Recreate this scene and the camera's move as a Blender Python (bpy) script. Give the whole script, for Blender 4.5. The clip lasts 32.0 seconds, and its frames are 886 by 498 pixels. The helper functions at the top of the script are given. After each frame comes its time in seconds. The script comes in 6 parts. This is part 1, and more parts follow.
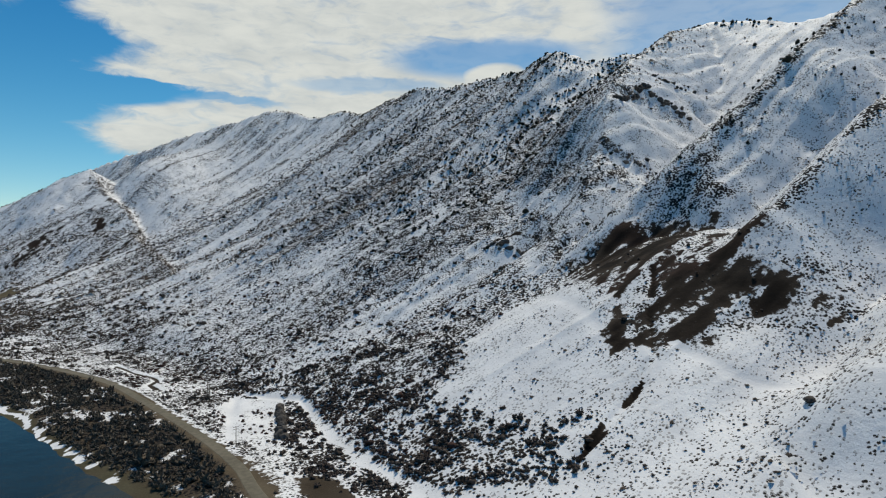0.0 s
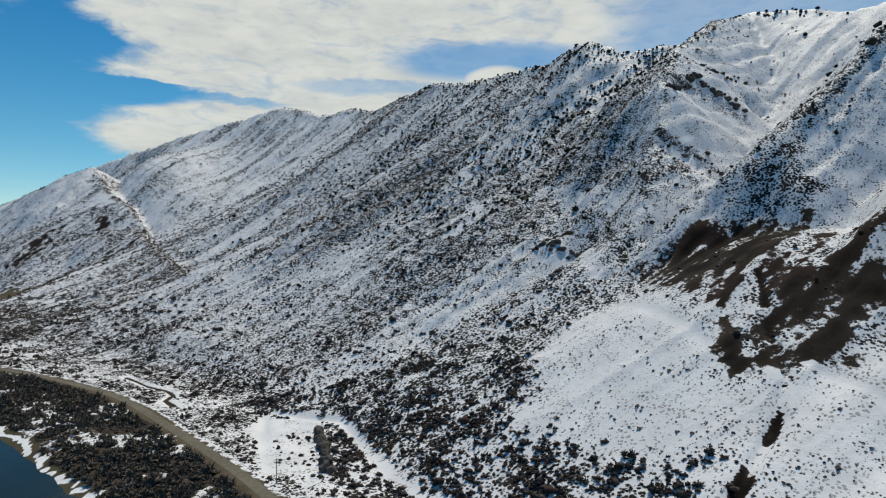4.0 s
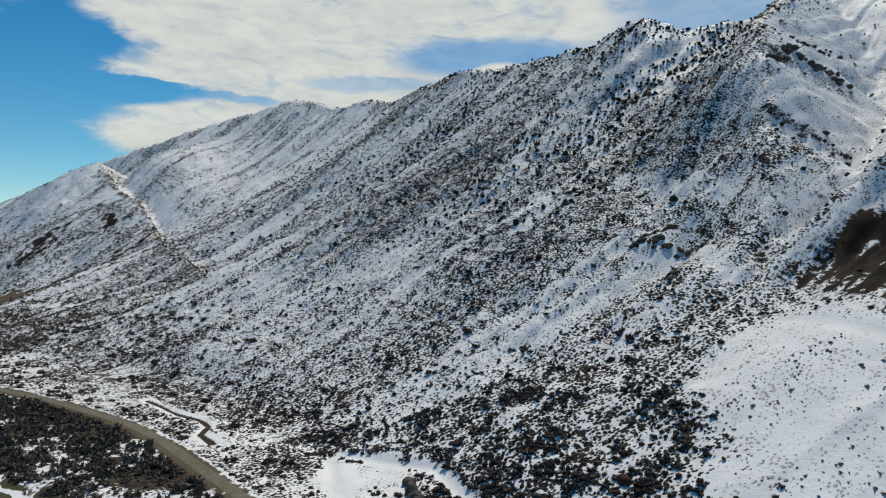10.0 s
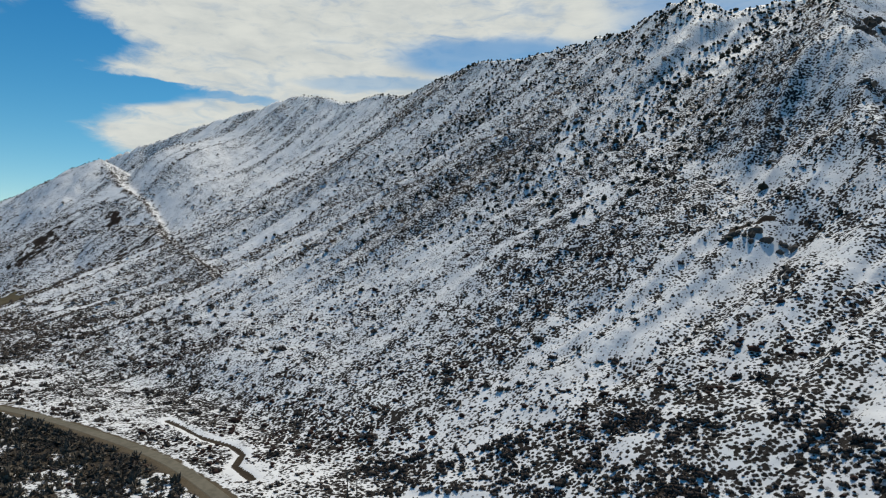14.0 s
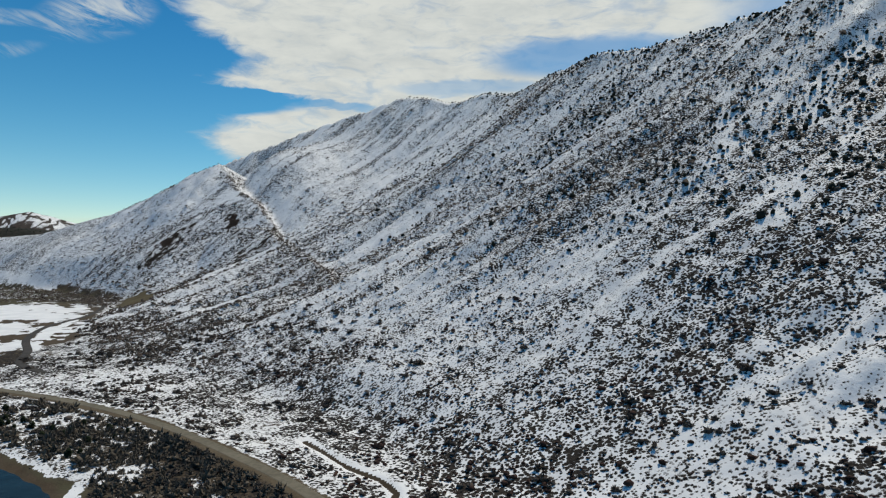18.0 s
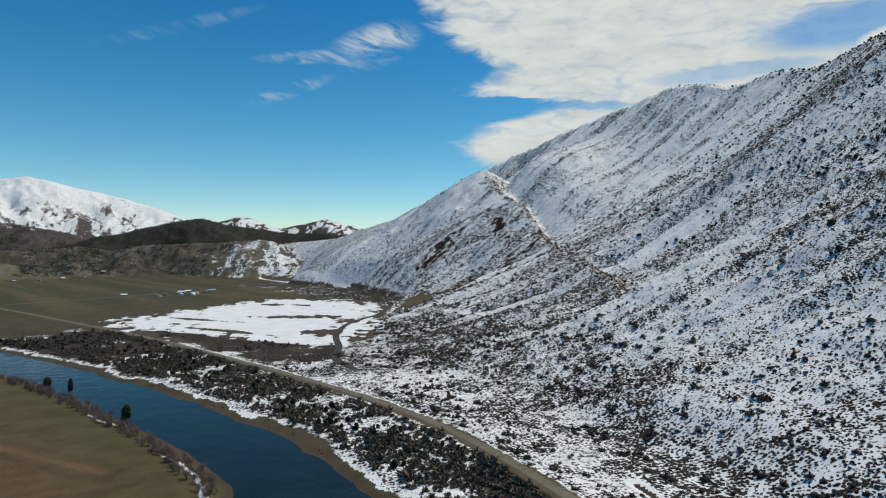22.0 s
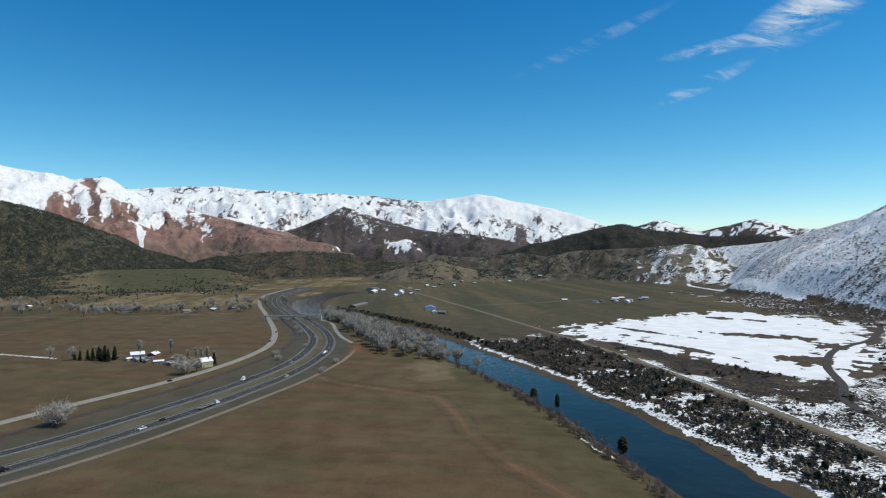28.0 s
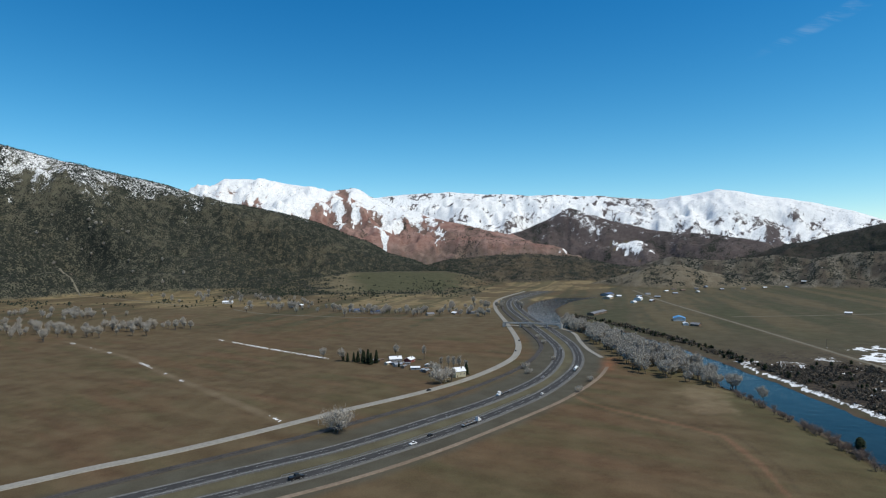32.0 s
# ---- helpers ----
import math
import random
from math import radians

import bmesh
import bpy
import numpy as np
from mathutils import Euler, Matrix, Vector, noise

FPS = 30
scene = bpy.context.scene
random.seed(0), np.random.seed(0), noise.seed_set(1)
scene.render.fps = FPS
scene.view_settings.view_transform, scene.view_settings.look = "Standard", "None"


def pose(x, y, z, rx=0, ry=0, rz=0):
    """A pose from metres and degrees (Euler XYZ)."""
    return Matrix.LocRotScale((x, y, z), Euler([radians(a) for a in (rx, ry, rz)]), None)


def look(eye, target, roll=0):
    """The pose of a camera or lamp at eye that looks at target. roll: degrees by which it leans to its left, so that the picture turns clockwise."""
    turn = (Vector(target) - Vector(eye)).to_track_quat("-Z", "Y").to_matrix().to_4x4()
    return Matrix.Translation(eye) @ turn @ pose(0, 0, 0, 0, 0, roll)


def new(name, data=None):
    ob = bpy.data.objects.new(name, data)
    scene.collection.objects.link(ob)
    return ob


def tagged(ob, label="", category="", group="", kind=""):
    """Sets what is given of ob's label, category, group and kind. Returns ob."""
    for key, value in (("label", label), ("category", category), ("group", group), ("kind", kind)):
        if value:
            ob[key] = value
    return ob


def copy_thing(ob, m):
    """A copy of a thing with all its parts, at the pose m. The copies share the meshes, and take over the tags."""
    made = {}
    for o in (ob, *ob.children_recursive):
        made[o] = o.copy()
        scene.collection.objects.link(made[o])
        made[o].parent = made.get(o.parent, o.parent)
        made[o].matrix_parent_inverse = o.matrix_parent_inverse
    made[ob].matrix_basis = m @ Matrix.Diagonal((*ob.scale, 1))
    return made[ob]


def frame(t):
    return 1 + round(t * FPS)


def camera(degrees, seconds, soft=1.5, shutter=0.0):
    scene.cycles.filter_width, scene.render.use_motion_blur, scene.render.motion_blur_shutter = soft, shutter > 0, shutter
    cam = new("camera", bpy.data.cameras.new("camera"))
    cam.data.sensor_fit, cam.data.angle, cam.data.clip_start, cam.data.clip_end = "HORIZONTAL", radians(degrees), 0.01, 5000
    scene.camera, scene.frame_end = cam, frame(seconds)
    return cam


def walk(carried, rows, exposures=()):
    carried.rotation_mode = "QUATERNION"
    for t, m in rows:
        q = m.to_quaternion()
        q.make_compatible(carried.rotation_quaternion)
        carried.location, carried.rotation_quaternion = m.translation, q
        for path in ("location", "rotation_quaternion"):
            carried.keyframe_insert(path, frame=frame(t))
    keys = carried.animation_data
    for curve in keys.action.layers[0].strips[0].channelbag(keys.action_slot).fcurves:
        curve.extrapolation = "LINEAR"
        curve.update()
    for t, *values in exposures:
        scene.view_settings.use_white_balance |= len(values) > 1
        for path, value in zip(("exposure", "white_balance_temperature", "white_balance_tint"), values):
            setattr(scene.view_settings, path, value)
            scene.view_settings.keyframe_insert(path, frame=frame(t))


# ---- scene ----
from mathutils.bvhtree import BVHTree

cam = camera(72.3, 32.0, soft=1.15)
PATH = [
    (0, (0.00, 0.00, 99.99), (-10.47, 99.45, 100.05), 0.14),
    (0.5, (-4.90, 5.81, 99.91), (-15.39, 105.26, 100.00), 0.18),
    (1, (-9.79, 11.64, 99.83), (-20.30, 111.08, 99.96), 0.22),
    (1.5, (-14.69, 17.44, 99.74), (-25.19, 116.88, 99.91), 0.26),
    (2, (-19.59, 23.16, 99.61), (-30.08, 122.61, 99.82), 0.31),
    (2.5, (-24.48, 28.76, 99.41), (-35.01, 128.20, 99.67), 0.36),
    (3, (-29.38, 34.26, 99.16), (-39.91, 133.71, 99.47), 0.41),
    (3.5, (-34.28, 39.78, 98.92), (-44.83, 139.22, 99.27), 0.44),
    (4, (-39.17, 45.40, 98.73), (-49.75, 144.83, 99.12), 0.47),
    (4.5, (-44.07, 51.16, 98.64), (-54.69, 150.60, 99.04), 0.49),
    (5, (-48.97, 57.02, 98.60), (-59.63, 156.45, 99.01), 0.50),
    (5.5, (-53.86, 62.91, 98.57), (-64.55, 162.34, 98.97), 0.51),
    (6, (-58.73, 68.79, 98.50), (-69.44, 168.21, 98.90), 0.50),
    (6.5, (-63.55, 74.64, 98.35), (-74.31, 174.06, 98.73), 0.49),
    (7, (-68.33, 80.49, 98.14), (-79.13, 179.90, 98.51), 0.47),
    (7.5, (-73.14, 86.34, 97.96), (-83.97, 185.75, 98.31), 0.45),
    (8, (-78.02, 92.18, 97.91), (-88.88, 191.59, 98.22), 0.41),
    (8.5, (-83.00, 97.99, 98.06), (-93.88, 197.40, 98.30), 0.37),
    (9, (-88.04, 103.78, 98.37), (-98.95, 203.18, 98.51), 0.33),
    (9.5, (-93.12, 109.60, 98.66), (-104.08, 209.00, 98.70), 0.29),
    (10, (-98.21, 115.55, 98.80), (-109.19, 214.94, 98.76), 0.27),
    (10.5, (-103.32, 121.68, 98.73), (-114.31, 221.08, 98.63), 0.26),
    (11, (-108.47, 127.95, 98.53), (-119.47, 227.34, 98.41), 0.26),
    (11.5, (-113.62, 134.22, 98.27), (-124.67, 233.61, 98.12), 0.24),
    (12, (-118.77, 140.35, 97.98), (-129.87, 239.73, 97.81), 0.21),
    (12.5, (-123.93, 146.26, 97.63), (-135.08, 245.64, 97.45), 0.17),
    (13, (-129.08, 152.06, 97.21), (-140.23, 251.44, 97.04), 0.14),
    (13.5, (-134.24, 157.82, 96.81), (-145.41, 257.19, 96.65), 0.12),
    (14, (-139.38, 163.62, 96.52), (-150.45, 263.00, 96.37), 0.10),
    (14.5, (-144.46, 169.63, 96.34), (-155.42, 269.02, 96.20), 0.08),
    (15, (-149.48, 175.75, 96.24), (-160.46, 275.15, 96.12), 0.08),
    (15.5, (-154.58, 181.70, 96.22), (-165.85, 281.06, 96.14), 0.10),
    (16, (-159.87, 187.16, 96.28), (-171.83, 286.45, 96.27), 0.14),
    (16.5, (-165.38, 192.05, 96.48), (-179.78, 291.01, 96.54), 0.21),
    (17, (-171.05, 196.52, 96.79), (-188.60, 294.97, 96.92), 0.30),
    (17.5, (-176.86, 200.69, 97.14), (-198.10, 298.41, 97.31), 0.38),
    (18, (-182.81, 204.66, 97.45), (-208.99, 301.18, 97.65), 0.44),
    (18.5, (-188.92, 208.51, 97.71), (-220.51, 303.39, 97.91), 0.48),
    (19, (-195.19, 212.15, 97.95), (-232.12, 305.09, 98.15), 0.49),
    (19.5, (-201.56, 215.51, 98.21), (-243.26, 306.40, 98.41), 0.50),
    (20, (-207.99, 218.48, 98.53), (-253.96, 307.29, 98.72), 0.50),
    (20.5, (-214.49, 221.04, 98.94), (-264.93, 307.38, 99.12), 0.50),
    (21, (-221.06, 223.24, 99.41), (-275.75, 306.96, 99.58), 0.49),
    (21.5, (-227.69, 225.10, 99.90), (-286.06, 306.29, 100.05), 0.46),
    (22, (-234.34, 226.63, 100.37), (-296.35, 305.08, 100.50), 0.41),
    (22.5, (-241.07, 227.86, 100.77), (-306.88, 303.16, 100.88), 0.35),
    (23, (-247.88, 228.79, 101.14), (-317.63, 300.45, 101.24), 0.29),
    (23.5, (-254.63, 229.33, 101.54), (-328.24, 297.02, 101.65), 0.24),
    (24, (-261.19, 229.40, 102.07), (-338.38, 292.97, 102.19), 0.18),
    (24.5, (-267.55, 228.89, 102.77), (-348.06, 288.20, 102.93), 0.13),
    (25, (-273.76, 227.87, 103.61), (-357.37, 282.72, 103.81), 0.09),
    (25.5, (-279.83, 226.53, 104.45), (-366.36, 276.65, 104.71), 0.06),
    (26, (-285.76, 225.07, 105.20), (-375.00, 270.20, 105.52), 0.03),
    (26.5, (-291.56, 223.56, 105.77), (-383.23, 263.53, 106.14), -0.01),
    (27, (-297.23, 221.89, 106.23), (-391.00, 256.64, 106.66), -0.06),
    (27.5, (-302.76, 219.98, 106.71), (-398.28, 249.56, 107.19), -0.11),
    (28, (-308.15, 217.74, 107.35), (-405.07, 242.35, 107.86), -0.15),
    (28.5, (-313.39, 215.11, 108.18), (-411.37, 235.11, 108.73), -0.20),
    (29, (-318.49, 212.14, 109.13), (-417.29, 227.58, 109.71), -0.24),
    (29.5, (-323.45, 208.96, 110.15), (-422.84, 219.94, 110.76), -0.27),
    (30, (-328.26, 205.68, 111.20), (-428.05, 212.17, 111.84), -0.30),
    (30.5, (-332.87, 202.27, 112.27), (-432.85, 204.29, 112.96), -0.32),
    (31, (-337.30, 198.70, 113.39), (-437.27, 196.33, 114.12), -0.35),
    (31.5, (-341.66, 195.05, 114.52), (-441.43, 188.30, 115.30), -0.38),
    (32, (-346.06, 191.44, 115.65), (-445.43, 180.27, 116.46), -0.42),
]
walk(cam, [(t, look(eye, target, roll)) for t, eye, target, roll in PATH], exposures=[(0.0, -0.20, 7050, 6), (16.0, -0.20, 7050, 6), (22.0, -0.17, 6850, 5), (28.0, 0.05, 6500, 6), (32.0, 0.09, 6500, 6)])

# ---- light: sun beyond the snowy ridge, clear sky with one large bank of cloud ----
SUN_AZ, SUN_EL = -22.0, 60.0  # degrees left of +y, and above the horizon


def bearing(az, el, d, eye=(-330.0, 200.0, 112.0)):
    """The place d metres away on a bearing (degrees left of +y) and elevation."""
    a, e = radians(az), radians(el)
    return eye[0] - math.sin(a) * d, eye[1] + math.cos(a) * d, eye[2] + math.tan(e) * d


class Nodes:
    """Short hand for building a node tree."""

    def __init__(self, tree):
        self.tree = tree
        tree.nodes.clear()

    def add(self, kind, ins=(), **props):
        n = self.tree.nodes.new(kind)
        if "operation" in props:
            n.operation = props["operation"]
        if "use_clamp" in props:
            n.use_clamp = props["use_clamp"]
        if "interpolation_type" in props:
            n.interpolation_type = props["interpolation_type"]
        if "data_type" in props:
            n.data_type = props["data_type"]
        if "attribute_name" in props:
            n.attribute_name = props["attribute_name"]
        for key, v in dict(ins).items():
            s = n.inputs[key]
            if isinstance(v, bpy.types.NodeSocket):
                self.tree.links.new(v, s)
            else:
                s.default_value = v
        return n

    def m(self, op, a, b=0.0, c=0.0, clamp=False):
        return self.add("ShaderNodeMath", {0: a, 1: b, 2: c}, operation=op, use_clamp=clamp).outputs[0]

    def vec(self, op, a, b=(0, 0, 0)):
        return self.add("ShaderNodeVectorMath", {0: a, 1: b}, operation=op).outputs[0]

    def noise(self, vector, scale, detail=3.0, rough=0.5, distortion=0.0):
        return self.add("ShaderNodeTexNoise", {"Vector": vector, "Scale": scale, "Detail": detail, "Roughness": rough, "Distortion": distortion}).outputs["Fac"]

    def ramp(self, v, lo, hi, a=0.0, b=1.0):
        return self.add("ShaderNodeMapRange", {0: v, 1: lo, 2: hi, 3: a, 4: b}, interpolation_type="SMOOTHSTEP").outputs[0]

    def mix(self, f, a, b):
        n = self.add("ShaderNodeMix", {}, data_type="RGBA")
        for i, v in ((0, f), (6, a), (7, b)):
            if isinstance(v, bpy.types.NodeSocket):
                self.tree.links.new(v, n.inputs[i])
            else:
                n.inputs[i].default_value = (*v, 1) if i and len(v) == 3 else v
        return n.outputs[2]

    def link(self, a, b):
        self.tree.links.new(a, b)


def build_world():
    world = bpy.data.worlds.new("sky")
    scene.world = world
    world.use_nodes = True
    n = Nodes(world.node_tree)
    sky = n.add("ShaderNodeTexSky")
    sky.sky_type, sky.sun_disc, sky.altitude = "NISHITA", False, 1700.0
    sky.sun_elevation, sky.sun_rotation = radians(SUN_EL), radians(-SUN_AZ)
    sky.air_density, sky.dust_density, sky.ozone_density = 1.0, 0.15, 2.0
    way = n.add("ShaderNodeTexCoord").outputs["Generated"]
    xyz = n.add("ShaderNodeSeparateXYZ", {0: way}).outputs
    az = n.m("MULTIPLY", n.m("ARCTAN2", n.m("MULTIPLY", xyz[0], -1.0), xyz[1]), 57.2958)
    el = n.m("MULTIPLY", n.m("ARCSINE", xyz[2]), 57.2958)
    # drifting shapes: long streaks along the horizon
    flat = n.add("ShaderNodeCombineXYZ", {0: n.m("MULTIPLY", az, 0.055), 1: n.m("MULTIPLY", el, 0.16), 2: 0.0}).outputs[0]
    big = n.noise(flat, 1.6, 5.0, 0.52, 0.4)
    fine = n.noise(flat, 7.0, 5.0, 0.6, 0.6)
    wob = n.m("ADD", n.m("MULTIPLY", n.m("SUBTRACT", big, 0.5), 14.0), n.m("MULTIPLY", n.m("SUBTRACT", fine, 0.5), 7.0))
    # the bank of cloud: its ragged western rim by elevation, a blue gap in it, and a thin veil to the east
    lift = n.m("ADD", el, n.m("MULTIPLY", wob, 0.085))
    rim = n.add("ShaderNodeValToRGB", {0: n.m("DIVIDE", n.m("SUBTRACT", lift, 6.0), 24.0)})
    stops = rim.color_ramp.elements
    while len(stops) < len(CLOUD_RIM):
        stops.new(0.5)
    for stop, (e0, a0) in zip(stops, CLOUD_RIM):
        stop.position = (e0 - 6.0) / 24.0
        v = (a0 - 20.0) / 40.0
        stop.color = (v, v, v, 1.0)
    west = n.m("ADD", n.m("MULTIPLY", rim.outputs[0], 40.0), 20.0)
    inner = n.m("ADD", n.m("SUBTRACT", west, az), n.m("MULTIPLY", n.m("SUBTRACT", fine, 0.5), 4.5))
    mask = n.m("MULTIPLY", n.ramp(inner, -1.0, 2.8), n.ramp(n.m("ADD", n.m("MULTIPLY", fine, 0.6), n.m("MULTIPLY", big, 0.4)), 0.30, 0.52, 0.70, 1.0))
    for a0, e0, wa, we, k in CLOUD_GAPS:
        da = n.m("ADD", n.m("DIVIDE", n.m("SUBTRACT", az, a0), wa), n.m("MULTIPLY", wob, 0.035))
        de = n.m("DIVIDE", n.m("SUBTRACT", n.m("ADD", el, n.m("MULTIPLY", wob, 0.14)), e0), we)
        r2 = n.m("ADD", n.m("MULTIPLY", da, da), n.m("MULTIPLY", de, de))
        mask = n.m("MULTIPLY", mask, n.m("SUBTRACT", 1.0, n.m("MULTIPLY", n.ramp(r2, 1.5, 0.45), k)))
    veil = n.ramp(n.m("ADD", az, n.m("MULTIPLY", wob, 0.5)), -13.0, -6.0, 0.42, 1.0)
    mask = n.m("MULTIPLY", n.m("MULTIPLY", mask, veil), n.ramp(az, -75.0, -45.0))
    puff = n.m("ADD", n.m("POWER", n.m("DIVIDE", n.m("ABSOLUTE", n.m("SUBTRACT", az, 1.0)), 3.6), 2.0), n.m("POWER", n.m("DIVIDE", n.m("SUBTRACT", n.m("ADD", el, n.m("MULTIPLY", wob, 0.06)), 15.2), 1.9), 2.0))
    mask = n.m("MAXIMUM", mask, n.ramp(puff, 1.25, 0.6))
    # out of view above, the bank is carried on overhead as added neutral fill
    mask = n.m("MULTIPLY", mask, n.ramp(el, 24.0, 34.0, 1.0, 0.80))
    # a small feathered wisp high up
    wd = n.noise(n.add("ShaderNodeCombineXYZ", {0: n.m("MULTIPLY", n.m("ADD", az, el), 0.10), 1: n.m("MULTIPLY", n.m("SUBTRACT", el, n.m("MULTIPLY", az, 0.35)), 0.42), 2: 3.0}).outputs[0], 1.7, 6.0, 0.62, 1.2)
    for a0, e0, wa, we, tilt, k in (WISPS):
        da = n.m("SUBTRACT", az, a0)
        de = n.m("SUBTRACT", n.m("SUBTRACT", el, e0), n.m("MULTIPLY", da, tilt))
        r2 = n.m("ADD", n.m("POWER", n.m("DIVIDE", da, wa), 2.0), n.m("POWER", n.m("DIVIDE", de, we), 2.0))
        w = n.m("MULTIPLY", n.m("MULTIPLY", n.ramp(r2, 1.0, 0.0), n.ramp(wd, 0.36, 0.68)), k)
        mask = n.m("MAXIMUM", mask, w)
    shade = n.ramp(n.m("ADD", n.m("MULTIPLY", n.noise(flat, 3.1, 5.0, 0.55, 0.3), 0.7), n.m("MULTIPLY", fine, 0.3)), 0.30, 0.66, 0.50, 1.0)
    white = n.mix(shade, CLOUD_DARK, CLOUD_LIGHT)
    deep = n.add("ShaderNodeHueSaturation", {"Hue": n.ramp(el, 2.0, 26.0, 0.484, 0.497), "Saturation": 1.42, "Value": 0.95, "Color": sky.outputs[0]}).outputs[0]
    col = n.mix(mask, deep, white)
    out = n.add("ShaderNodeOutputWorld")
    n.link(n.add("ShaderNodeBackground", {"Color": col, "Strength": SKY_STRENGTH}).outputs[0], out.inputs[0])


SKY_STRENGTH = 0.135
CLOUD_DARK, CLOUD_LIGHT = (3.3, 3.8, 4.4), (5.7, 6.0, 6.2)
CLOUD_RIM = ((6.5, 33.0), (7.8, 34.5), (8.9, 36.3), (10.1, 37.3), (11.0, 35.0), (11.7, 34.8), (12.4, 29.9), (13.2, 28.2), (13.7, 29.8), (14.1, 35.6), (14.8, 36.1), (15.8, 34.0), (16.8, 33.4), (18.0, 35.6), (19.2, 38.1), (20.4, 39.2), (22.4, 40.8), (25.0, 43.0), (29.9, 46.0))
CLOUD_GAPS = ((2.0, 17.4, 9.0, 1.8, 0.72), (13.0, 15.0, 7.0, 0.7, 0.40), (26.0, 12.9, 5.0, 0.35, 0.6))
WISPS = (
    (45.0, 18.4, 5.0, 2.2, -0.25, 0.75),
    (50.5, 17.2, 6.0, 0.7, -0.1, 0.45),
    (52.5, 14.2, 4.5, 0.8, -0.35, 0.4),
    (62.0, 18.5, 8.0, 0.7, -0.35, 0.16),
)
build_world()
sun = new("sun", bpy.data.lights.new("sun", "SUN"))
sun.data.energy, sun.data.angle, sun.data.color = 3.3, radians(1.0), (1.0, 0.94, 0.85)
a, e = radians(SUN_AZ), radians(SUN_EL)
sun.matrix_world = look((0, 0, 900), (math.sin(a) * math.cos(e), -math.cos(a) * math.cos(e), 900 - math.sin(e)))

# ---- the lie of the land ----


def lattice(ix, iy, seed):
    h = (ix.astype(np.int64) * 374761393 + iy.astype(np.int64) * 668265263 + seed * 1274126177) & 0x7FFFFFFF
    h = ((h ^ (h >> 13)) * 1274126177) & 0x7FFFFFFF
    return ((h ^ (h >> 16)) & 0xFFFF) / 65535.0


def vnoise(x, y, seed=0):
    ix, iy = np.floor(x), np.floor(y)
    u, v = x - ix, y - iy
    u, v = u * u * u * (u * (u * 6 - 15) + 10), v * v * v * (v * (v * 6 - 15) + 10)
    ix, iy = ix.astype(np.int64), iy.astype(np.int64)
    a, b = lattice(ix, iy, seed), lattice(ix + 1, iy, seed)
    c, d = lattice(ix, iy + 1, seed), lattice(ix + 1, iy + 1, seed)
    return (a + (b - a) * u) * (1 - v) + (c + (d - c) * u) * v - 0.5


def fbm(x, y, octaves=4, seed=0, gain=0.5):
    s, k = 0 * x, 1.0
    for o in range(octaves):
        s = s + k * vnoise(x, y, seed + o * 17)
        x, y, k = x * 2.03 + 11.3, y * 2.03 + 5.7, k * gain
    return s


def near_line(x, y, poly):
    """Distance to a polyline, the height of the line near there, its running length, and the side (positive: to the right of its direction)."""
    best, val, wsum, run, side = np.full(x.shape, 1e9), 0 * x, 0 * x, 0 * x, 0 * x
    length = 0.0
    for p, q in zip(poly[:-1], poly[1:]):
        dx, dy = q[0] - p[0], q[1] - p[1]
        ll = math.hypot(dx, dy)
        t = np.clip(((x - p[0]) * dx + (y - p[1]) * dy) / (ll * ll), 0, 1)
        ex, ey = x - p[0] - t * dx, y - p[1] - t * dy
        d = np.hypot(ex, ey)
        if len(p) > 2:
            w = 1.0 / (d * d + 60.0) ** 2
            val, wsum = val + w * (p[2] + t * (q[2] - p[2])), wsum + w
        hit = d < best
        best = np.where(hit, d, best)
        run = np.where(hit, length + t * ll, run)
        side = np.where(hit, np.sign(dy * (x - p[0]) - dx * (y - p[1])), side)
        length += ll
    return best, (val / wsum if len(poly[0]) > 2 else val), run, side


def smooth(v, lo, hi):
    t = np.clip((v - lo) / (hi - lo), 0, 1)
    return t * t * (3 - 2 * t)


def smax(a, b, k):
    h = np.clip(0.5 + 0.5 * (a - b) / k, 0, 1)
    return b + (a - b) * h + k * h * (1 - h)


# feet and crests of the snowy mountain, walking away to the north-west
FOOT = ((700, -420), (330, -170), (110, 40), (-40, 205), (-120, 325), (-215, 425), (-330, 520), (-480, 590), (-660, 650), (-860, 850), (-1060, 1130), (-1300, 1330), (-1560, 1420), (-1800, 1700), (-2100, 2100))
CREST = ((1700, 250, 430), (900, 650, 450), (560, 800, 432), (460, 838, 423), (426, 852, 414), (385, 873, 415), (346, 905, 428), (298, 944, 440), (237, 936, 404), (168, 918, 386), (119, 922, 385), (74, 930, 401), (58, 980, 410), (40, 1045, 409), (-32, 1184, 432), (-85, 1247, 441), (-150, 1305, 451), (-196, 1351, 462), (-290, 1500, 474), (-400, 1660, 476), (-493, 1794, 515), (-618, 1883, 519), (-715, 1935, 554), (-771, 1964, 567), (-876, 2014, 563), (-961, 2055, 546), (-1059, 2092, 537), (-1233, 2149, 511), (-1418, 2171, 463), (-1598, 2182, 409), (-1900, 2120, 250), (-2150, 2150, 100))
FLATIRON = ((-2245, 1735, 122), (-1957, 1768, 142), (-1727, 1680, 168), (-1541, 1614, 190), (-1444, 1629, 230), (-1349, 1643, 276), (-1295, 1652, 308), (-1222, 1664, 333))
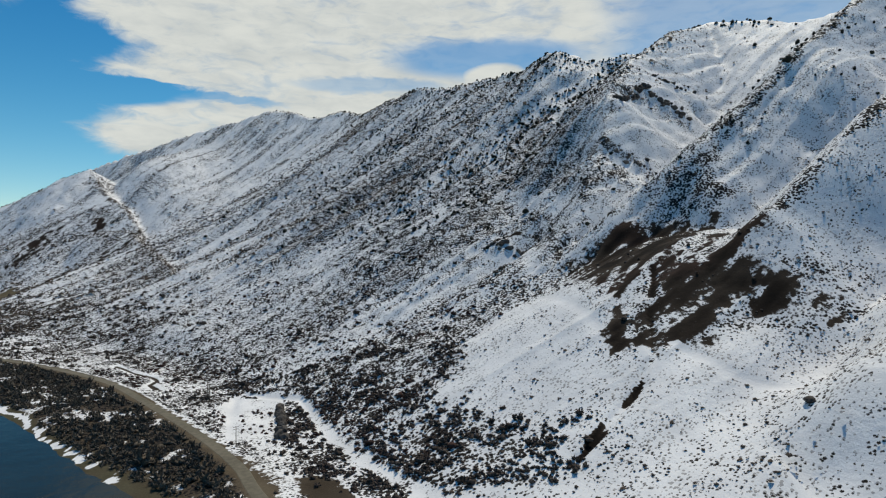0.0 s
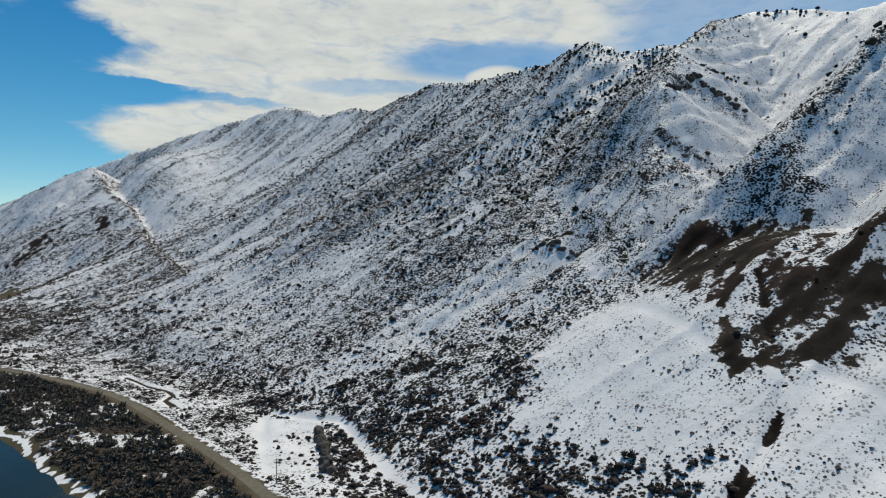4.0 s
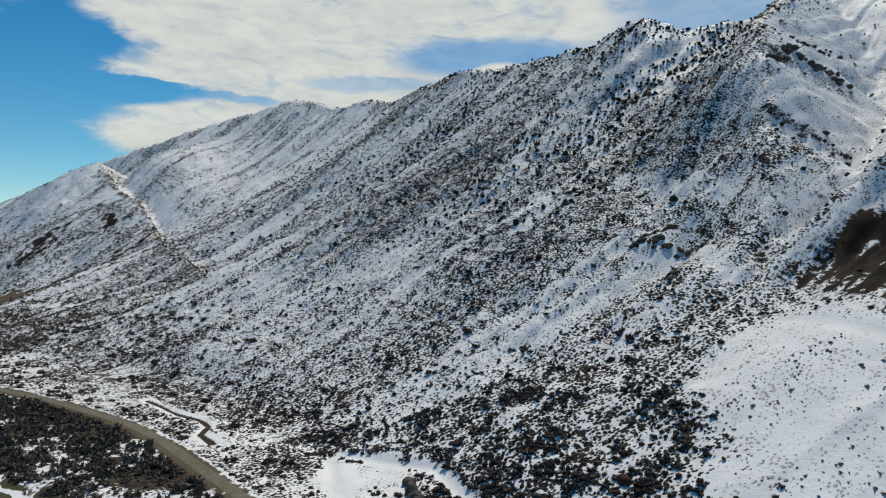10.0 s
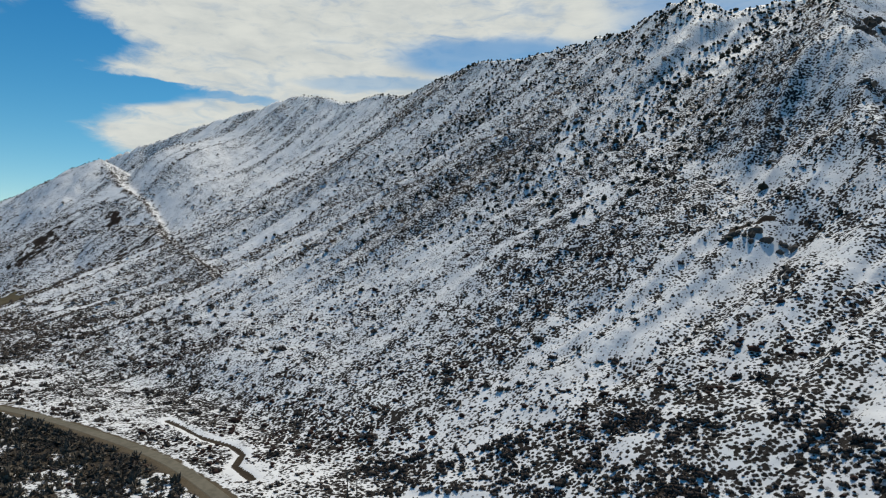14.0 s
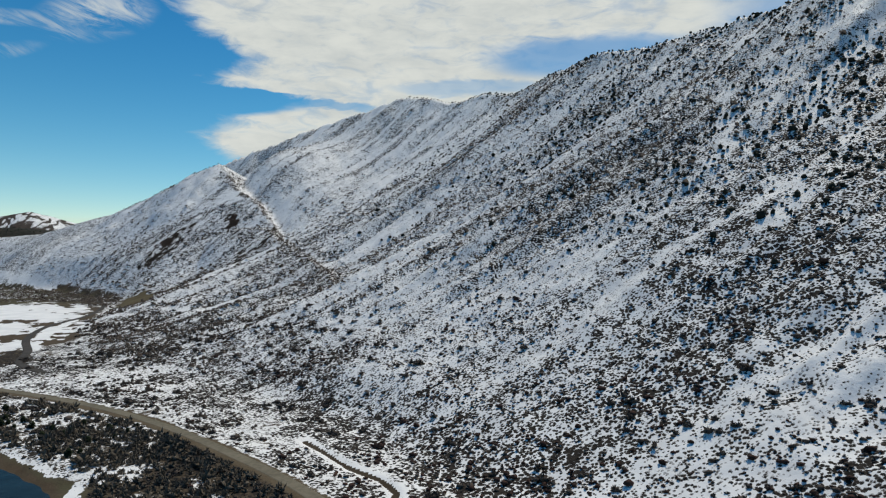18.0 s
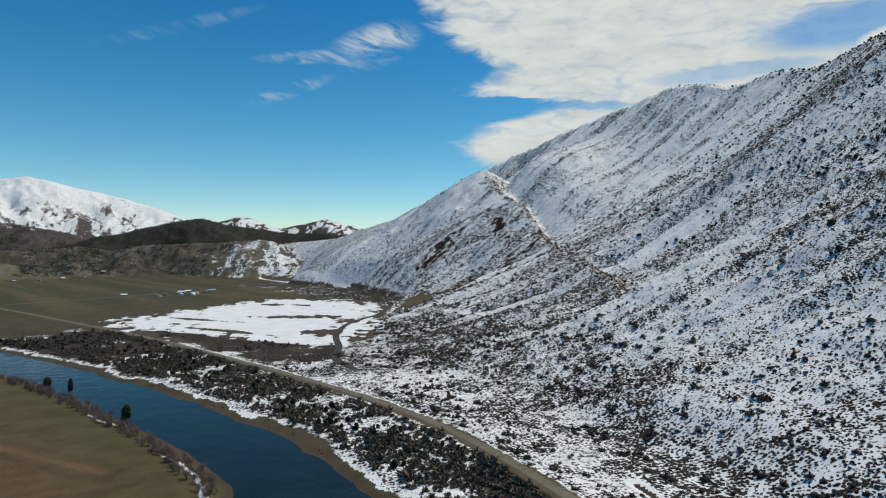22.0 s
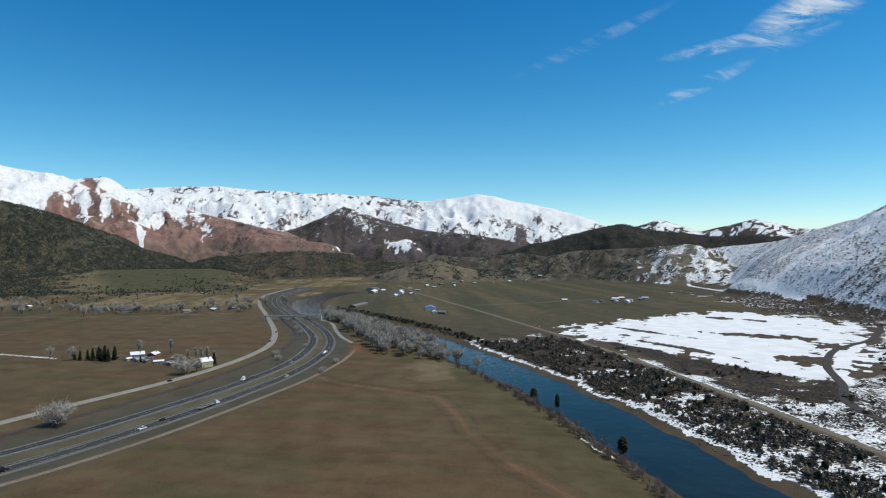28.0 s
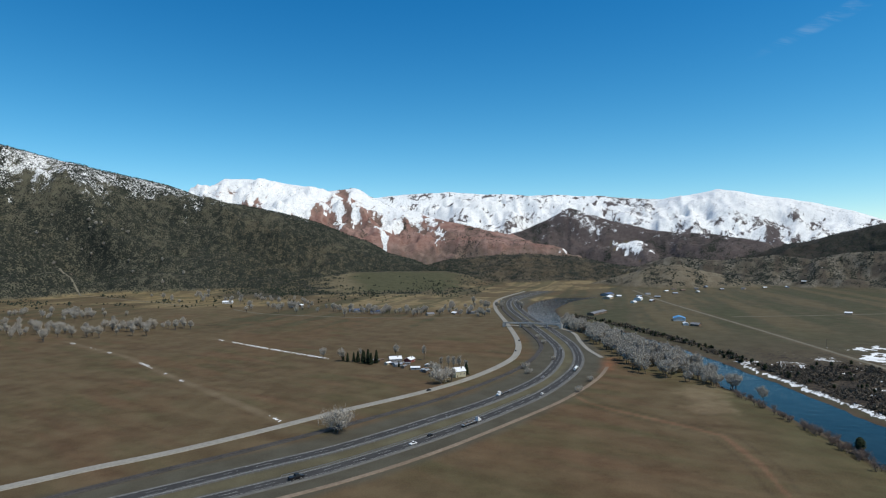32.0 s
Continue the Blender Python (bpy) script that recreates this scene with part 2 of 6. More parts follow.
# triangular facets of tilted rock that lean against the mountain below the flatiron
FACETS = (
    ((-1222, 1664, 333), (-1150, 1605, 291), (-1090, 1545, 255), (-1030, 1490, 232), (-960, 1436, 207), (-885, 1372, 158), (-840, 1330, 128)),
    ((-1085, 1195, 40), (-1050, 1265, 84), (-1010, 1330, 118), (-930, 1310, 140), (-845, 1290, 141), (-760, 1185, 118), (-640, 1040, 96), (-505, 862, 74), (-470, 815, 62)),
    ((-1262, 1285, 10), (-1235, 1312, 36), (-1190, 1360, 84), (-1105, 1420, 158), (-1060, 1440, 178), (-1000, 1400, 158), (-950, 1350, 132)),
)
# bare dark scree on the facets
SCREE = (
    ((-1110, 1241), (-1131, 1289), (-1123, 1337), (-1086, 1375), (-1060, 1344), (-1065, 1283), (-1067, 1230), (-1110, 1241)),
    ((-771, 1047), (-834, 1151), (-838, 1197), (-811, 1208), (-867, 1372), (-767, 1172), (-781, 1130), (-771, 1047)),
    ((-1002, 1392), (-952, 1356), (-894, 1274), (-928, 1293), (-998, 1363), (-1002, 1392)),
)
FAN = (-1850.0, -700.0)  # the ribs of the mountain spread from over here
RIVER_N = ((300, -40), (60, 110), (-148, 229), (-245, 296), (-302, 334), (-402, 401), (-485, 425), (-534, 434), (-619, 439), (-721, 438), (-822, 436), (-949, 423), (-1136, 392), (-1330, 340), (-1480, 278), (-1632, 278), (-1740, 302), (-1867, 340), (-2000, 420))
RIVER_S = ((260, -90), (20, 60), (-180, 180), (-275, 246), (-335, 292), (-415, 352), (-471, 378), (-524, 389), (-620, 395), (-674, 397), (-751, 396), (-836, 387), (-1022, 366), (-1250, 303), (-1425, 236), (-1520, 222), (-1705, 230), (-1860, 262), (-1980, 320))
ROAD = ((60, 60), (-30, 160), (-95, 230), (-122, 266), (-164, 309), (-238, 375), (-292, 420), (-353, 455), (-430, 490), (-515, 513), (-665, 533), (-911, 552), (-1263, 553), (-1841, 545), (-2250, 560))
WHITE_RANGE = [bearing(*v) for v in ((58, 1.2, 4300), (60.2, 2.4, 4350), (62.7, 3.3, 4400), (66.5, 4.4, 4450), (72.2, 5.45, 4450), (74.5, 5.0, 4450), (76.6, 4.75, 4500), (80, 5.0, 4550), (85, 5.4, 4550), (90, 5.5, 4550), (96, 5.85, 4550), (100.9, 5.55, 4550), (106, 5.2, 4500), (112, 4.0, 4450))]
RED_RANGE = [bearing(*v) for v in ((119, 5.2, 3900), (116.2, 6.9, 3900), (112.7, 6.85, 3900), (107.2, 6.05, 3900), (104.8, 6.25, 3900), (101.5, 4.6, 3800), (97, 3.5, 3700), (92, 2.2, 3500), (88.5, 1.0, 3300))]
TRI_PEAK = [bearing(*v) for v in ((91, 1.6, 3700), (88.6, 2.4, 3800), (84.75, 4.25, 3900), (81.5, 3.1, 3800), (77.5, 2.1, 3700), (73, 1.7, 3600), (69, 1.0, 3500))]
DARK_HILL = [bearing(*v) for v in ((66, 0.8, 3300), (61.5, 2.0, 3300), (58.9, 2.45, 3300), (56.5, 1.9, 3300), (51, 1.3, 3200), (45, 1.2, 3100))]
FAR_HILLS = [bearing(*v) for v in ((60, 1.6, 4600), (55.7, 2.8, 4600), (52.3, 1.7, 4600), (48.2, 2.7, 4600), (45.1, 1.9, 4600), (40, 1.6, 4600))]
BLUFFS = [bearing(*v) for v in ((78, -0.8, 2700), (76, -0.2, 2650), (72, -0.6, 2600), (68, -0.1, 2550), (65.5, -0.45, 2520), (63, 0.05, 2500), (58, 0.25, 2450), (53, 0.6, 2350))]
JUNIPER = [bearing(*v) for v in ((150, 9.0, 2900), (140, 9.4, 2900), (132.5, 8.5, 2950), (128, 7.6, 2950), (125.8, 7.2, 2950), (121.5, 6.2, 2950), (118.6, 5.3, 2950), (113, 4.3, 2900), (108.3, 3.2, 2850), (104.3, 1.6, 2800), (101.5, 0.2, 2750), (98.5, -1.0, 2650))]
GULLY = ((84, 358), (80, 343), (74, 325), (72, 315), (69, 293), (62, 285), (59, 276), (46, 261), (42, 257), (37, 250), (26, 236))
CREEK = ((-330, 484), (-316, 474), (-293, 456), (-275, 447), (-264, 436), (-261, 421), (-247, 407))
RAILWAY = ((-600, 575), (-653, 599), (-700, 646), (-771, 706), (-841, 793), (-889, 896), (-974, 1012), (-1066, 1093), (-1175, 1154), (-1290, 1200), (-1420, 1215), (-1640, 1225))
# bare shale at the feet of the ribs, dense brush beside it, and the open meadow below
SHALE = (
    ((43, 433), (65, 440), (94, 450), (110, 446), (105, 405), (93, 368), (85, 377), (66, 385), (55, 405), (43, 433)),
    ((93, 350), (118, 366), (136, 356), (122, 342), (140, 322), (135, 314), (122, 319), (114, 326), (91, 335), (93, 350)),
    ((60, 357), (66, 345), (65, 322), (56, 300), (51, 300), (49, 322), (58, 340), (60, 357)),
    # a small dark oval, coloured like the shale
    ((144, 317), (154, 318), (162, 310), (160, 304), (149, 302), (142, 309), (144, 317)),
    ((-16, 533), (0, 541), (22, 532), (20, 526), (0, 533), (-14, 528), (-16, 533)),
)
BRUSH = (
    ((73, 308), (87, 332), (111, 325), (124, 311), (107, 307), (88, 296), (76, 298), (73, 308)),
    ((20, 535), (43, 505), (50, 449), (36, 466), (22, 500), (20, 535)),
    ((-13, 661), (42, 626), (86, 588), (116, 571), (103, 518), (58, 518), (34, 596), (-13, 661)),
    ((100, 455), (118, 470), (150, 478), (160, 450), (125, 445), (100, 455)),
    ((-1071, 1205), (-1096, 1280), (-1067, 1354), (-1034, 1320), (-1044, 1246), (-1071, 1205)),
    ((-70, 262), (-40, 285), (-15, 276), (22, 262), (34, 240), (-40, 225), (-70, 262)),
)
# thinner brush, streaks of open snow, and lines of brush along rims and gullies, with their half widths
DUSKY = ((36, 432), (74, 442), (118, 456), (150, 435), (128, 372), (112, 328), (95, 298), (78, 302), (65, 305), (62, 322), (67, 338), (62, 354), (55, 367), (41, 395), (36, 432))
THIN = ((144, 332), (186, 334), (187, 321), (144, 275), (122, 281), (113, 294), (134, 304), (144, 332))
APRON = ((-523, 882), (-495, 976), (-447, 1034), (-309, 874), (-251, 762), (-275, 678), (-287, 620), (-322, 585), (-374, 646), (-523, 882))
CHUTES = (
    (((-65, 915), (-78, 802), (-94, 745)), 9), (((1, 800), (-16, 759), (-19, 689)), 14), (((68, 893), (70, 854), (71, 792)), 10),
    (((-76, 665), (-69, 623), (-87, 604)), 9), (((-5, 628), (13, 598), (29, 570)), 14), (((-12, 516), (14, 510), (20, 460)), 7),
    (((-129, 700), (-100, 728), (-74, 754), (-40, 792)), 4), (((-433, 690), (-370, 650), (-322, 560), (-259, 464)), 8), (((48, 447), (75, 457), (111, 482), (150, 505)), 5),
)
RIMS = (
    (((132, 472), (154, 478), (184, 505), (235, 532), (304, 599)), 4), (((122, 360), (148, 380), (190, 398), (236, 420), (330, 468)), 6), (((175, 771), (197, 776), (226, 772)), 4),
    (((117, 655), (141, 668), (171, 676), (194, 672)), 7), (((86, 586), (112, 582), (138, 576)), 4), (((132, 466), (148, 448)), 9), (((162, 306), (185, 296), (210, 280)), 4),
    (((-50, 599), (-13, 646), (26, 680)), 5), (((-54, 392), (-37, 404), (-6, 414), (28, 428), (44, 434)), 3),
)
BANK = ((-184, 392), (-150, 380), (-137, 364), (-120, 306), (-142, 300), (-172, 352), (-184, 392))
# the densest brush, round the snowy path
THICK = ((-215, 428), (-120, 425), (-60, 415), (-30, 372), (-22, 300), (2, 270), (34, 262), (36, 236), (-40, 212), (-112, 290), (-150, 350), (-215, 428))
MEADOW = ((-29, 371), (9, 404), (40, 350), (48, 318), (34, 286), (19, 266), (-15, 281), (-22, 317), (-29, 371))
TRAILS = (
    (((-143, 302), (-160, 336), (-172, 366), (-182, 392), (-178, 398), (-157, 388), (-130, 374), (-112, 345), (-93, 312), (-63, 271), (-46, 252), (-27, 233)), -1.6),
    (((21, 398), (40, 353), (48, 321)), -0.8),
    (((79, 299), (88, 289), (97, 276), (106, 271), (130, 262)), -0.8),
)
LOW_HILLS = [bearing(*v) for v in ((100, -1.4, 2900), (96, -0.5, 2900), (92, 0.0, 2950), (88.5, 0.1, 2950), (85, -0.2, 2900), (81, -0.9, 2800))]
KNOLL = [bearing(*v) for v in ((79.5, -1.7, 2300), (77.5, -1.0, 2260), (75.5, -0.9, 2250), (73, -1.6, 2250))]
SNOWFIELD = ((-1068, 598), (-1164, 757), (-1228, 943), (-1153, 1025), (-970, 966), (-807, 758), (-710, 635), (-780, 617), (-893, 594), (-1068, 598))


SPURS = (
    ((48, 488, 112), (85, 570, 190), (103, 635, 258), (150, 760, 330), (230, 870, 402), (292, 950, 440)),
    ((25, 450, 84), (85, 470, 128), (150, 495, 186), (259, 551, 281), (380, 660, 370), (440, 845, 418)),
    ((90, 345, 82), (150, 365, 124), (230, 405, 192), (340, 460, 277), (520, 600, 382), (700, 700, 440)),
    ((150, 235, 70), (230, 270, 130), (330, 320, 205), (500, 420, 305), (750, 560, 410)),
)
# broad swells and hollows of the mountain's flank: x, y, height, reach
SWELLS = ((60, 340, 15, 70), (0, 370, 5, 50), (-225, 765, 15, 130), (-15, 540, 16, 60), (-490, 930, -20, 110), (-1081, 1218, 26, 70), (115, 385, 20, 45), (-330, 540, 7, 60), (-150, 640, 8, 80), (-1000, 1610, 88, 125), (-1140, 1760, 80, 120), (-870, 1470, 45, 90))


def crest_hill(x, y, line, slope, round_by, ragged, seed, gain=1.0, wave=150.0):
    d, z, run, _ = near_line(x, y, line)
    d2 = d * (1 + np.clip(0.35 * gain * fbm(x / wave, y / wave, 2, seed + 5), -0.2, 0.3))
    z = z + min(wave, 400.0) / 400.0 * 14.0 * gain * fbm(run / 170.0, 0 * run, 3, seed + 3)
    h = z - slope * (np.sqrt(d2 * d2 + round_by**2) - round_by)
    # branching spurs and ravines
    wx, wy = x + 0.35 * wave * fbm(x / wave, y / wave, 2, seed + 7), y + 0.35 * wave * fbm(x / wave + 9, y / wave, 2, seed + 8)
    spurs, k, f = 0 * x, 1.0, 1.0
    for o in range(5):
        spurs = spurs + k * (0.5 - 2.0 * np.abs(vnoise(wx * f / wave, wy * f / wave, seed + 20 + o)) * 1.4)
        k, f = k * 0.58, f * 2.1
    return h + ragged * gain * spurs * smooth(d, 5, wave * 0.8) * (0.25 + 0.75 * smooth(h, 0, 160))


def open_side(x, y):
    """1 on the open snowy ribs and meadows, 0 on the brushy face."""
    return smooth(x - np.interp(y, (200, 400, 500, 635, 760, 950), (-30, 12, 62, 106, 152, 292)), -14, 26)


def fan_run(x, y):
    """Metres across the ribs, and along them, from the place where they would meet."""
    dx, dy = x - FAN[0], y - FAN[1]
    return np.arctan2(dx, dy) * 2200.0, np.hypot(dx, dy)


def sharp(x, y, octaves, seed):
    """Ridges with sharp tops and rounded hollows."""
    s, k = 0 * x, 1.0
    for o in range(octaves):
        s = s + k * (0.5 - 2.2 * np.abs(vnoise(x, y, seed + o * 13)))
        x, y, k = x * 2.1, y * 2.0, k * 0.5
    return s


def inside(x, y, poly):
    hit = np.zeros(x.shape, bool)
    for (x0, y0), (x1, y1) in zip(poly[:-1], poly[1:]):
        cross = (y0 > y) != (y1 > y)
        hit ^= cross & (x < (x1 - x0) * (y - y0) / ((y1 - y0) or 1e-9) + x0)
    return hit


def area(x, y, poly, edge=5.0, wob=0.0):
    """1 inside a closed outline, 0 outside, with a soft ragged edge."""
    d = near_line(x, y, poly)[0] * np.where(inside(x, y, poly), 1, -1)
    return smooth(d + wob, -edge, edge)


RIVER_LOOP = RIVER_N + RIVER_S[::-1] + RIVER_N[:1]


def land(x, y):
    """Heights and the masks that the cover follows."""
    x, y = np.asarray(x, float), np.asarray(y, float)
    df, _, _, fside = near_line(x, y, FOOT)
    dr, hr, rrun, _ = near_line(x, y, CREST)
    up = np.where(fside > 0, df, -df)
    t = np.clip(up, 0, None) / (np.clip(up, 0, None) + dr + 1e-6)
    warp = fbm(x / 260.0, y / 260.0, 3, 40)
    across, along = fan_run(x, y)
    across = across + 26.0 * warp
    ribs = 0.9 * fbm(across / 105.0, along / 1500.0, 3, 41, 0.5) + 0.55 * sharp(across / 74.0, along / 1100.0, 3, 43)
    hr = hr + 9.0 * fbm(x / 45.0, y / 45.0, 3, 39) * smooth(dr, 160, 0)
    h = hr * (0.72 * t**1.25 + 0.28 * t**2.2)
    on = smooth(up, 0, 260) * smooth(dr, 0, 90)
    h = h + ribs * (20.0 + 10.0 * smooth(-x, 250, 600)) * on
    for sx, sy, sh, sr in SWELLS:
        h = h + sh * np.exp(-((x - sx) ** 2 + (y - sy) ** 2) / (2.0 * sr * sr)) * smooth(up, 0, 50)
    spur, spur_d = np.full(x.shape, -99.0), np.full(x.shape, 999.0)
    for line in SPURS:
        d, zl, run, lee = near_line(x, y, line)
        k = zl - np.where(lee > 0, 0.92, 0.74) * (np.sqrt((d * (1 + 0.22 * fbm(run / 40.0, d / 200.0, 3, 49))) ** 2 + 25.0) - 5.0)
        spur = np.maximum(spur, k)
        spur_d = np.minimum(spur_d, d)
    spur = spur + 3.0 * fbm(x / 30.0, y / 30.0, 3, 48)
    h = smax(h, spur, 7.0)
    chute = 0.6 * fbm(across / 19.0, along / 420.0, 3, 46, 0.6) + 0.7 * sharp(across / 27.0, along / 600.0, 3, 47)
    calm = 1 - 0.85 * open_side(x + 25, y) * smooth(y, 440, 395)
    h = h + calm * (8.0 * chute * smooth(up, 20, 200) * smooth(dr, 0, 60) + 3.2 * fbm(x / 24.0, y / 24.0, 4, 44) * smooth(up, 5, 120))
    iron = crest_hill(x, y, FLATIRON, 0.60, 6, 14, 60, 0.7)
    for line in FACETS:
        fd, fz, frun2, back = near_line(x, y, line)
        full = sum(math.hypot(q[0] - p[0], q[1] - p[1]) for p, q in zip(line[:-1], line[1:]))
        lean = 0.3 * smooth(frun2, 0, 50) * smooth(frun2, full, full - 50)
        behind = 0.60 * fd + lean * (7.0 * smooth(fd, 0, 14) - 0.04 * fd + 0.6 * np.clip(fd - 130.0, 0, None) - 0.60 * fd)
        face = fz - np.where(back < 0, behind, 0.60 * (np.sqrt(fd * fd + 9.0) - 3.0)) + 5.0 * fbm(across / 16.0, along / 300.0, 3, 62) * smooth(fd, 0, 40)
        iron = smax(iron, face, 5.0)
    iron = iron - 24.0 * smooth(iron, 85, 15) * smooth(-x, 950, 1150)  # its foot runs out gently
    h = smax(h, iron, 6.0)
    mount = np.maximum(smooth(up, -5, 40), smooth(iron, 2, 22))
    far = np.full(x.shape, -80.0)
    kinds = {}
    for key, line, slope, rnd, rag, seed, gain, wave in (
        ("white", WHITE_RANGE, 0.48, 80, 74, 70, 1.0, 360.0), ("red", RED_RANGE, 0.42, 55, 100, 80, 1.0, 380.0), ("tri", TRI_PEAK, 0.50, 10, 50, 90, 0.9, 300.0),
        ("dark", DARK_HILL, 0.36, 50, 40, 100, 0.9, 300.0), ("hills", FAR_HILLS, 0.32, 30, 40, 110, 0.8, 300.0), ("bluff", BLUFFS, 0.40, 12, 42, 120, 1.0, 130.0), ("low", LOW_HILLS, 0.22, 60, 30, 140, 0.9, 220.0), ("knoll", KNOLL, 0.45, 25, 16, 150, 0.9, 120.0), ("juniper", JUNIPER, 0.56, 90, 70, 130, 1.0, 360.0)):
        k = crest_hill(x, y, line, slope, rnd, rag, seed, gain, wave)
        kinds[key] = k
        far = smax(far, k, 12.0)
    apron = -6.0 + 0.6 * fbm(x / 90.0, y / 90.0, 3, 150)
    brg, away = np.degrees(np.arctan2(-(x + 330), y - 200)), np.hypot(x + 330, y - 200)
    fan = -80.0 + np.clip(80.0 + 0.078 * (away - 1800.0 - 3.0 * np.abs(brg - 101.5)), 0, 200) * smooth(np.abs(brg - 102.5), 17.0, 6.0) * smooth(away, 2750, 2450) * smooth(away, 1500, 1700)
    ground = smax(smax(far, fan, 6.0), apron + 6.0, 10.0) - 2.5
    z = smax(h, ground, 8.0) - 1.0
    # river bed and its banks
    dn = np.minimum(near_line(x, y, RIVER_N)[0], near_line(x, y, RIVER_S)[0])
    wet = inside(x, y, RIVER_LOOP)
    sd = np.where(wet, -dn, dn) + 5.0 * fbm(x / 22.0, y / 22.0, 3, 160)
    z = np.where(sd < 26, np.minimum(z, -3.4 + 3.4 * smooth(sd, -4, 26) + np.clip(z, 0, 99) * smooth(sd, 0, 26)), z)
    z = np.where(sd < -2, -5.0, z)
    # paths cut into the slope
    for line, lev in TRAILS:
        td = near_line(x, y, line)[0]
        z = z + lev * np.exp(-(td / 4.0) ** 2)
    z = z - 2.0 * np.exp(-((near_line(x, y, GULLY)[0] + 1.2 * fbm(x / 8.0, y / 8.0, 2, 171)) / 2.2) ** 2)
    z = z - 1.3 * np.exp(-(near_line(x, y, CREEK)[0] / 2.5) ** 2)
    track = near_line(x, y, RAILWAY)[0]
    z = np.where(track < 34, 0.8 + (z - 0.8) * smooth(track, 8, 34), z)
    # the county road runs on a level bench
    rd = near_line(x, y, ROAD)[0]
    z = np.where(rd < 24, 0.6 + (z - 0.6) * smooth(rd, 6, 24), z)
    return z, dict(spur=spur_d, up=up, t=t, dr=dr, rrun=rrun, across=across, along=along, river=sd, road=rd, kinds=kinds, far=far, mount=mount, h=h, ground=ground, iron=iron, fan=fan)


def height(x, y):
    return land(np.atleast_1d(x), np.atleast_1d(y))[0]


# ---- materials ----
def material(name, build):
    mat = bpy.data.materials.new(name)
    mat.use_nodes = True
    n = Nodes(mat.node_tree)
    out = n.add("ShaderNodeOutputMaterial")
    bsdf = n.add("ShaderNodeBsdfPrincipled")
    n.link(bsdf.outputs[0], out.inputs[0])
    build(n, bsdf)
    return mat


def land_look(n, bsdf):
    pos = n.add("ShaderNodeNewGeometry").outputs["Position"]
    earth = n.add("ShaderNodeAttribute", attribute_name="base")
    base, remote = earth.outputs["Color"], earth.outputs["Alpha"]
    cover = n.add("ShaderNodeSeparateColor", {0: n.add("ShaderNodeAttribute", attribute_name="cover").outputs["Color"]}).outputs
    snow, scrub, trees = cover[0], cover[1], cover[2]
    n1 = n.noise(pos, 0.30, 5.0, 0.6)
    n2 = n.noise(pos, 0.045, 4.0, 0.55)
    n3 = n.noise(pos, 1.3, 4.0, 0.6)
    n6 = n.noise(pos, 4.2, 3.0, 0.65)
    soil = n.mix(n.ramp(n2, 0.3, 0.7), base, n.vec("MULTIPLY", base, (0.72, 0.68, 0.65)))
    soil = n.mix(n.m("MULTIPLY", n.ramp(n3, 0.35, 0.75), 0.35), soil, n.vec("MULTIPLY", base, (1.7, 1.65, 1.6)))
    lay = n.m("ADD", n.m("SUBTRACT", n.m("MULTIPLY", snow, 1.5), 0.25), n.m("ADD", n.m("MULTIPLY", n.m("SUBTRACT", n1, 0.5), 1.5), n.m("MULTIPLY", n.m("SUBTRACT", n2, 0.5), 0.9)))
    n4 = n.noise(pos, 0.011, 7.0, 0.68)
    n5 = n.noise(n.vec("MULTIPLY", pos, (0.035, 0.035, 0.008)), 1.0, 5.0, 0.65)
    lay = n.m("ADD", lay, n.m("MULTIPLY", remote, n.m("ADD", n.m("MULTIPLY", n.m("SUBTRACT", n4, 0.5), 2.0), n.m("MULTIPLY", n.m("SUBTRACT", n5, 0.5), 1.6))))
    white = n.ramp(lay, 0.42, 0.62)
    tint = n.mix(n.ramp(n2, 0.3, 0.7), (0.82, 0.82, 0.815), (0.70, 0.705, 0.71))
    col = n.mix(white, soil, tint)
    # low scrub and far trees that are too small to stand as single plants
    for dens, size, dark, light in ((scrub, 0.62, (0.012, 0.011, 0.010), (0.040, 0.033, 0.028)), (trees, 0.20, (0.010, 0.014, 0.011), (0.028, 0.031, 0.024))):
        v = n.add("ShaderNodeTexVoronoi", {"Vector": n.vec("ADD", pos, n.add("ShaderNodeVectorMath", {0: n.add("ShaderNodeTexNoise", {"Vector": pos, "Scale": size * 2.2, "Detail": 2.0}).outputs["Color"], 3: 0.9 / size * 0.5}, operation="SCALE").outputs[0]), "Scale": size, "Randomness": 1.0})
        patch = n.ramp(n.noise(pos, size * 0.22, 3.0), 0.25, 0.75, -0.28, 0.28)
        r = n.m("MULTIPLY", n.m("ADD", dens, n.m("MULTIPLY", patch, n.ramp(dens, 0.0, 0.3))), 0.76)
        r = n.m("ADD", r, n.m("ADD", n.m("MULTIPLY", n.m("SUBTRACT", n3, 0.5), 0.30), n.m("MULTIPLY", n.m("SUBTRACT", n6, 0.5), 0.55)))
        hit = n.ramp(n.m("SUBTRACT", r, v.outputs["Distance"]), -0.03, 0.09)
        tone = n.mix(n.add("ShaderNodeSeparateColor", {0: v.outputs["Color"]}).outputs[0], dark, light)
        tone = n.mix(n.ramp(n6, 0.45, 0.75, 0.0, 0.6), tone, (0.052, 0.046, 0.041))
        col = n.mix(n.m("MULTIPLY", hit, n.ramp(dens, 0.02, 0.1)), col, tone)
        white = n.m("MULTIPLY", white, n.m("SUBTRACT", 1.0, hit))
    tuft = n.add("ShaderNodeTexVoronoi", {"Vector": pos, "Scale": 0.62, "Randomness": 1.0}).outputs["Distance"]
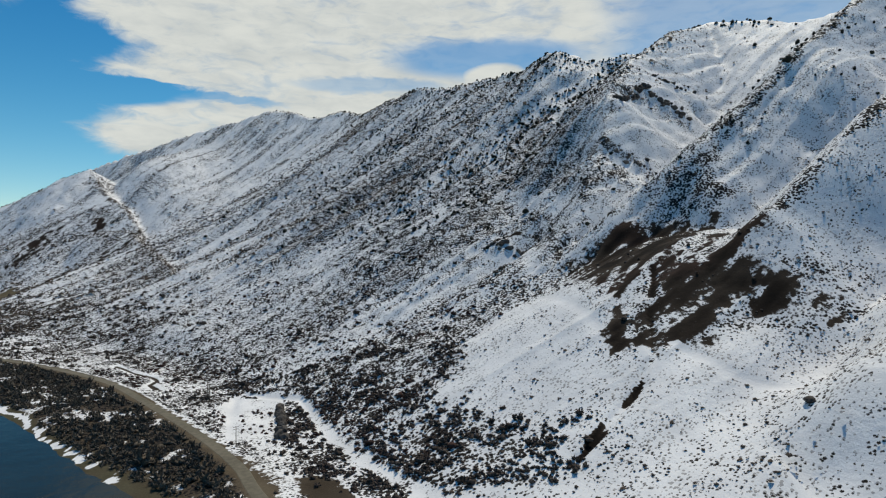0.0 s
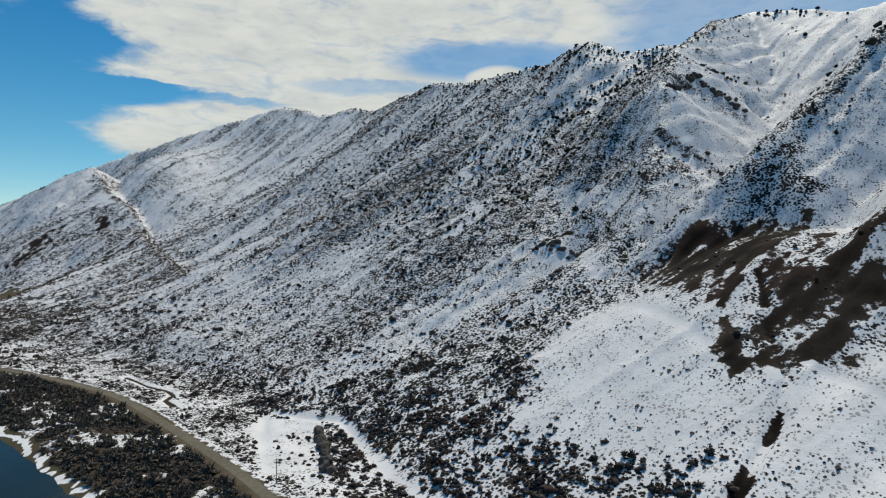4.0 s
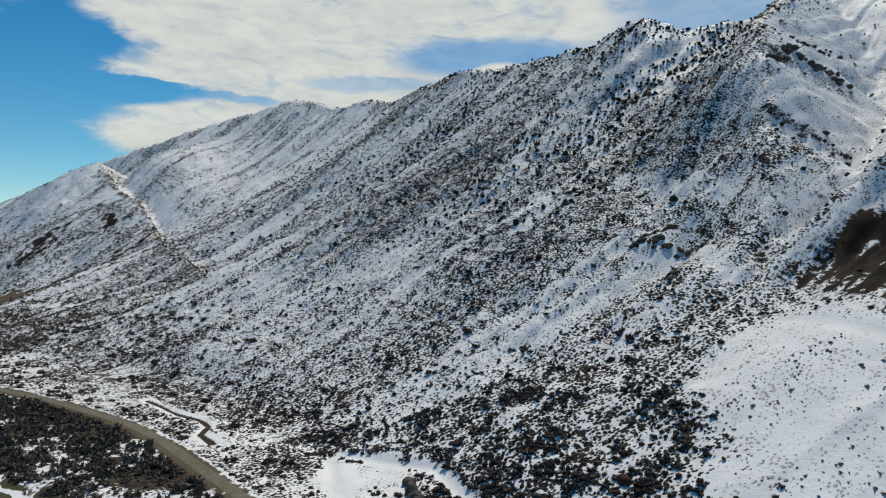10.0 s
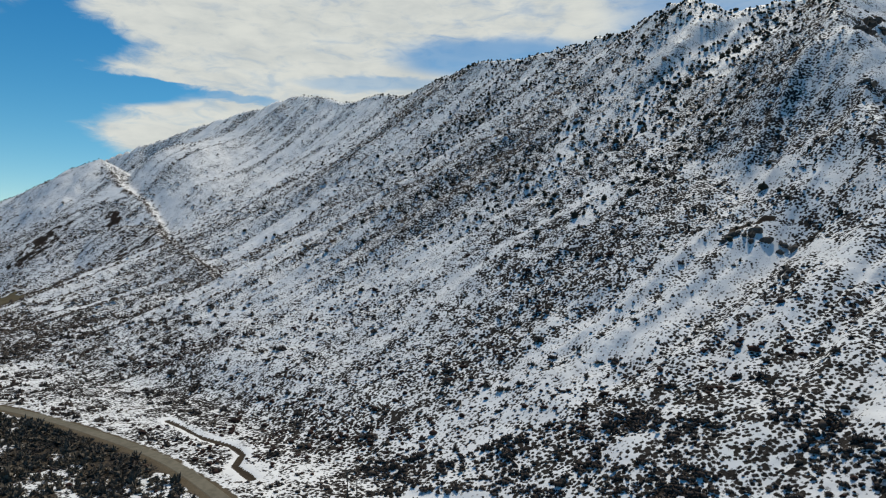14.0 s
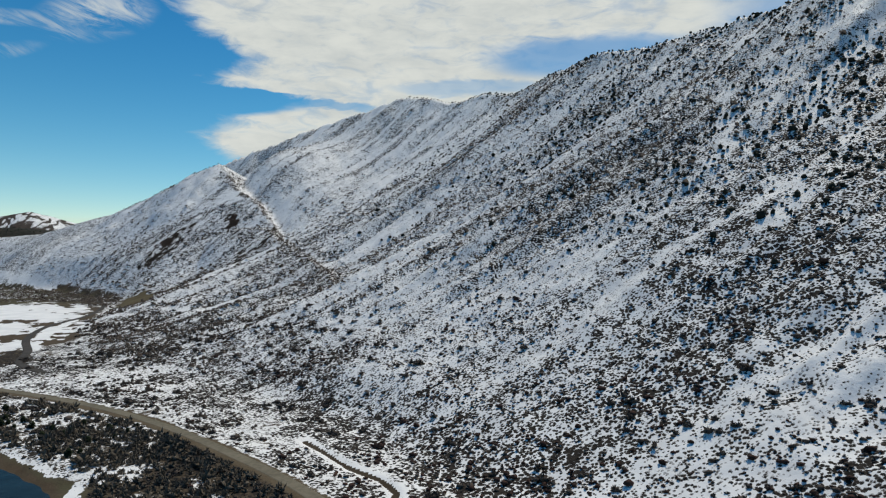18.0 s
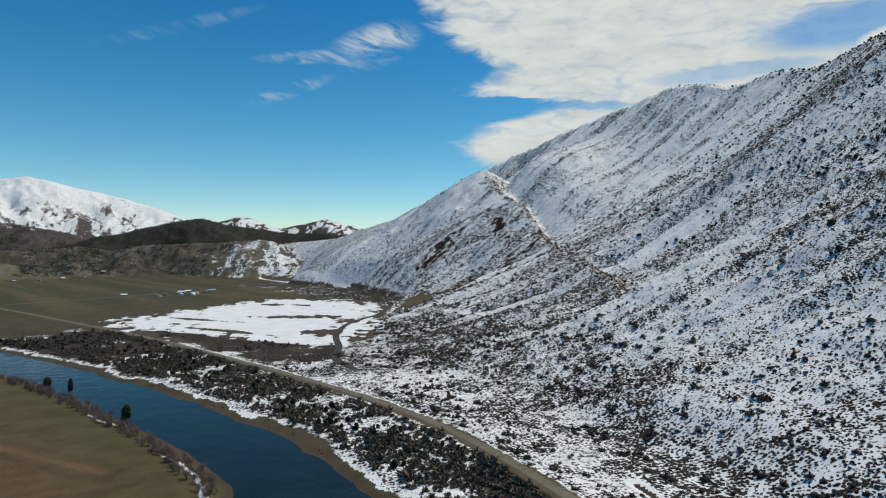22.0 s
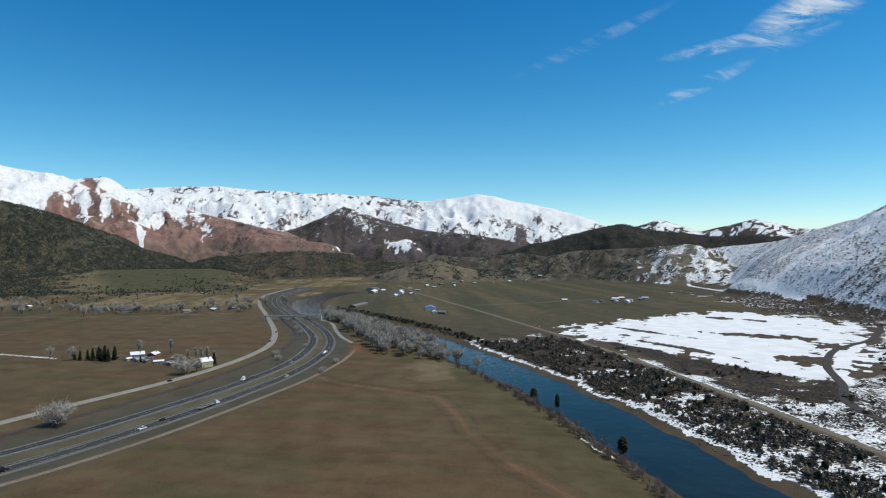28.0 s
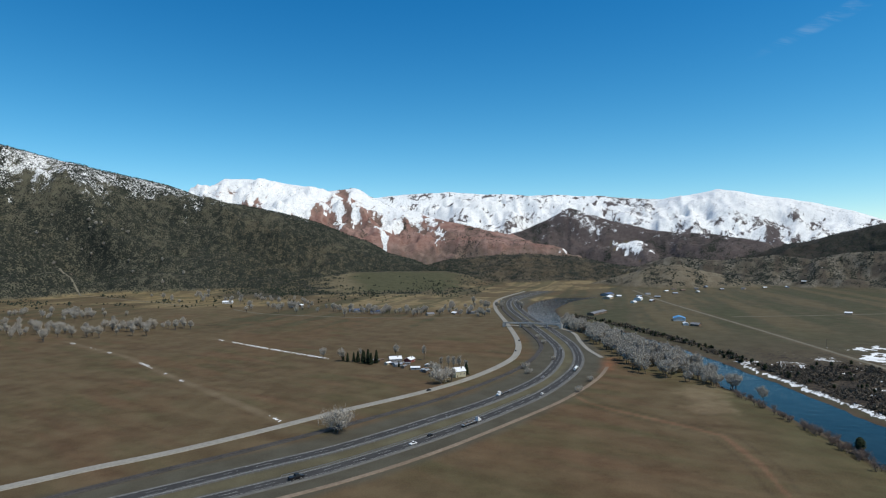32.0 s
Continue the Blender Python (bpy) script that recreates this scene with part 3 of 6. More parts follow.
    tuft = n.m("MULTIPLY", n.ramp(n.m("SUBTRACT", n.ramp(n.noise(pos, 0.09, 4.0, 0.6), 0.36, 0.66, 0.10, 0.42), tuft), -0.01, 0.05), n.m("MULTIPLY", white, n.ramp(scrub, 0.02, 0.10)))
    col = n.mix(n.m("MULTIPLY", tuft, 0.55), col, (0.060, 0.050, 0.040))
    n.link(col, bsdf.inputs["Base Color"])
    n.link(n.ramp(white, 0, 1, 0.95, 0.55), bsdf.inputs["Roughness"])
    bsdf.inputs["Specular IOR Level"].default_value = 0.08
    bump = n.add("ShaderNodeBump", {"Strength": 0.55, "Distance": 0.6, "Height": n.m("ADD", n1, n.m("MULTIPLY", n3, 0.4))})
    n.link(bump.outputs[0], bsdf.inputs["Normal"])


def water_look(n, bsdf):
    pos = n.add("ShaderNodeNewGeometry").outputs["Position"]
    slow = n.noise(pos, 0.03, 3.0)
    n.link(n.mix(n.ramp(slow, 0.3, 0.7), (0.009, 0.018, 0.022), (0.012, 0.023, 0.028)), bsdf.inputs["Base Color"])
    bsdf.inputs["Roughness"].default_value = 0.12
    bsdf.inputs["IOR"].default_value = 1.33
    bsdf.inputs["Specular IOR Level"].default_value = 0.10
    rip = n.m("ADD", n.m("MULTIPLY", n.noise(pos, 0.5, 3.0, 0.5), 0.5), n.m("MULTIPLY", n.noise(pos, 0.10, 3.0), 1.8))
    n.link(n.add("ShaderNodeBump", {"Strength": 0.22, "Distance": 0.6, "Height": rip}).outputs[0], bsdf.inputs["Normal"])


def rough_look(c1, c2, scale=0.6, rough=0.9, bump=0.3, metal=0.0):
    def build(n, bsdf):
        pos = n.add("ShaderNodeNewGeometry").outputs["Position"]
        f = n.m("ADD", n.m("MULTIPLY", n.noise(pos, scale, 5.0, 0.6), 0.6), n.m("MULTIPLY", n.noise(pos, scale * 0.09, 3.0), 0.4))
        rnd = n.add("ShaderNodeObjectInfo").outputs["Random"]
        f = n.m("ADD", n.ramp(f, 0.32, 0.68), n.m("MULTIPLY", n.m("SUBTRACT", rnd, 0.5), 0.3), clamp=True)
        n.link(n.mix(f, c1, c2), bsdf.inputs["Base Color"])
        bsdf.inputs["Roughness"].default_value, bsdf.inputs["Metallic"].default_value = rough, metal
        bsdf.inputs["Specular IOR Level"].default_value = 0.15
        n.link(n.add("ShaderNodeBump", {"Strength": bump, "Distance": 0.1, "Height": n.noise(pos, scale * 4, 4.0)}).outputs[0], bsdf.inputs["Normal"])
    return build


def plant_look(c1, c2, rough=0.9):
    def build(n, bsdf):
        rnd = n.add("ShaderNodeNewGeometry").outputs["Random Per Island"]
        pos = n.add("ShaderNodeNewGeometry").outputs["Position"]
        f = n.m("ADD", n.m("MULTIPLY", rnd, 0.45), n.m("MULTIPLY", n.ramp(n.noise(pos, 3.2, 4.0, 0.7), 0.36, 0.66), 0.55))
        n.link(n.mix(f, c1, c2), bsdf.inputs["Base Color"])
        bsdf.inputs["Roughness"].default_value = rough
        bsdf.inputs["Specular IOR Level"].default_value = 0.1
    return build


LAND = material("land", land_look)
WATER = material("river_water", water_look)
ASPHALT = material("asphalt", rough_look((0.036, 0.035, 0.035), (0.056, 0.054, 0.053), 0.4))
SHOULDER = material("shoulder", rough_look((0.095, 0.094, 0.09), (0.145, 0.14, 0.132), 0.5))
CHIPSEAL = material("chipseal", rough_look((0.20, 0.185, 0.16), (0.28, 0.265, 0.235), 0.5))
DIRTROAD = material("dirt_road", rough_look((0.105, 0.094, 0.069), (0.170, 0.152, 0.114), 0.4))
TRACK = material("dirt_track", rough_look((0.15, 0.112, 0.080), (0.23, 0.18, 0.135), 0.4))
BALLAST = material("ballast", rough_look((0.040, 0.036, 0.033), (0.075, 0.068, 0.062), 0.8))


def link_mesh(name, verts, faces, mat, parent=None):
    me = bpy.data.meshes.new(name)
    me.from_pydata(verts, [], faces)
    me.materials.append(mat)
    ob = new(name, me)
    ob.parent = parent
    return ob


FRONTAGE = ((-560, -118), (-623, -63), (-653, -38), (-683, -9), (-727, 25), (-784, 66), (-844, 113), (-904, 150), (-983, 182), (-1056, 197), (-1173, 198), (-1377, 181), (-1644, 157), (-1884, 160), (-2200, 230))
RAIL = ((-560, -70), (-640, -8), (-694, 38), (-757, 86), (-840, 142), (-953, 195), (-1060, 222), (-1159, 226), (-1377, 200), (-1644, 172), (-1884, 176), (-2200, 250))
WEST = ((-560, -60), (-610, 0), (-663, 52), (-703, 90), (-769, 138), (-836, 181), (-932, 223), (-1060, 246), (-1187, 240), (-1422, 212), (-1645, 188), (-1900, 195), (-2200, 275))
EAST = ((-540, -50), (-590, 15), (-635, 64), (-670, 98), (-729, 143), (-792, 183), (-867, 222), (-982, 258), (-1108, 267), (-1254, 253), (-1442, 228), (-1690, 204), (-1900, 212), (-2200, 295))
SIDE = ((-560, 10), (-625, 82), (-655, 112), (-693, 143), (-751, 182), (-829, 230), (-913, 268), (-975, 287))
MEDIAN = tuple(((p[0] + q[0]) / 2, (p[1] + q[1]) / 2) for p, q in zip(WEST[1:], EAST[1:]))

# ---- ground: one sheet, finer where the flight looks ----
MID = (-200.0, 170.0)


def build_ground():
    az = np.concatenate([np.linspace(-78, 138, 1240), np.linspace(138, 282, 70)[1:-1]])
    az = np.radians(az)
    rad = np.concatenate([np.linspace(3, 196, 36), 200.0 * (4780.0 / 200.0) ** np.linspace(0, 1, 490)])
    na, nr = len(az), len(rad)
    A, R = np.meshgrid(az, rad, indexing="ij")
    x, y = MID[0] - np.sin(A) * R, MID[1] + np.cos(A) * R
    x, y = x.ravel(), y.ravel()
    z, k = land(x, y)
    base, cover = dress(x, y, z, k)
    zc = float(height(MID[0], MID[1])[0])
    co = np.concatenate([np.stack([x, y, z], 1), [[MID[0], MID[1], zc]]])
    i, j = np.meshgrid(np.arange(na), np.arange(nr - 1), indexing="ij")
    i2 = (i + 1) % na
    quads = np.stack([i * nr + j, i2 * nr + j, i2 * nr + j + 1, i * nr + j + 1], -1).reshape(-1, 4)[:, ::-1]
    fan = np.stack([np.arange(na) * nr, np.full(na, na * nr), ((np.arange(na) + 1) % na) * nr], 1)[:, ::-1]
    me = bpy.data.meshes.new("ground")
    nq, nt = len(quads), len(fan)
    me.vertices.add(len(co))
    me.vertices.foreach_set("co", co.ravel().astype(np.float32))
    me.loops.add(nq * 4 + nt * 3)
    me.loops.foreach_set("vertex_index", np.concatenate([quads.ravel(), fan.ravel()]).astype(np.int32))
    me.polygons.add(nq + nt)
    me.polygons.foreach_set("loop_start", np.concatenate([np.arange(nq) * 4, nq * 4 + np.arange(nt) * 3]).astype(np.int32))
    me.update(calc_edges=True)
    me.validate()
    for name, val in (("base", base), ("cover", cover)):
        at = me.color_attributes.new(name, "FLOAT_COLOR", "POINT")
        rgba = np.ones((len(co), 4), np.float32)
        rgba[:-1, :3] = val
        if name == "cover":
            rgba[:-1, 1] *= 1 - 0.08 * smooth(np.hypot(x + 150, y - 150), 760, 520) - 0.16 * smooth(np.hypot(x + 150, y - 150), 620, 900) * k["mount"]
        rgba[:, 3] = np.concatenate([smooth(np.hypot(x + 330, y - 200), 1900, 2400), [0]])
        rgba[-1, :3] = val[0]
        at.data.foreach_set("color", rgba.ravel())
    me.polygons.foreach_set("use_smooth", np.ones(nq + nt, bool))
    me.materials.append(LAND)
    ob = new("ground", me)
    tagged(ob, "snow-patched valley floor, ploughed fields and mountain slopes", "ground", kind="structure")
    return ob


def spot(x, y, cx, cy, rx, ry, turn=0.0, edge=0.35, wob=0.0):
    c, q = math.cos(radians(turn)), math.sin(radians(turn))
    u, v = ((x - cx) * c + (y - cy) * q) / rx, (-(x - cx) * q + (y - cy) * c) / ry
    return smooth(np.hypot(u, v) + wob, 1 + edge, 1 - edge)


def dress(x, y, z, k):
    """Base colour of the soil, and cover: snow, scrub and trees."""
    n = len(x)
    base = np.tile([0.105, 0.085, 0.062], (n, 1))
    tree = np.zeros(n)

    def put(mask, colour):
        base[:] = base * (1 - mask[:, None]) + np.array(colour) * mask[:, None]

    wide = fbm(x / 120.0, y / 120.0, 4, 200)
    mid = fbm(x / 28.0, y / 28.0, 4, 201)
    fine = fbm(x / 9.0, y / 9.0, 3, 202)
    up, t = k["up"], k["t"]
    south_d, _, _, south_side = near_line(x, y, RIVER_S)
    north = smooth(south_side * south_d, -6, 6)  # 1 on the mountain's side of the river
    # ploughed fields and hay meadows
    furrow = fbm((x * 0.55 + y * 0.83) / 90.0, (x * 0.83 - y * 0.55) / 16.0, 3, 220)
    comb = fbm((x * 0.3 + y * 0.95) / 140.0, (x * 0.95 - y * 0.3) / 9.0, 3, 221)
    put(1 - north, (0.104, 0.080, 0.046))
    put((1 - north) * smooth(comb + 0.5 * mid, -0.1, 0.45) * 0.6, (0.090, 0.062, 0.036))
    put((1 - north) * smooth(wide + 0.5 * furrow, -0.05, 0.40) * 0.75, (0.080, 0.070, 0.036))
    put((1 - north) * smooth(wide - 0.4 * furrow, 0.02, 0.45) * 0.5, (0.125, 0.074, 0.044))
    put((1 - north) * smooth(south_d, 75, 20) * 0.7, (0.074, 0.072, 0.036))
    put((1 - north) * spot(x, y, -850, 345, 60, 16, -15, 0.5, 1.2 * mid + 0.8 * fine) * 0.45, (0.24, 0.185, 0.12))
    put((1 - north) * spot(x, y, -985, 283, 36, 14, -20, 0.5, 0.8 * mid), (0.22, 0.10, 0.055))
    put(smooth(x, -1500, -1700) * (1 - north) * smooth(wide, -0.1, 0.2), (0.21, 0.165, 0.090))
    put(smooth(near_line(x, y, ((-1750, -420), (-1900, -700), (-2100, -900)))[0], 110, 60), (0.20, 0.155, 0.080))
    put(north * (1 - k["mount"]), (0.076, 0.068, 0.043))
    put(north * (1 - k["mount"]) * smooth(wide + 0.5 * furrow, 0.0, 0.4) * 0.6, (0.066, 0.068, 0.040))
    trk = near_line(x, y, ((-850, 240), (-824, 250), (-804, 266), (-786, 284), (-764, 307), (-745, 323), (-694, 325), (-653, 321), (-600, 326), (-520, 345)))[0] + 3 * mid
    put(smooth(trk, 2.4, 0.8) * (1 - north) * 0.6, (0.185, 0.105, 0.066))
    put(smooth(np.abs(trk - 7.5), 2.0, 0.5) * (1 - north) * 0.4, (0.060, 0.045, 0.030))
    strip = fbm((x * 0.15 + y) / 34.0, (x - 0.15 * y) / 700.0, 3, 222)
    past = (1 - k["mount"]) * smooth(-x, 1150, 1400) * smooth(strip + 0.3 * mid, 0.05, 0.22)
    put(past * 0.7, (0.108, 0.088, 0.052))
    put((1 - k["mount"]) * smooth(-x, 1150, 1400) * smooth(strip + 0.3 * mid, -0.10, -0.28) * 0.7, (0.058, 0.060, 0.034))
    rill = fbm((x * 0.42 + y * 0.9) / 48.0 + 1.5 * mid, (x * 0.9 - y * 0.42) / 7.0 + 2.2 * wide + 0.8 * mid, 4, 223)
    put((1 - north) * smooth(rill + 0.4 * mid, 0.05, 0.35) * 0.30, (0.070, 0.047, 0.028))
    put((1 - north) * smooth(rill - 0.4 * mid, -0.12, -0.4) * 0.22, (0.135, 0.098, 0.058))
    # highway verges
    hw = np.minimum(near_line(x, y, WEST)[0], near_line(x, y, EAST)[0])
    put(smooth(hw, 34, 20) * (1 - north), (0.076, 0.071, 0.054))
    put(smooth(near_line(x, y, MEDIAN)[0] + 3 * mid, 9, 3) * 0.8, (0.110, 0.099, 0.060))
    # mountain: snow thick on the heights, patchy lower down, scrub in streaks down the fall line
    m = k["mount"]
    streak = fbm(k["across"] / 17.0 + 0.8 * wide, k["along"] / 420.0, 4, 210, 0.6)
    broad = fbm(k["across"] / 75.0 + 0.5 * wide, k["along"] / 700.0, 3, 211)
    put(m, (0.075, 0.058, 0.044))
    put(m * smooth(fbm(x / 45.0, y / 45.0, 3, 212), 0.05, 0.35) * 0.8, (0.075, 0.042, 0.034))
    snow = m * np.clip(0.86 + 0.25 * wide + 0.2 * mid, 0.70, 1)
    apart = smooth(-x, 200, 600)
    dens = 0.56 + (0.50 + 0.15 * apart) * streak + (0.34 + 0.30 * apart) * broad + 0.20 * mid
    east = open_side(x + 18 * mid, y)  # the open snowy ribs and meadow
    dens = dens * (1 - 0.50 * east)
    dens = dens - 0.15 * smooth(np.hypot((x + 420) / 1.0, (y - 850) / 1.6), 270, 90)
    dens = dens + 0.01 * smooth(-x, 420, 700) * smooth(up, 40, 160) + 0.12 * smooth(t, 0.2, 0.4) * (1 - smooth(t, 0.55, 0.75)) * (1 - east)
    clear = area(x, y, MEADOW, 7.0, 14 * mid + 6 * fine)
    dens = dens * (1 - 0.78 * clear)
    low = smooth(up, 190, 60) * smooth(-x, 10, 60)
    dens = dens + 0.08 * low + 0.06 * smooth(-x, 380, 560) * smooth(up, 260, 120) + 0.06 * smooth(k["iron"] - k["h"], -30, -4)
    dens = dens + east * 0.55 * smooth(k["spur"] + 9 * mid, 9, 3)
    dens = dens + 0.45 * smooth(-x, 420, 700) * smooth(t, 0.35, 0.55) * smooth(fbm(k["across"] / 13.0, k["along"] / 170.0, 3, 219) + 0.3 * mid, 0.0, 0.25)
    thick_zone = area(x, y, THICK, 6.0, 14 * mid)
    dens = dens + 0.14 * thick_zone
    dens = dens - 0.16 * area(x, y, APRON, 25.0, 40 * mid) - 0.20 * smooth(-x, 300, 620) * smooth(t, 0.12, 0.35)
    dens = dens + 0.08 * smooth(x, -200, -120) * (1 - east) * smooth(up, 40, 90) * smooth(up, 270, 190)
    dens = dens + 0.34 * area(x, y, DUSKY, 10.0, 14 * mid)
    dens = dens + 0.18 * area(x, y, THIN, 6.0, 12 * mid)
    for line in SPURS[1:3]:
        sd, _, _, lee = near_line(x, y, line)
        dens = dens + 0.12 * east * (lee > 0) * smooth(sd + 14 * mid, 75, 8) * smooth(y, 640, 540)
    for line, wd in CHUTES:
        dens = dens - 0.42 * smooth(near_line(x, y, line)[0] + 5 * mid + 3 * fine, wd, wd * 0.4)
    for line, wd in RIMS:
        dens = dens + 0.45 * smooth(near_line(x, y, line)[0] + 3 * mid + 3 * fine, wd * 1.3, wd * 0.4)
    for poly in SHALE:
        dens = dens + 0.34 * area(x, y, poly, 16.0, 10 + 14 * mid)
    for poly in BRUSH:
        dens = dens + 0.30 * area(x, y, poly, 5.0, 12 * mid + 8 * fine)
    dens = dens + 0.12 * spot(x, y, -190, 750, 90, 80, 20, 0.4, 0.6 * mid) + 0.18 * spot(x, y, 0, 690, 75, 95, 0, 0.4, 0.8 * mid)
    for line in FACETS + (FLATIRON[4:],):
        fd, _, _, back = near_line(x, y, line)
        dens = dens + np.where(back > 0, 0.34 * smooth(fd + 10 * mid, 110, 20) * smooth(streak + mid, -0.35, 0.05), 0.20 * smooth(fd + 10 * mid, 45, 5) - 0.14 * smooth(np.abs(fd - 120) + 20 * mid, 90, 10)) * smooth(k["iron"] - k["h"], -60, -30)
        dens = dens + 0.5 * smooth(fd + 3 * mid, 11, 4)
    dens = np.maximum(dens, 0.50 * low * (1 - east) * (1 - clear))
    scrub = m * np.clip(dens, 0.30 - 0.15 * clear - 0.16 * apart - 0.12 * smooth(-x, 200, 350), 0.85)
    snow = np.maximum(snow, m * np.maximum(clear, 0.9 * east))
    # dark bare shale at the foot of the ribs, and the rocky hollow beside them, with the flank's shade in the colour
    shale_shade = np.zeros(n)
    crumb = smooth(fbm(k["across"] / 6.0, k["along"] / 40.0, 3, 214) + 0.6 * fine, -0.65, -0.15)
    for poly, soft, wider in zip(SHALE, (20.0, 18.0, 8.0, 6.0, 4.0), (8, 6, 0, 1, -1)):
        shale_shade = np.maximum(shale_shade, area(x, y, poly, soft, wider + 0.4 * soft * mid + 5 * fine) * crumb)
    cut = smooth(near_line(x, y, GULLY)[0] + 2.4 * fine + 2.0 * mid, 1.5, 0.4) * smooth(fbm(x / 11.0, y / 11.0, 3, 215) + 0.004 * (y - 270), -0.22, 0.05)
    flow = fbm(k["across"] / 5.0, k["along"] / 26.0, 4, 216)
    shale_shade = np.clip(shale_shade * (0.80 + 0.7 * flow + 0.3 * fine), 0, 1)
    dusk = area(x, y, DUSKY, 9.0, 9 * mid + 6 * fine) * np.clip(0.55 + 0.8 * flow + 0.3 * fine, 0, 0.85)
    shale_shade = np.maximum(np.maximum(shale_shade, cut), dusk)
    for poly in SCREE:
        shale_shade = np.maximum(shale_shade, area(x, y, poly, 11.0, 5 + 10 * mid + 8 * fine) * np.clip(0.56 + 0.8 * flow + 0.5 * fine, 0, 0.8))
    edge = near_line(x, y, FACETS[0])
    shale_shade = np.maximum(shale_shade, smooth(edge[0] + 14 * mid + 14 * fine, 13, 5) * 0.45)
    # darker than the shale itself: the shade of the steep flank is painted in
    put(m * shale_shade, (0.009, 0.007, 0.006))
    snow = snow * (1 - 0.97 * shale_shade * m)
    scrub = scrub * (1 - 0.9 * shale_shade * m)
    tree = m * np.clip(smooth(t, 0.40, 0.75) * (0.45 + 0.9 * broad + 0.3 * mid) * (1 - 0.8 * east), 0, 0.6) * 0.55 * (1 - smooth(-x, 350, 700))
    # benches north of the river: scrub flats with thin snow
    shelf = north * (1 - m)
    near = smooth(x, -1250, -900) * smooth(k["river"], 8, 16)
    snow = np.clip(snow + shelf * near * np.clip(0.82 + 0.4 * mid + 0.25 * wide, 0.5, 1), 0, 1)
    scrub = scrub + shelf * near * np.clip(0.74 + 0.7 * mid, 0.1, 0.92)
    flats = area(x, y, ((-330, 470), (-430, 500), (-520, 523), (-665, 545), (-730, 590), (-745, 690), (-735, 800), (-570, 790), (-430, 690), (-350, 600), (-330, 470)), 20.0, 40 * mid) * smooth(k["road"], 6, 11)
    scrub = np.maximum(scrub, flats * np.clip(0.66 + 0.26 * smooth(-x, 470, 620) + 1.1 * mid + 0.6 * fine, 0.15, 0.96))
    brushy = area(x, y, ((-640, 546), (-900, 562), (-960, 585), (-900, 604), (-770, 618), (-705, 650), (-660, 610), (-640, 546)), 8.0, 14 * mid) * smooth(k["road"], 5, 9)
    foot = shelf * np.maximum(smooth(up, -260, -20) * smooth(-x, 900, 1000), smooth(k["iron"] + 30 * mid, -120, -60) * smooth(-x, 1050, 1200) * smooth(-x, 1900, 1700))
    snow = np.maximum(snow, foot * np.clip(0.35 + 0.9 * mid + 0.5 * wide, 0, 1))
    scrub = np.maximum(scrub, foot * np.clip(0.70 + 0.6 * mid, 0, 0.9))
    put(shelf * near, (0.078, 0.062, 0.045))
    # the flooded meadow, still white, with bare islands and a ragged, streaky rim
    rag = fbm((x * 0.8 - y * 0.6) / 90.0, (x * 0.6 + y * 0.8) / 14.0, 4, 230)
    sfd = near_line(x, y, SNOWFIELD)[0] * np.where(inside(x, y, SNOWFIELD), 1, -1)
    inn = smooth(sfd + 12 + 60 * rag + 52 * mid + 58 * fine, -10, 16)
    for c in ((-963, 791, 42, 17, 30), (-803, 711, 20, 16, 35), (-1138, 889, 40, 14, 30), (-900, 640, 60, 5, 10), (-1040, 680, 70, 6, 15)):
        inn = inn * (1 - spot(x, y, *c, 0.3, 1.6 * mid + 1.2 * rag))
    zone = smooth(sfd, -60, -20) * smooth(-x, 690, 740) * (1 - m)
    snow = snow * (1 - zone) + zone * inn * 0.97
    scrub = scrub * (1 - zone)
    for line, wd in ((((-2050, 1462), (-1850, 1395), (-1648, 1337), (-1516, 1322), (-1393, 1300)), 9), (((-821, 777), (-793, 833), (-798, 869), (-782, 947), (-740, 1069)), 5), (((-810, 860), (-734, 848), (-685, 839), (-560, 800)), 8), (((-697, 650), (-752, 702), (-803, 762), (-862, 850)), 5)):
        ld = near_line(x, y, line)[0]
        snow = np.maximum(snow, smooth(ld + 8 * mid, wd, wd * 0.4))
        scrub = scrub * (1 - smooth(ld, wd, wd * 0.5))
    snow = snow * (1 - 0.72 * brushy * smooth(mid + 0.4 * fine, -0.35, 0.0))
    scrub = np.maximum(scrub, brushy * np.clip(0.75 + 0.8 * mid, 0.2, 0.95))
    # far ranges
    kk = k["kinds"]
    ravine = fbm(x / 55.0, y / 55.0, 3, 240)
    brg, away = np.arctan2(-(x + 330), y - 200), np.hypot(x + 330, y - 200)
    gul = fbm(brg * 3600.0 / 42.0 + 1.2 * wide, away / 420.0, 4, 241, 0.62)
    slant = [1 - 6 * np.abs(fbm(brg * 3800.0 / 60.0 + sg * z / 60.0 + wide, z / 220.0, 3, 242 + sg)) for sg in (-1, 1)]
    vein = smooth(np.maximum(slant[0], slant[1]) + 0.9 * wide + 0.5 * ravine, 0.25, 0.75)
    finger = fbm(brg * 3800.0 / 120.0 + 0.8 * wide, away / 800.0, 3, 246, 0.55)
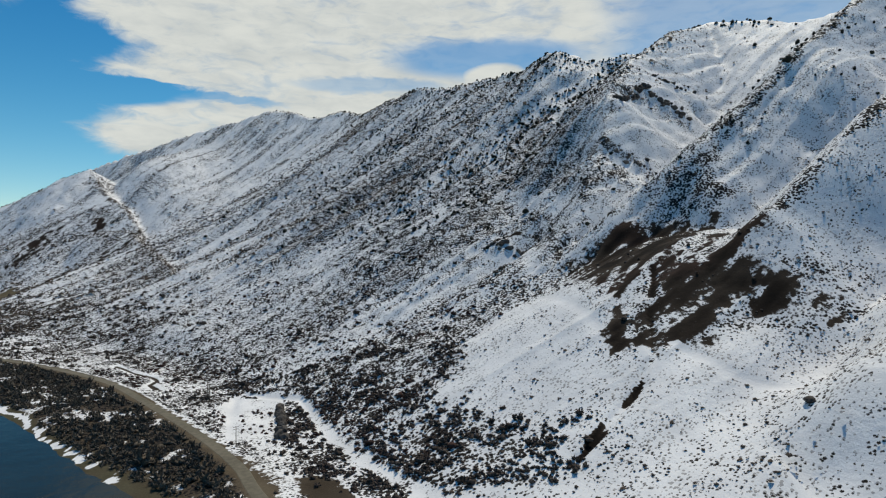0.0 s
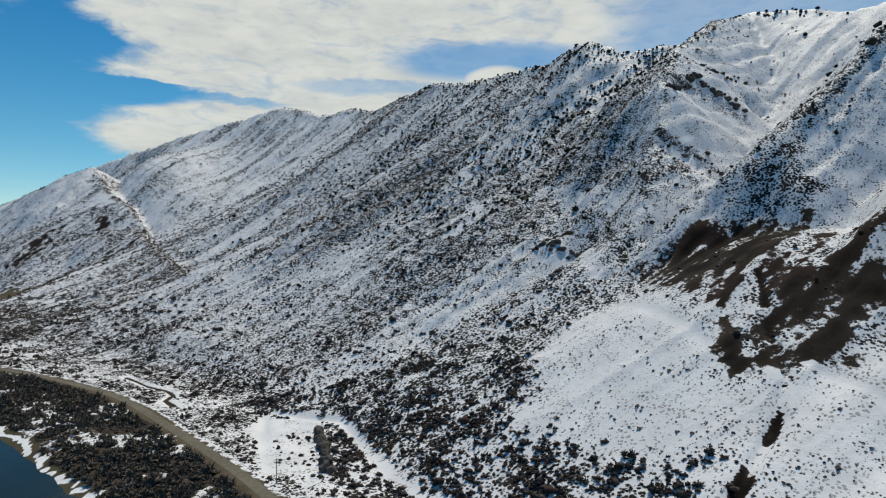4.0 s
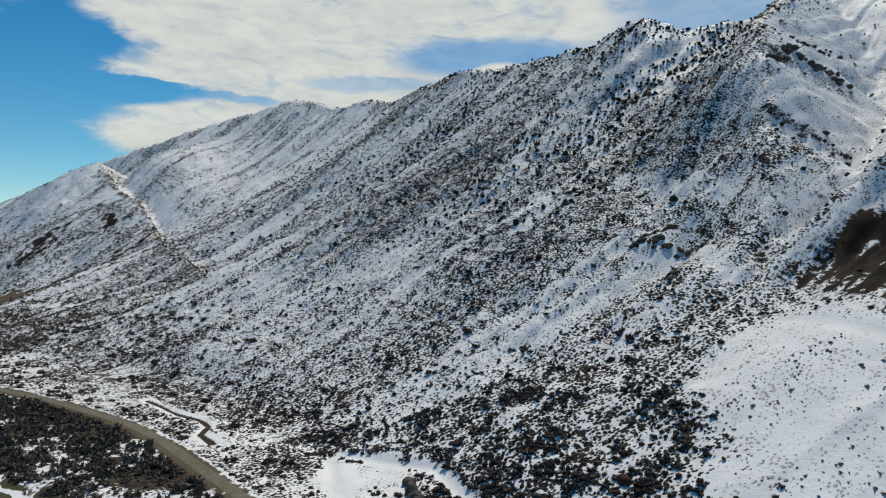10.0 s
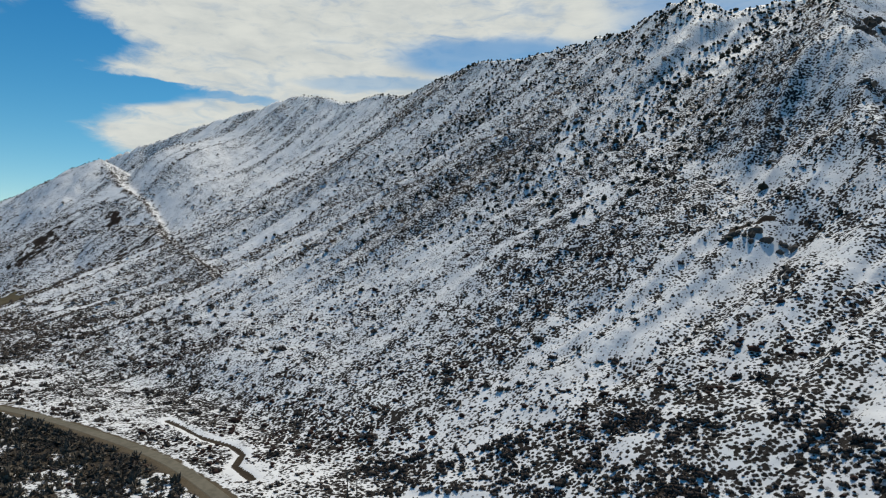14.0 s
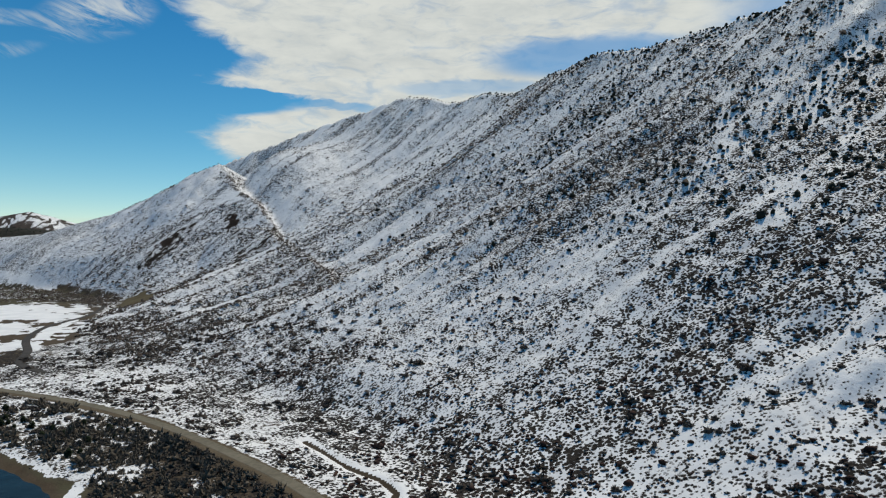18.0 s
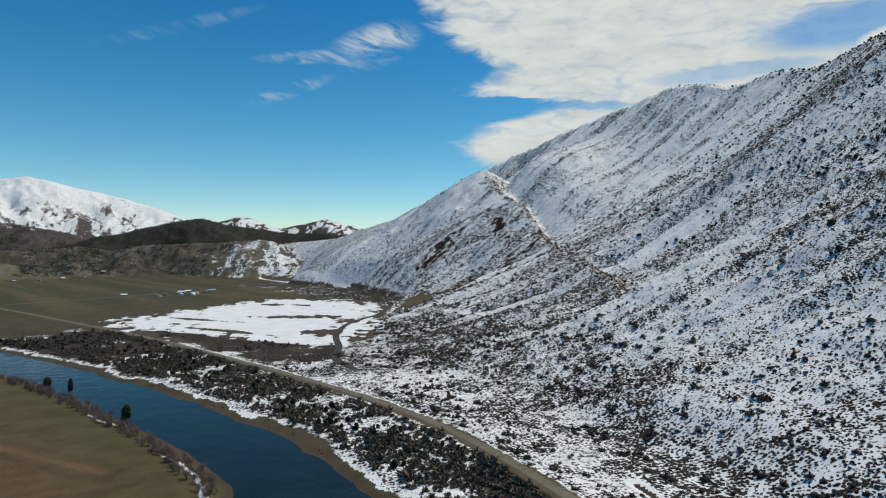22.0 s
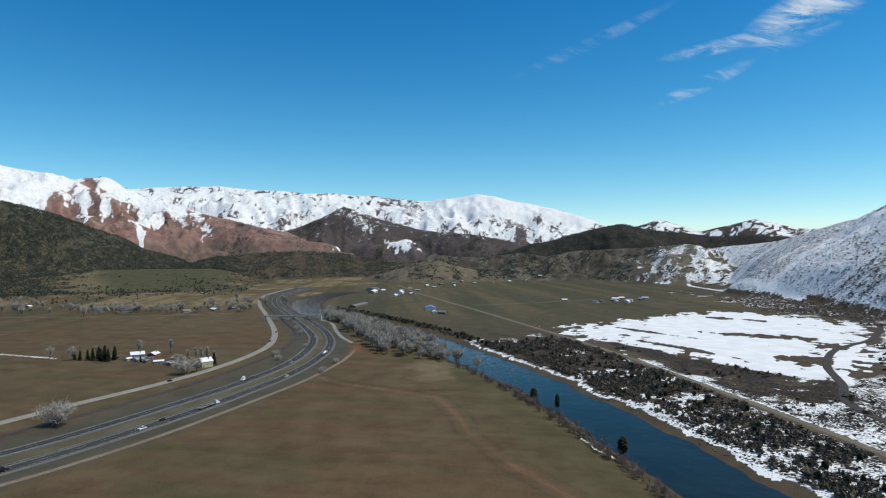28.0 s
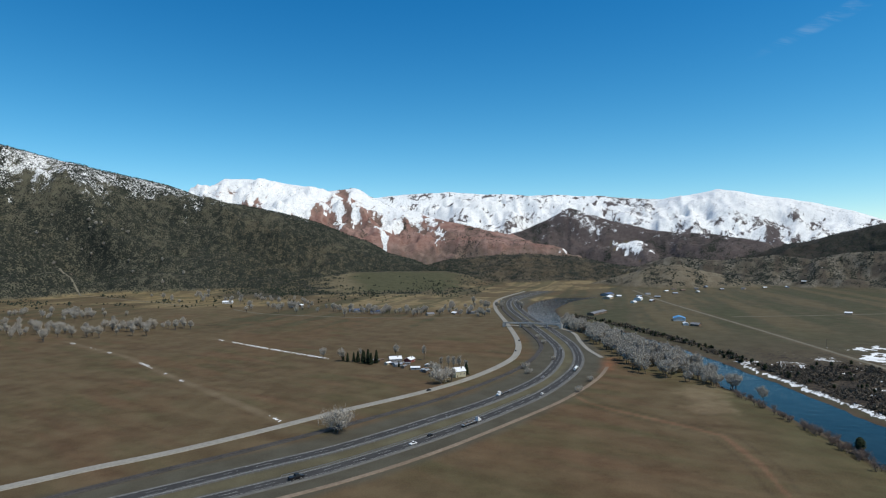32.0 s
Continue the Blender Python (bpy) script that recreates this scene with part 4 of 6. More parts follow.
    for key, colour, s0, s1, tr in (("white", (0.095, 0.080, 0.080), 20, 230, 0.34), ("red", (0.245, 0.148, 0.126), 270, 380, 0.16), ("tri", (0.085, 0.070, 0.068), 60, 470, 0.42), ("dark", (0.045, 0.040, 0.034), 600, 900, 0.7), ("hills", (0.070, 0.058, 0.050), 90, 270, 0.4), ("bluff", (0.112, 0.100, 0.076), 400, 600, 0.55), ("low", (0.085, 0.070, 0.048), 700, 900, 0.75), ("knoll", (0.145, 0.125, 0.090), 700, 900, 0.45), ("juniper", (0.088, 0.084, 0.060), 190, 460, 0.95)):
        mask = smooth(kk[key], 1, 14) * (k["far"] <= kk[key] + 2.5) * (1 - smooth(k["h"] - k["ground"], 0, 6))
        put(mask, colour)
        if key == "red":
            band = fbm(z / 13.0 + 2.0 * wide, brg * 9.0, 3, 247)
            put(mask * smooth(band, 0.05, 0.3) * 0.45, (0.34, 0.235, 0.205))
            put(mask * smooth(band, -0.05, -0.3) * 0.45, (0.165, 0.085, 0.068))
            put(mask * smooth(wide + ravine, 0.0, 0.3) * 0.7, (0.125, 0.092, 0.078))
            put(mask * smooth(z + 60 * ravine, 190, 90) * 0.7, (0.115, 0.098, 0.080))
        snow = snow * (1 - mask) + mask * (0.62 if key in ("juniper", "tri") else 1.0) * np.clip(smooth(z + (60 if key == "red" else 130) * wide + 70 * ravine + (260 * finger if key == "red" else 0) + (170 if key == "red" else 110 if key in ("white", "tri", "hills") else 40) * gul, s0, s1), 0, 1)
        tree = tree * (1 - mask) + mask * np.clip(tr + 0.6 * mid + 0.5 * wide - (0.15 if key == "juniper" else 0.5) * gul - (0.75 if key in ("white", "red") else 0.25) * smooth(z, s0, s1), 0, 0.9)
        scrub = scrub * (1 - mask) + mask * 0.22
        if key in ("white", "tri", "hills", "red"):
            snow = snow * (1 - mask * vein * (0.4 if key == "red" else 1.0) * (1 - 0.8 * smooth(z + 90 * wide, 300, 430) * smooth(np.degrees(brg), 80, 74)) * (0.55 if key == "white" else 0.85 if key != "tri" else 0.35))
            tree = tree + mask * vein * (1 - smooth(z, 300, 430)) * (0.14 if key != "red" else 0.0)
        if key == "bluff":
            put(mask * smooth(gul + 0.4 * mid, 0.06, 0.28) * 0.8, (0.070, 0.058, 0.046))
            put(mask * smooth(gul + 0.4 * mid, -0.08, -0.3) * 0.6, (0.190, 0.172, 0.140))
            snow = np.maximum(snow, mask * smooth(y - 1.2 * (-x - 1200), -100, 500) * np.clip(0.55 + 1.2 * mid, 0, 1))
    bd, away = np.degrees(brg), np.hypot(x + 330, y - 200)
    terrace = smooth(np.abs(bd - 101.0 + 3.0 * mid + 2 * wide), 6.8, 5.4) * smooth(away + 90 * mid, 1850, 1900) * smooth(away + 60 * wide, 2500, 2380)
    put(terrace, (0.072, 0.072, 0.040))
    put(terrace * smooth(bd + 2 * wide, 103.5, 106) * 0.7, (0.165, 0.135, 0.085))
    skirt_wood = smooth(np.abs(bd - 104.0), 15.0, 10.0) * smooth(away + 120 * mid, 1700, 1830) * smooth(away, 2700, 2600) * (1 - terrace) * smooth(bd + 3 * mid, 92, 95)
    put(skirt_wood * 0.7, (0.085, 0.075, 0.050))
    tree = np.maximum(tree, skirt_wood * np.clip(0.7 + 1.2 * mid, 0.1, 0.95))
    snow, scrub, tree = snow * (1 - terrace), scrub * (1 - terrace), tree * (1 - terrace)
    olive = np.maximum(area(x, y, ((-1030, 1110), (-1000, 1140), (-850, 985), (-831, 950), (-885, 945), (-1030, 1110)), 6.0, 26 * mid), spot(x, y, -900, 1080, 70, 9, -48, 0.4, 1.2 * mid))
    put(olive, (0.105, 0.088, 0.052))
    snow, scrub = snow * (1 - olive), scrub * (1 - olive)
    # trodden snow of the paths, and bare mud
    for line, _ in TRAILS:
        ld = near_line(x, y, line)[0] + 1.5 * mid
        snow = np.maximum(snow, smooth(ld, 3.6, 1.8))
        scrub = scrub * (1 - smooth(ld, 3.8, 2.2))
    pad = np.maximum(spot(x, y, -170, 368, 9, 22, 20, 0.35, 0.6 * mid), spot(x, y, -150, 383, 22, 7, -30, 0.35, 0.6 * mid))
    pad = np.maximum(pad, 0.7 * area(x, y, BANK, 4.0, 6 * mid - 1))
    snow, scrub = np.maximum(snow, pad), scrub * (1 - pad)
    creek = near_line(x, y, CREEK)[0] + 1.2 * mid
    snow = np.maximum(snow, smooth(creek + 2 * fine, 7, 3) * 0.95)
    scrub = scrub * (1 - smooth(creek + 3 * fine, 6, 3))
    mud = smooth(creek, 2.0, 1.1)
    mud = np.maximum(mud, spot(x, y, -66, 232, 9, 30, 36, 0.3, 0.5 * mid))
    put(mud, (0.050, 0.040, 0.029))
    snow, scrub = snow * (1 - mud), scrub * (1 - mud)
    # river banks: mud at the water, then a line of old snow on the far side
    snow = snow * (1 - 0.42 * north * smooth(k["river"], 17, 22) * (near_line(x, y, ROAD)[3] < 0) * smooth(-x, 480, 620) * smooth(mid + 0.5 * fine, -0.3, 0.1))
    thick = north * smooth(k["river"], 10, 16) * (near_line(x, y, ROAD)[3] < 0) * smooth(x, -1200, -1000)
    snow = snow * (1 - (0.12 + 0.75 * smooth(x, -470, -330) + 0.55 * smooth(-x, 600, 760)) * thick * smooth(mid, -0.35, 0.05))
    tight = 8.0 * north * smooth(x, -420, -330)  # the far bank is snowy down to the water where the river bends away
    bank = smooth(k["river"] + tight + 4 * mid + 2 * fine, 9.5, 6)
    put(bank, (0.080, 0.061, 0.043))
    put(bank * smooth(mid + fine, 0.0, 0.3) * 0.7, (0.062, 0.050, 0.034))
    snow, scrub = snow * (1 - bank), scrub * (1 - bank)
    slim, broken = np.maximum(smooth(-x, 560, 700), smooth(x, -400, -320)), smooth(-x, 560, 700)
    rim = north * smooth(np.abs(k["river"] + tight - 13.5 + 6 * mid + 4 * fine), 4.2 - 1.6 * slim, 2.0 - 1.0 * slim) * smooth(mid + 0.4 * wide, -0.42 + 0.3 * broken, -0.25 + 0.35 * broken) * smooth(x, -1180, -950)
    snow = np.maximum(snow, rim)
    edge = (1 - north) * smooth(np.abs(k["river"] - 13 + 3 * mid), 1.6, 0.5) * smooth(wide + mid, 0.10, 0.3) * smooth(x, -900, -700)
    snow = np.maximum(snow, edge)
    verge = smooth(k["road"], 7.0, 4.0)
    put(verge, (0.105, 0.085, 0.058))
    snow, scrub = snow * (1 - 0.6 * verge), scrub * (1 - verge)
    # field margins with strips of old snow
    for line in (((-1110, -413), (-1000, -250), (-900, -138), (-755, 30)), ((-1149, -219), (-1070, -110), (-1004, -13))):
        ld = near_line(x, y, line)[0]
        put(smooth(ld + 2 * mid, 6, 2), (0.135, 0.105, 0.066))
        solid = 0.26 * (line[0][0] == -1149)
        snow = np.maximum(snow, smooth(ld + fine, 2.0 + 2 * solid, 0.8) * smooth(mid + 0.5 * wide, 0.03 - solid, 0.26 - solid))
    return base, np.clip(np.stack([snow, scrub, tree], 1), 0, 1)


ground = build_ground()
tree_of_ground = BVHTree.FromPolygons([v.co for v in ground.data.vertices], [p.vertices for p in ground.data.polygons])


def ground_z(x, y):
    """The height of the sheet of ground below a place."""
    hit = tree_of_ground.ray_cast((x, y, 3000.0), (0, 0, -1))[0]
    return hit.z if hit else 0.0


def ribbon_level(dense, width):
    """The height of a road bed of a given width at each place along its line."""
    out = []
    for i, p in enumerate(dense):
        d = (dense[min(i + 1, len(dense) - 1)] - dense[max(i - 1, 0)]).normalized()
        for o in (-width / 2 - 0.6, -width / 2, 0.0, width / 2, width / 2 + 0.6):
            out.append((p.x + d.y * o, p.y - d.x * o))
    xy = np.array(out)
    return height(xy[:, 0], xy[:, 1]).reshape(-1, 5).max(1)


def ribbon(name, line, width, lift, mat, label, category, offset=0.0, step=9.0, skirt=0.6, drop=0.9, ref=0.0):
    """A paved strip along a line, draped on the land, with edges that turn down."""
    pts = [Vector((p[0], p[1])) for p in line]
    dense = []
    for i in range(len(pts) - 1):
        p0, p1, p2, p3 = pts[max(i - 1, 0)], pts[i], pts[i + 1], pts[min(i + 2, len(pts) - 1)]
        cnt = max(2, int((p2 - p1).length / step))
        for q in range(cnt):
            u = q / cnt
            dense.append(0.5 * ((2 * p1) + (p2 - p0) * u + (2 * p0 - 5 * p1 + 4 * p2 - p3) * u * u + (3 * p1 - p0 - 3 * p2 + p3) * u**3))
    dense.append(pts[-1])
    rows = []
    for i, p in enumerate(dense):
        d = (dense[min(i + 1, len(dense) - 1)] - dense[max(i - 1, 0)]).normalized()
        s = Vector((d.y, -d.x))
        for o in (-width / 2 - skirt, -width / 2, width / 2, width / 2 + skirt):
            q = p + s * (o + offset)
            rows.append((q.x, q.y))
    xy = np.array(rows)
    mid = height(xy[:, 0], xy[:, 1]).reshape(-1, 4).max(1)
    if ref:
        mid = ribbon_level(dense, ref)
    z = np.stack([mid - drop, mid, mid, mid - drop], 1).ravel() + lift
    verts = [(q[0], q[1], h) for q, h in zip(rows, z)]
    faces = [(i * 4 + c, i * 4 + c + 1, i * 4 + c + 5, i * 4 + c + 4) for i in range(len(dense) - 1) for c in range(3)]
    ob = link_mesh(name, verts, [f[::-1] for f in faces], mat)
    return tagged(ob, label, category, kind="structure")


def build_water():
    n = [RIVER_N[0]] + list(RIVER_N[1:])
    verts = [(p[0] - 0, p[1] + 14, -3.0) for p in RIVER_N] + [(p[0], p[1] - 14, -3.0) for p in RIVER_S]
    k = len(RIVER_N)
    faces = [(i, i + 1, k + i + 1, k + i) for i in range(k - 1)]
    tagged(link_mesh("water", verts, faces, WATER), "calm dark blue river between muddy banks", "river", kind="structure")


build_water()
ribbon("frontage_road", FRONTAGE, 7.2, 0.5, CHIPSEAL, "pale worn two-lane frontage road", "road")
ribbon("railway_bed", RAIL, 5.0, 0.7, BALLAST, "dark railway ballast bed with rusty rails", "railway")
for nm, ln in (("highway_west", WEST), ("highway_east", EAST)):
    ribbon(nm + "_shoulder", ln, 11.6, 0.5, SHOULDER, "grey paved highway shoulder", "road", ref=13.0)
    ribbon(nm, ln, 7.9, 0.60, ASPHALT, "dark asphalt highway carriageway", "road", ref=13.0, skirt=0.3, drop=0.2)
ribbon("field_track", SIDE, 3.2, 0.3, TRACK, "reddish dirt track beside a ploughed field", "track")
ribbon("county_road", ROAD, 5.2, 0.12, DIRTROAD, "tan gravel county road along the river", "road", skirt=0.9, drop=0.35)


# ---- plants ----
def part(name, bm, mat, parent, label=""):
    me = bpy.data.meshes.new(name)
    bm.to_mesh(me)
    bm.free()
    me.materials.append(mat)
    ob = new(name, me)
    ob.parent = parent
    if label:
        ob["label"] = label
    return ob


def thing(name, label, category, group=""):
    return tagged(new(name), label, category, group)


bm = bmesh.new()
bmesh.ops.create_icosphere(bm, subdivisions=1, radius=1.0)
ICO_V = np.array([v.co for v in bm.verts])
ICO_F = np.array([[v.index for v in f.verts] for f in bm.faces])
bm.free()
OCT_V = np.array(((1, 0, 0), (-0.5, 0.87, 0.1), (-0.5, -0.87, -0.1), (0.25, 0.4, 0.95), (-0.5, 0, 0.85), (0.25, -0.4, 1.0)))
OCT_F = np.array(((0, 1, 3), (1, 4, 3), (1, 2, 4), (2, 5, 4), (2, 0, 5), (0, 3, 5), (3, 4, 5)))


def clump_mesh(name, x, y, z, r, tall, mat, lumps=1, seed=5, blades=16, core=0.84, coarse=False, reach=1.0):
    """Many small plants in one mesh, each a low uneven core bristling with ragged sprays of twigs."""
    g = np.random.default_rng(seed)
    cx, cy, cz, cr, ct = [np.repeat(v, lumps) for v in (x, y, z, r, tall)]
    n = len(cx)
    if lumps > 1:
        k = np.tile(np.arange(lumps) > 0, len(x))
        cx, cy = cx + k * g.normal(0, 0.55, n) * cr, cy + k * g.normal(0, 0.55, n) * cr
        ct = ct * np.where(k, g.uniform(0.55, 1.0, n), 1.0)
        cr = cr * np.where(k, g.uniform(0.5, 0.8, n), 0.8)
    ball, skin = (OCT_V, OCT_F) if coarse else (ICO_V, ICO_F)
    jag = g.uniform(0.45, 1.15, (n, len(ball))) * core
    v = ball[None] * jag[:, :, None]
    stretch = g.uniform(0.75, 1.3, n)[:, None]
    co = np.stack([cx[:, None] + v[..., 0] * cr[:, None] * stretch, cy[:, None] + v[..., 1] * cr[:, None] / stretch, cz[:, None] + (v[..., 2] * 0.7 + 0.34) * ct[:, None]], -1).reshape(-1, 3)
    fc = (skin[None] + len(ball) * np.arange(n)[:, None, None]).reshape(-1, 3)
    # sprays: thin triangles that spread from inside the clump
    a = g.uniform(0, 2 * math.pi, (n, blades))
    el = g.uniform(-0.1, 1.45, (n, blades))
    ln = g.uniform(0.55, 1.02, (n, blades)) * reach
    d = np.stack([np.cos(a) * np.cos(el), np.sin(a) * np.cos(el), np.sin(el)], -1)
    w = g.normal(0, 1, (n, blades, 3))
    w = np.cross(d, w)
    w = w / (np.linalg.norm(w, axis=-1, keepdims=True) + 1e-6) * g.uniform(0.16, 0.32, (n, blades, 1))
    root = d * 0.25
    tri = np.stack([root - w, root + w, d * ln[..., None] + 0.25 * w], 2)
    size = np.stack([cr * 1.0, cr * 1.0, ct * 0.85], -1)[:, None, None, :]
    tri = tri * size
    tri[..., 0] += cx[:, None, None]
    tri[..., 1] += cy[:, None, None]
    tri[..., 2] += cz[:, None, None] + 0.2 * ct[:, None, None]
    tri = tri.reshape(-1, 3)
    fc = np.concatenate([fc, len(co) + np.arange(len(tri)).reshape(-1, 3)])
    co = np.concatenate([co, tri])
    me = bpy.data.meshes.new(name)
    me.vertices.add(len(co))
    me.vertices.foreach_set("co", co.ravel().astype(np.float32))
    me.loops.add(len(fc) * 3)
    me.loops.foreach_set("vertex_index", fc.ravel().astype(np.int32))
    me.polygons.add(len(fc))
    me.polygons.foreach_set("loop_start", (np.arange(len(fc)) * 3).astype(np.int32))
    me.update(calc_edges=True)
    me.materials.append(mat)
    return new(name, me)


def scatter(count, box, seed, want):
    """Random places in a box, kept where want(x, y, z, land masks, cover) says so."""
    g = np.random.default_rng(seed)
    x, y = g.uniform(box[0], box[1], count), g.uniform(box[2], box[3], count)
    z, k = land(x, y)
    base, cover = dress(x, y, z, k)
    keep = g.uniform(0, 1, count) < want(x, y, z, k, cover)
    return x[keep], y[keep], z[keep], g


SCRUB_DARK = material("scrub_dark", plant_look((0.034, 0.028, 0.024), (0.135, 0.108, 0.090)))
SCRUB_RUST = material("scrub_rust", plant_look((0.034, 0.020, 0.017), (0.085, 0.048, 0.038)))
JUNIPER_LEAF = material("juniper_leaf", plant_look((0.014, 0.016, 0.013), (0.046, 0.048, 0.036)))
THICKET = material("thicket", plant_look((0.050, 0.043, 0.034), (0.200, 0.166, 0.128)))


def patchy(x, y, size, seed):
    return fbm(x / size, y / size, 3, seed)


def path_gap(x, y):
    return np.minimum.reduce([near_line(x, y, line)[0] for line, _ in TRAILS])


# scrub on the lower slopes and flats
def slope_want(x, y, z, k, c):
    p = patchy(x, y, 40.0, 300)
    near = smooth(np.hypot(x + 150, y - 150), 760, 520)
    return near * (k["river"] > 8) * (k["road"] > 6) * np.clip((c[:, 1] - 0.22) * 0.85 + 0.45 * p, 0, 1) * (c[:, 1] > 0.12) * (1 - 0.9 * area(x, y, MEADOW, 6.0)) * (1 - 0.55 * open_side(x - 25, y)) * (path_gap(x, y) > 3.2)


x, y, z, g = scatter(64000, (-750, 230, 220, 720), 31, slope_want)
r = g.gamma(2.2, 0.20, len(x)) + 0.32
tagged(clump_mesh("scrub", x, y, z - 0.15, r * 1.15, r * 1.1, SCRUB_DARK, 1, 32, 8), "dark leafless scrub scattered over the snowy slope", "shrub", kind="stuff")


# low tufts that stand out of the snow on the open meadow and the ribs
def tuft_want(x, y, z, k, c):
    p = patchy(x, y, 18.0, 308)
    free = np.maximum(area(x, y, MEADOW, 8.0), open_side(x + 10, y))
    return free * (c[:, 0] > 0.5) * (k["up"] > 5) * np.clip(0.30 + 1.3 * p, 0.03, 1) * (path_gap(x, y) > 2.5)


x, y, z, g = scatter(26000, (-60, 300, 190, 520), 37, tuft_want)
r = g.gamma(2.0, 0.15, len(x)) + 0.18
tagged(clump_mesh("grass_tufts", x, y, z - 0.08, r * 1.3, r * 0.9, SCRUB_DARK, 1, 38, 4, 0.9, True), "small dark tufts of brush poking through the snow", "shrub", kind="stuff")


# brush on the middle and far slopes
def distant_want(x, y, z, k, c):
    away = np.hypot(x + 150, y - 150)
    p = patchy(x, y, 26.0, 304)
    size = smooth(away, 1900, 900)
    return smooth(away, 500, 640) * (0.35 + 0.65 * size) * np.maximum(k["mount"] > 0.5, (x < -900) * np.maximum(k["up"] > -200, k["iron"] > -110) * (y > 1000)) * np.clip((c[:, 1] - 0.24) * 1.15 + 0.35 * p, 0, 1) * (1 - 0.6 * open_side(x - 25, y)) * smooth(k["dr"], 6, 22)


x, y, z, g = scatter(210000, (-1500, 330, 420, 2150), 35, distant_want)
r = (g.gamma(3.0, 0.26, len(x)) + 0.55) * (1 + 0.35 * smooth(np.hypot(x + 150, y - 150), 700, 1500))
tagged(clump_mesh("distant_scrub", x, y, z - 0.2, r * 1.15, r * 1.25, SCRUB_DARK, 1, 36, 0, 1.0, True), "dark brush dotted over the far snowy slopes", "shrub", kind="stuff")


# the even sprinkling of small bushes over the middle slope
def sprinkle_want(x, y, z, k, c):
    p = patchy(x, y, 22.0, 306)
    return (k["mount"] > 0.5) * (k["road"] > 8) * smooth(-x, 180, 260) * np.clip(0.36 + 1.0 * p, 0.12, 1) * (c[:, 0] > 0.3) * (path_gap(x, y) > 3.5)


x, y, z, g = scatter(52000, (-800, -180, 430, 980), 39, sprinkle_want)
r = g.gamma(3.0, 0.13, len(x)) + 0.32
tagged(clump_mesh("low_scrub", x, y, z - 0.1, r * 1.3, r * 1.0, SCRUB_DARK, 1, 40, 0, 1.0, True), "small dark bushes sprinkled evenly over the snow", "shrub", kind="stuff")


def rust_want(x, y, z, k, c):
    p = patchy(x, y, 55.0, 310)
    return (k["river"] > 10) * (k["road"] > 8) * (c[:, 1] > 0.2) * 0.6 * smooth(p, 0.08, 0.3) * (1 - open_side(x + 20, y)) * (1 - area(x, y, MEADOW, 6.0)) * smooth(k["up"], 260, 120) * smooth(k["up"], -120, 0)


x, y, z, g = scatter(16000, (-560, 60, 260, 640), 41, rust_want)
r = g.gamma(2.4, 0.26, len(x)) + 0.4
tagged(clump_mesh("red_scrub", x, y, z - 0.15, r * 1.2, r * 1.1, SCRUB_RUST, 1, 42), "reddish-brown leafless oak brush in patches on the snow", "shrub", kind="stuff")


# tall brush in the strip between road and river, and big single bushes
def thicket_want(x, y, z, k, c):
    side = near_line(x, y, RIVER_N)[3] > 0
    p = patchy(x, y, 30.0, 320)
    strip = (k["river"] > 17 - 8 * smooth(x, -420, -330)) * (k["road"] > 7) * side * smooth(k["up"], 30, 0)
    south_of_road = near_line(x, y, ROAD)[3] < 0
    open_up = smooth(-x, 560, 720) * smooth(k["river"], 28, 48)
    past = smooth(-x, 960, 1010) * smooth(k["river"], 30, 40)
    return strip * south_of_road * np.clip(1.15 + 2.0 * p - 0.10 * open_up - 0.45 * smooth(-x, 330, 520), 0, 1) * (1 - past)


x, y, z, g = scatter(66000, (-1480, 0, 120, 560), 51, thicket_want)
r = g.gamma(4.0, 0.26, len(x)) + 0.4
tagged(clump_mesh("river_thicket", x, y, z - 0.2, r * 1.6, r * 1.5, THICKET, 2, 52, 16, 0.58, False, 1.35), "dense dark brush between the road and the river", "thicket", kind="stuff")


def big_want(x, y, z, k, c):
    p = patchy(x, y, 70.0, 330)
    return (k["river"] > 18) * (path_gap(x, y) > 4.5) * (k["road"] > 9) * (c[:, 1] > 0.3) * smooth(k["up"], 220, 60) * smooth(p, -0.2, 0.3) * (0.24 + 0.32 * smooth(-x, 300, 420)) * (1 - open_side(x + 20, y)) * (1 - area(x, y, MEADOW, 6.0)) + 0.5 * area(x, y, BRUSH[5], 6.0)


x, y, z, g = scatter(9000, (-1000, 0, 300, 900), 61, big_want)
r = g.uniform(1.4, 3.0, len(x))
tagged(clump_mesh("oak_brush", x, y, z - 0.3, r * 1.25, r * 1.1, SCRUB_DARK, 3, 62, 16, 0.66, False, 1.25), "large dark clumps of oak brush on snowy flats", "shrub", kind="stuff")


def brush_want(x, y, z, k, c):
    p = patchy(x, y, 14.0, 335)
    return area(x, y, THICK, 8.0) * (1 - 0.9 * area(x, y, BANK, 3.0)) * (k["road"] > 9) * (k["river"] > 18) * (path_gap(x, y) > 3.0 + 1.5 * p) * np.clip(0.36 + 1.3 * p, 0, 1)


x, y, z, g = scatter(17000, (-220, 40, 208, 432), 65, brush_want)
r = g.gamma(3.0, 0.26, len(x)) + 0.5
SLOPE_BRUSH = material("slope_brush", plant_look((0.032, 0.025, 0.022), (0.135, 0.104, 0.086)))
tagged(clump_mesh("slope_brush", x, y, z - 0.2, r * 1.25, r * 1.1, SLOPE_BRUSH, 2, 66, 16, 0.72, False, 1.15), "dense dark brush on the slope above the gravel road", "shrub", kind="stuff")


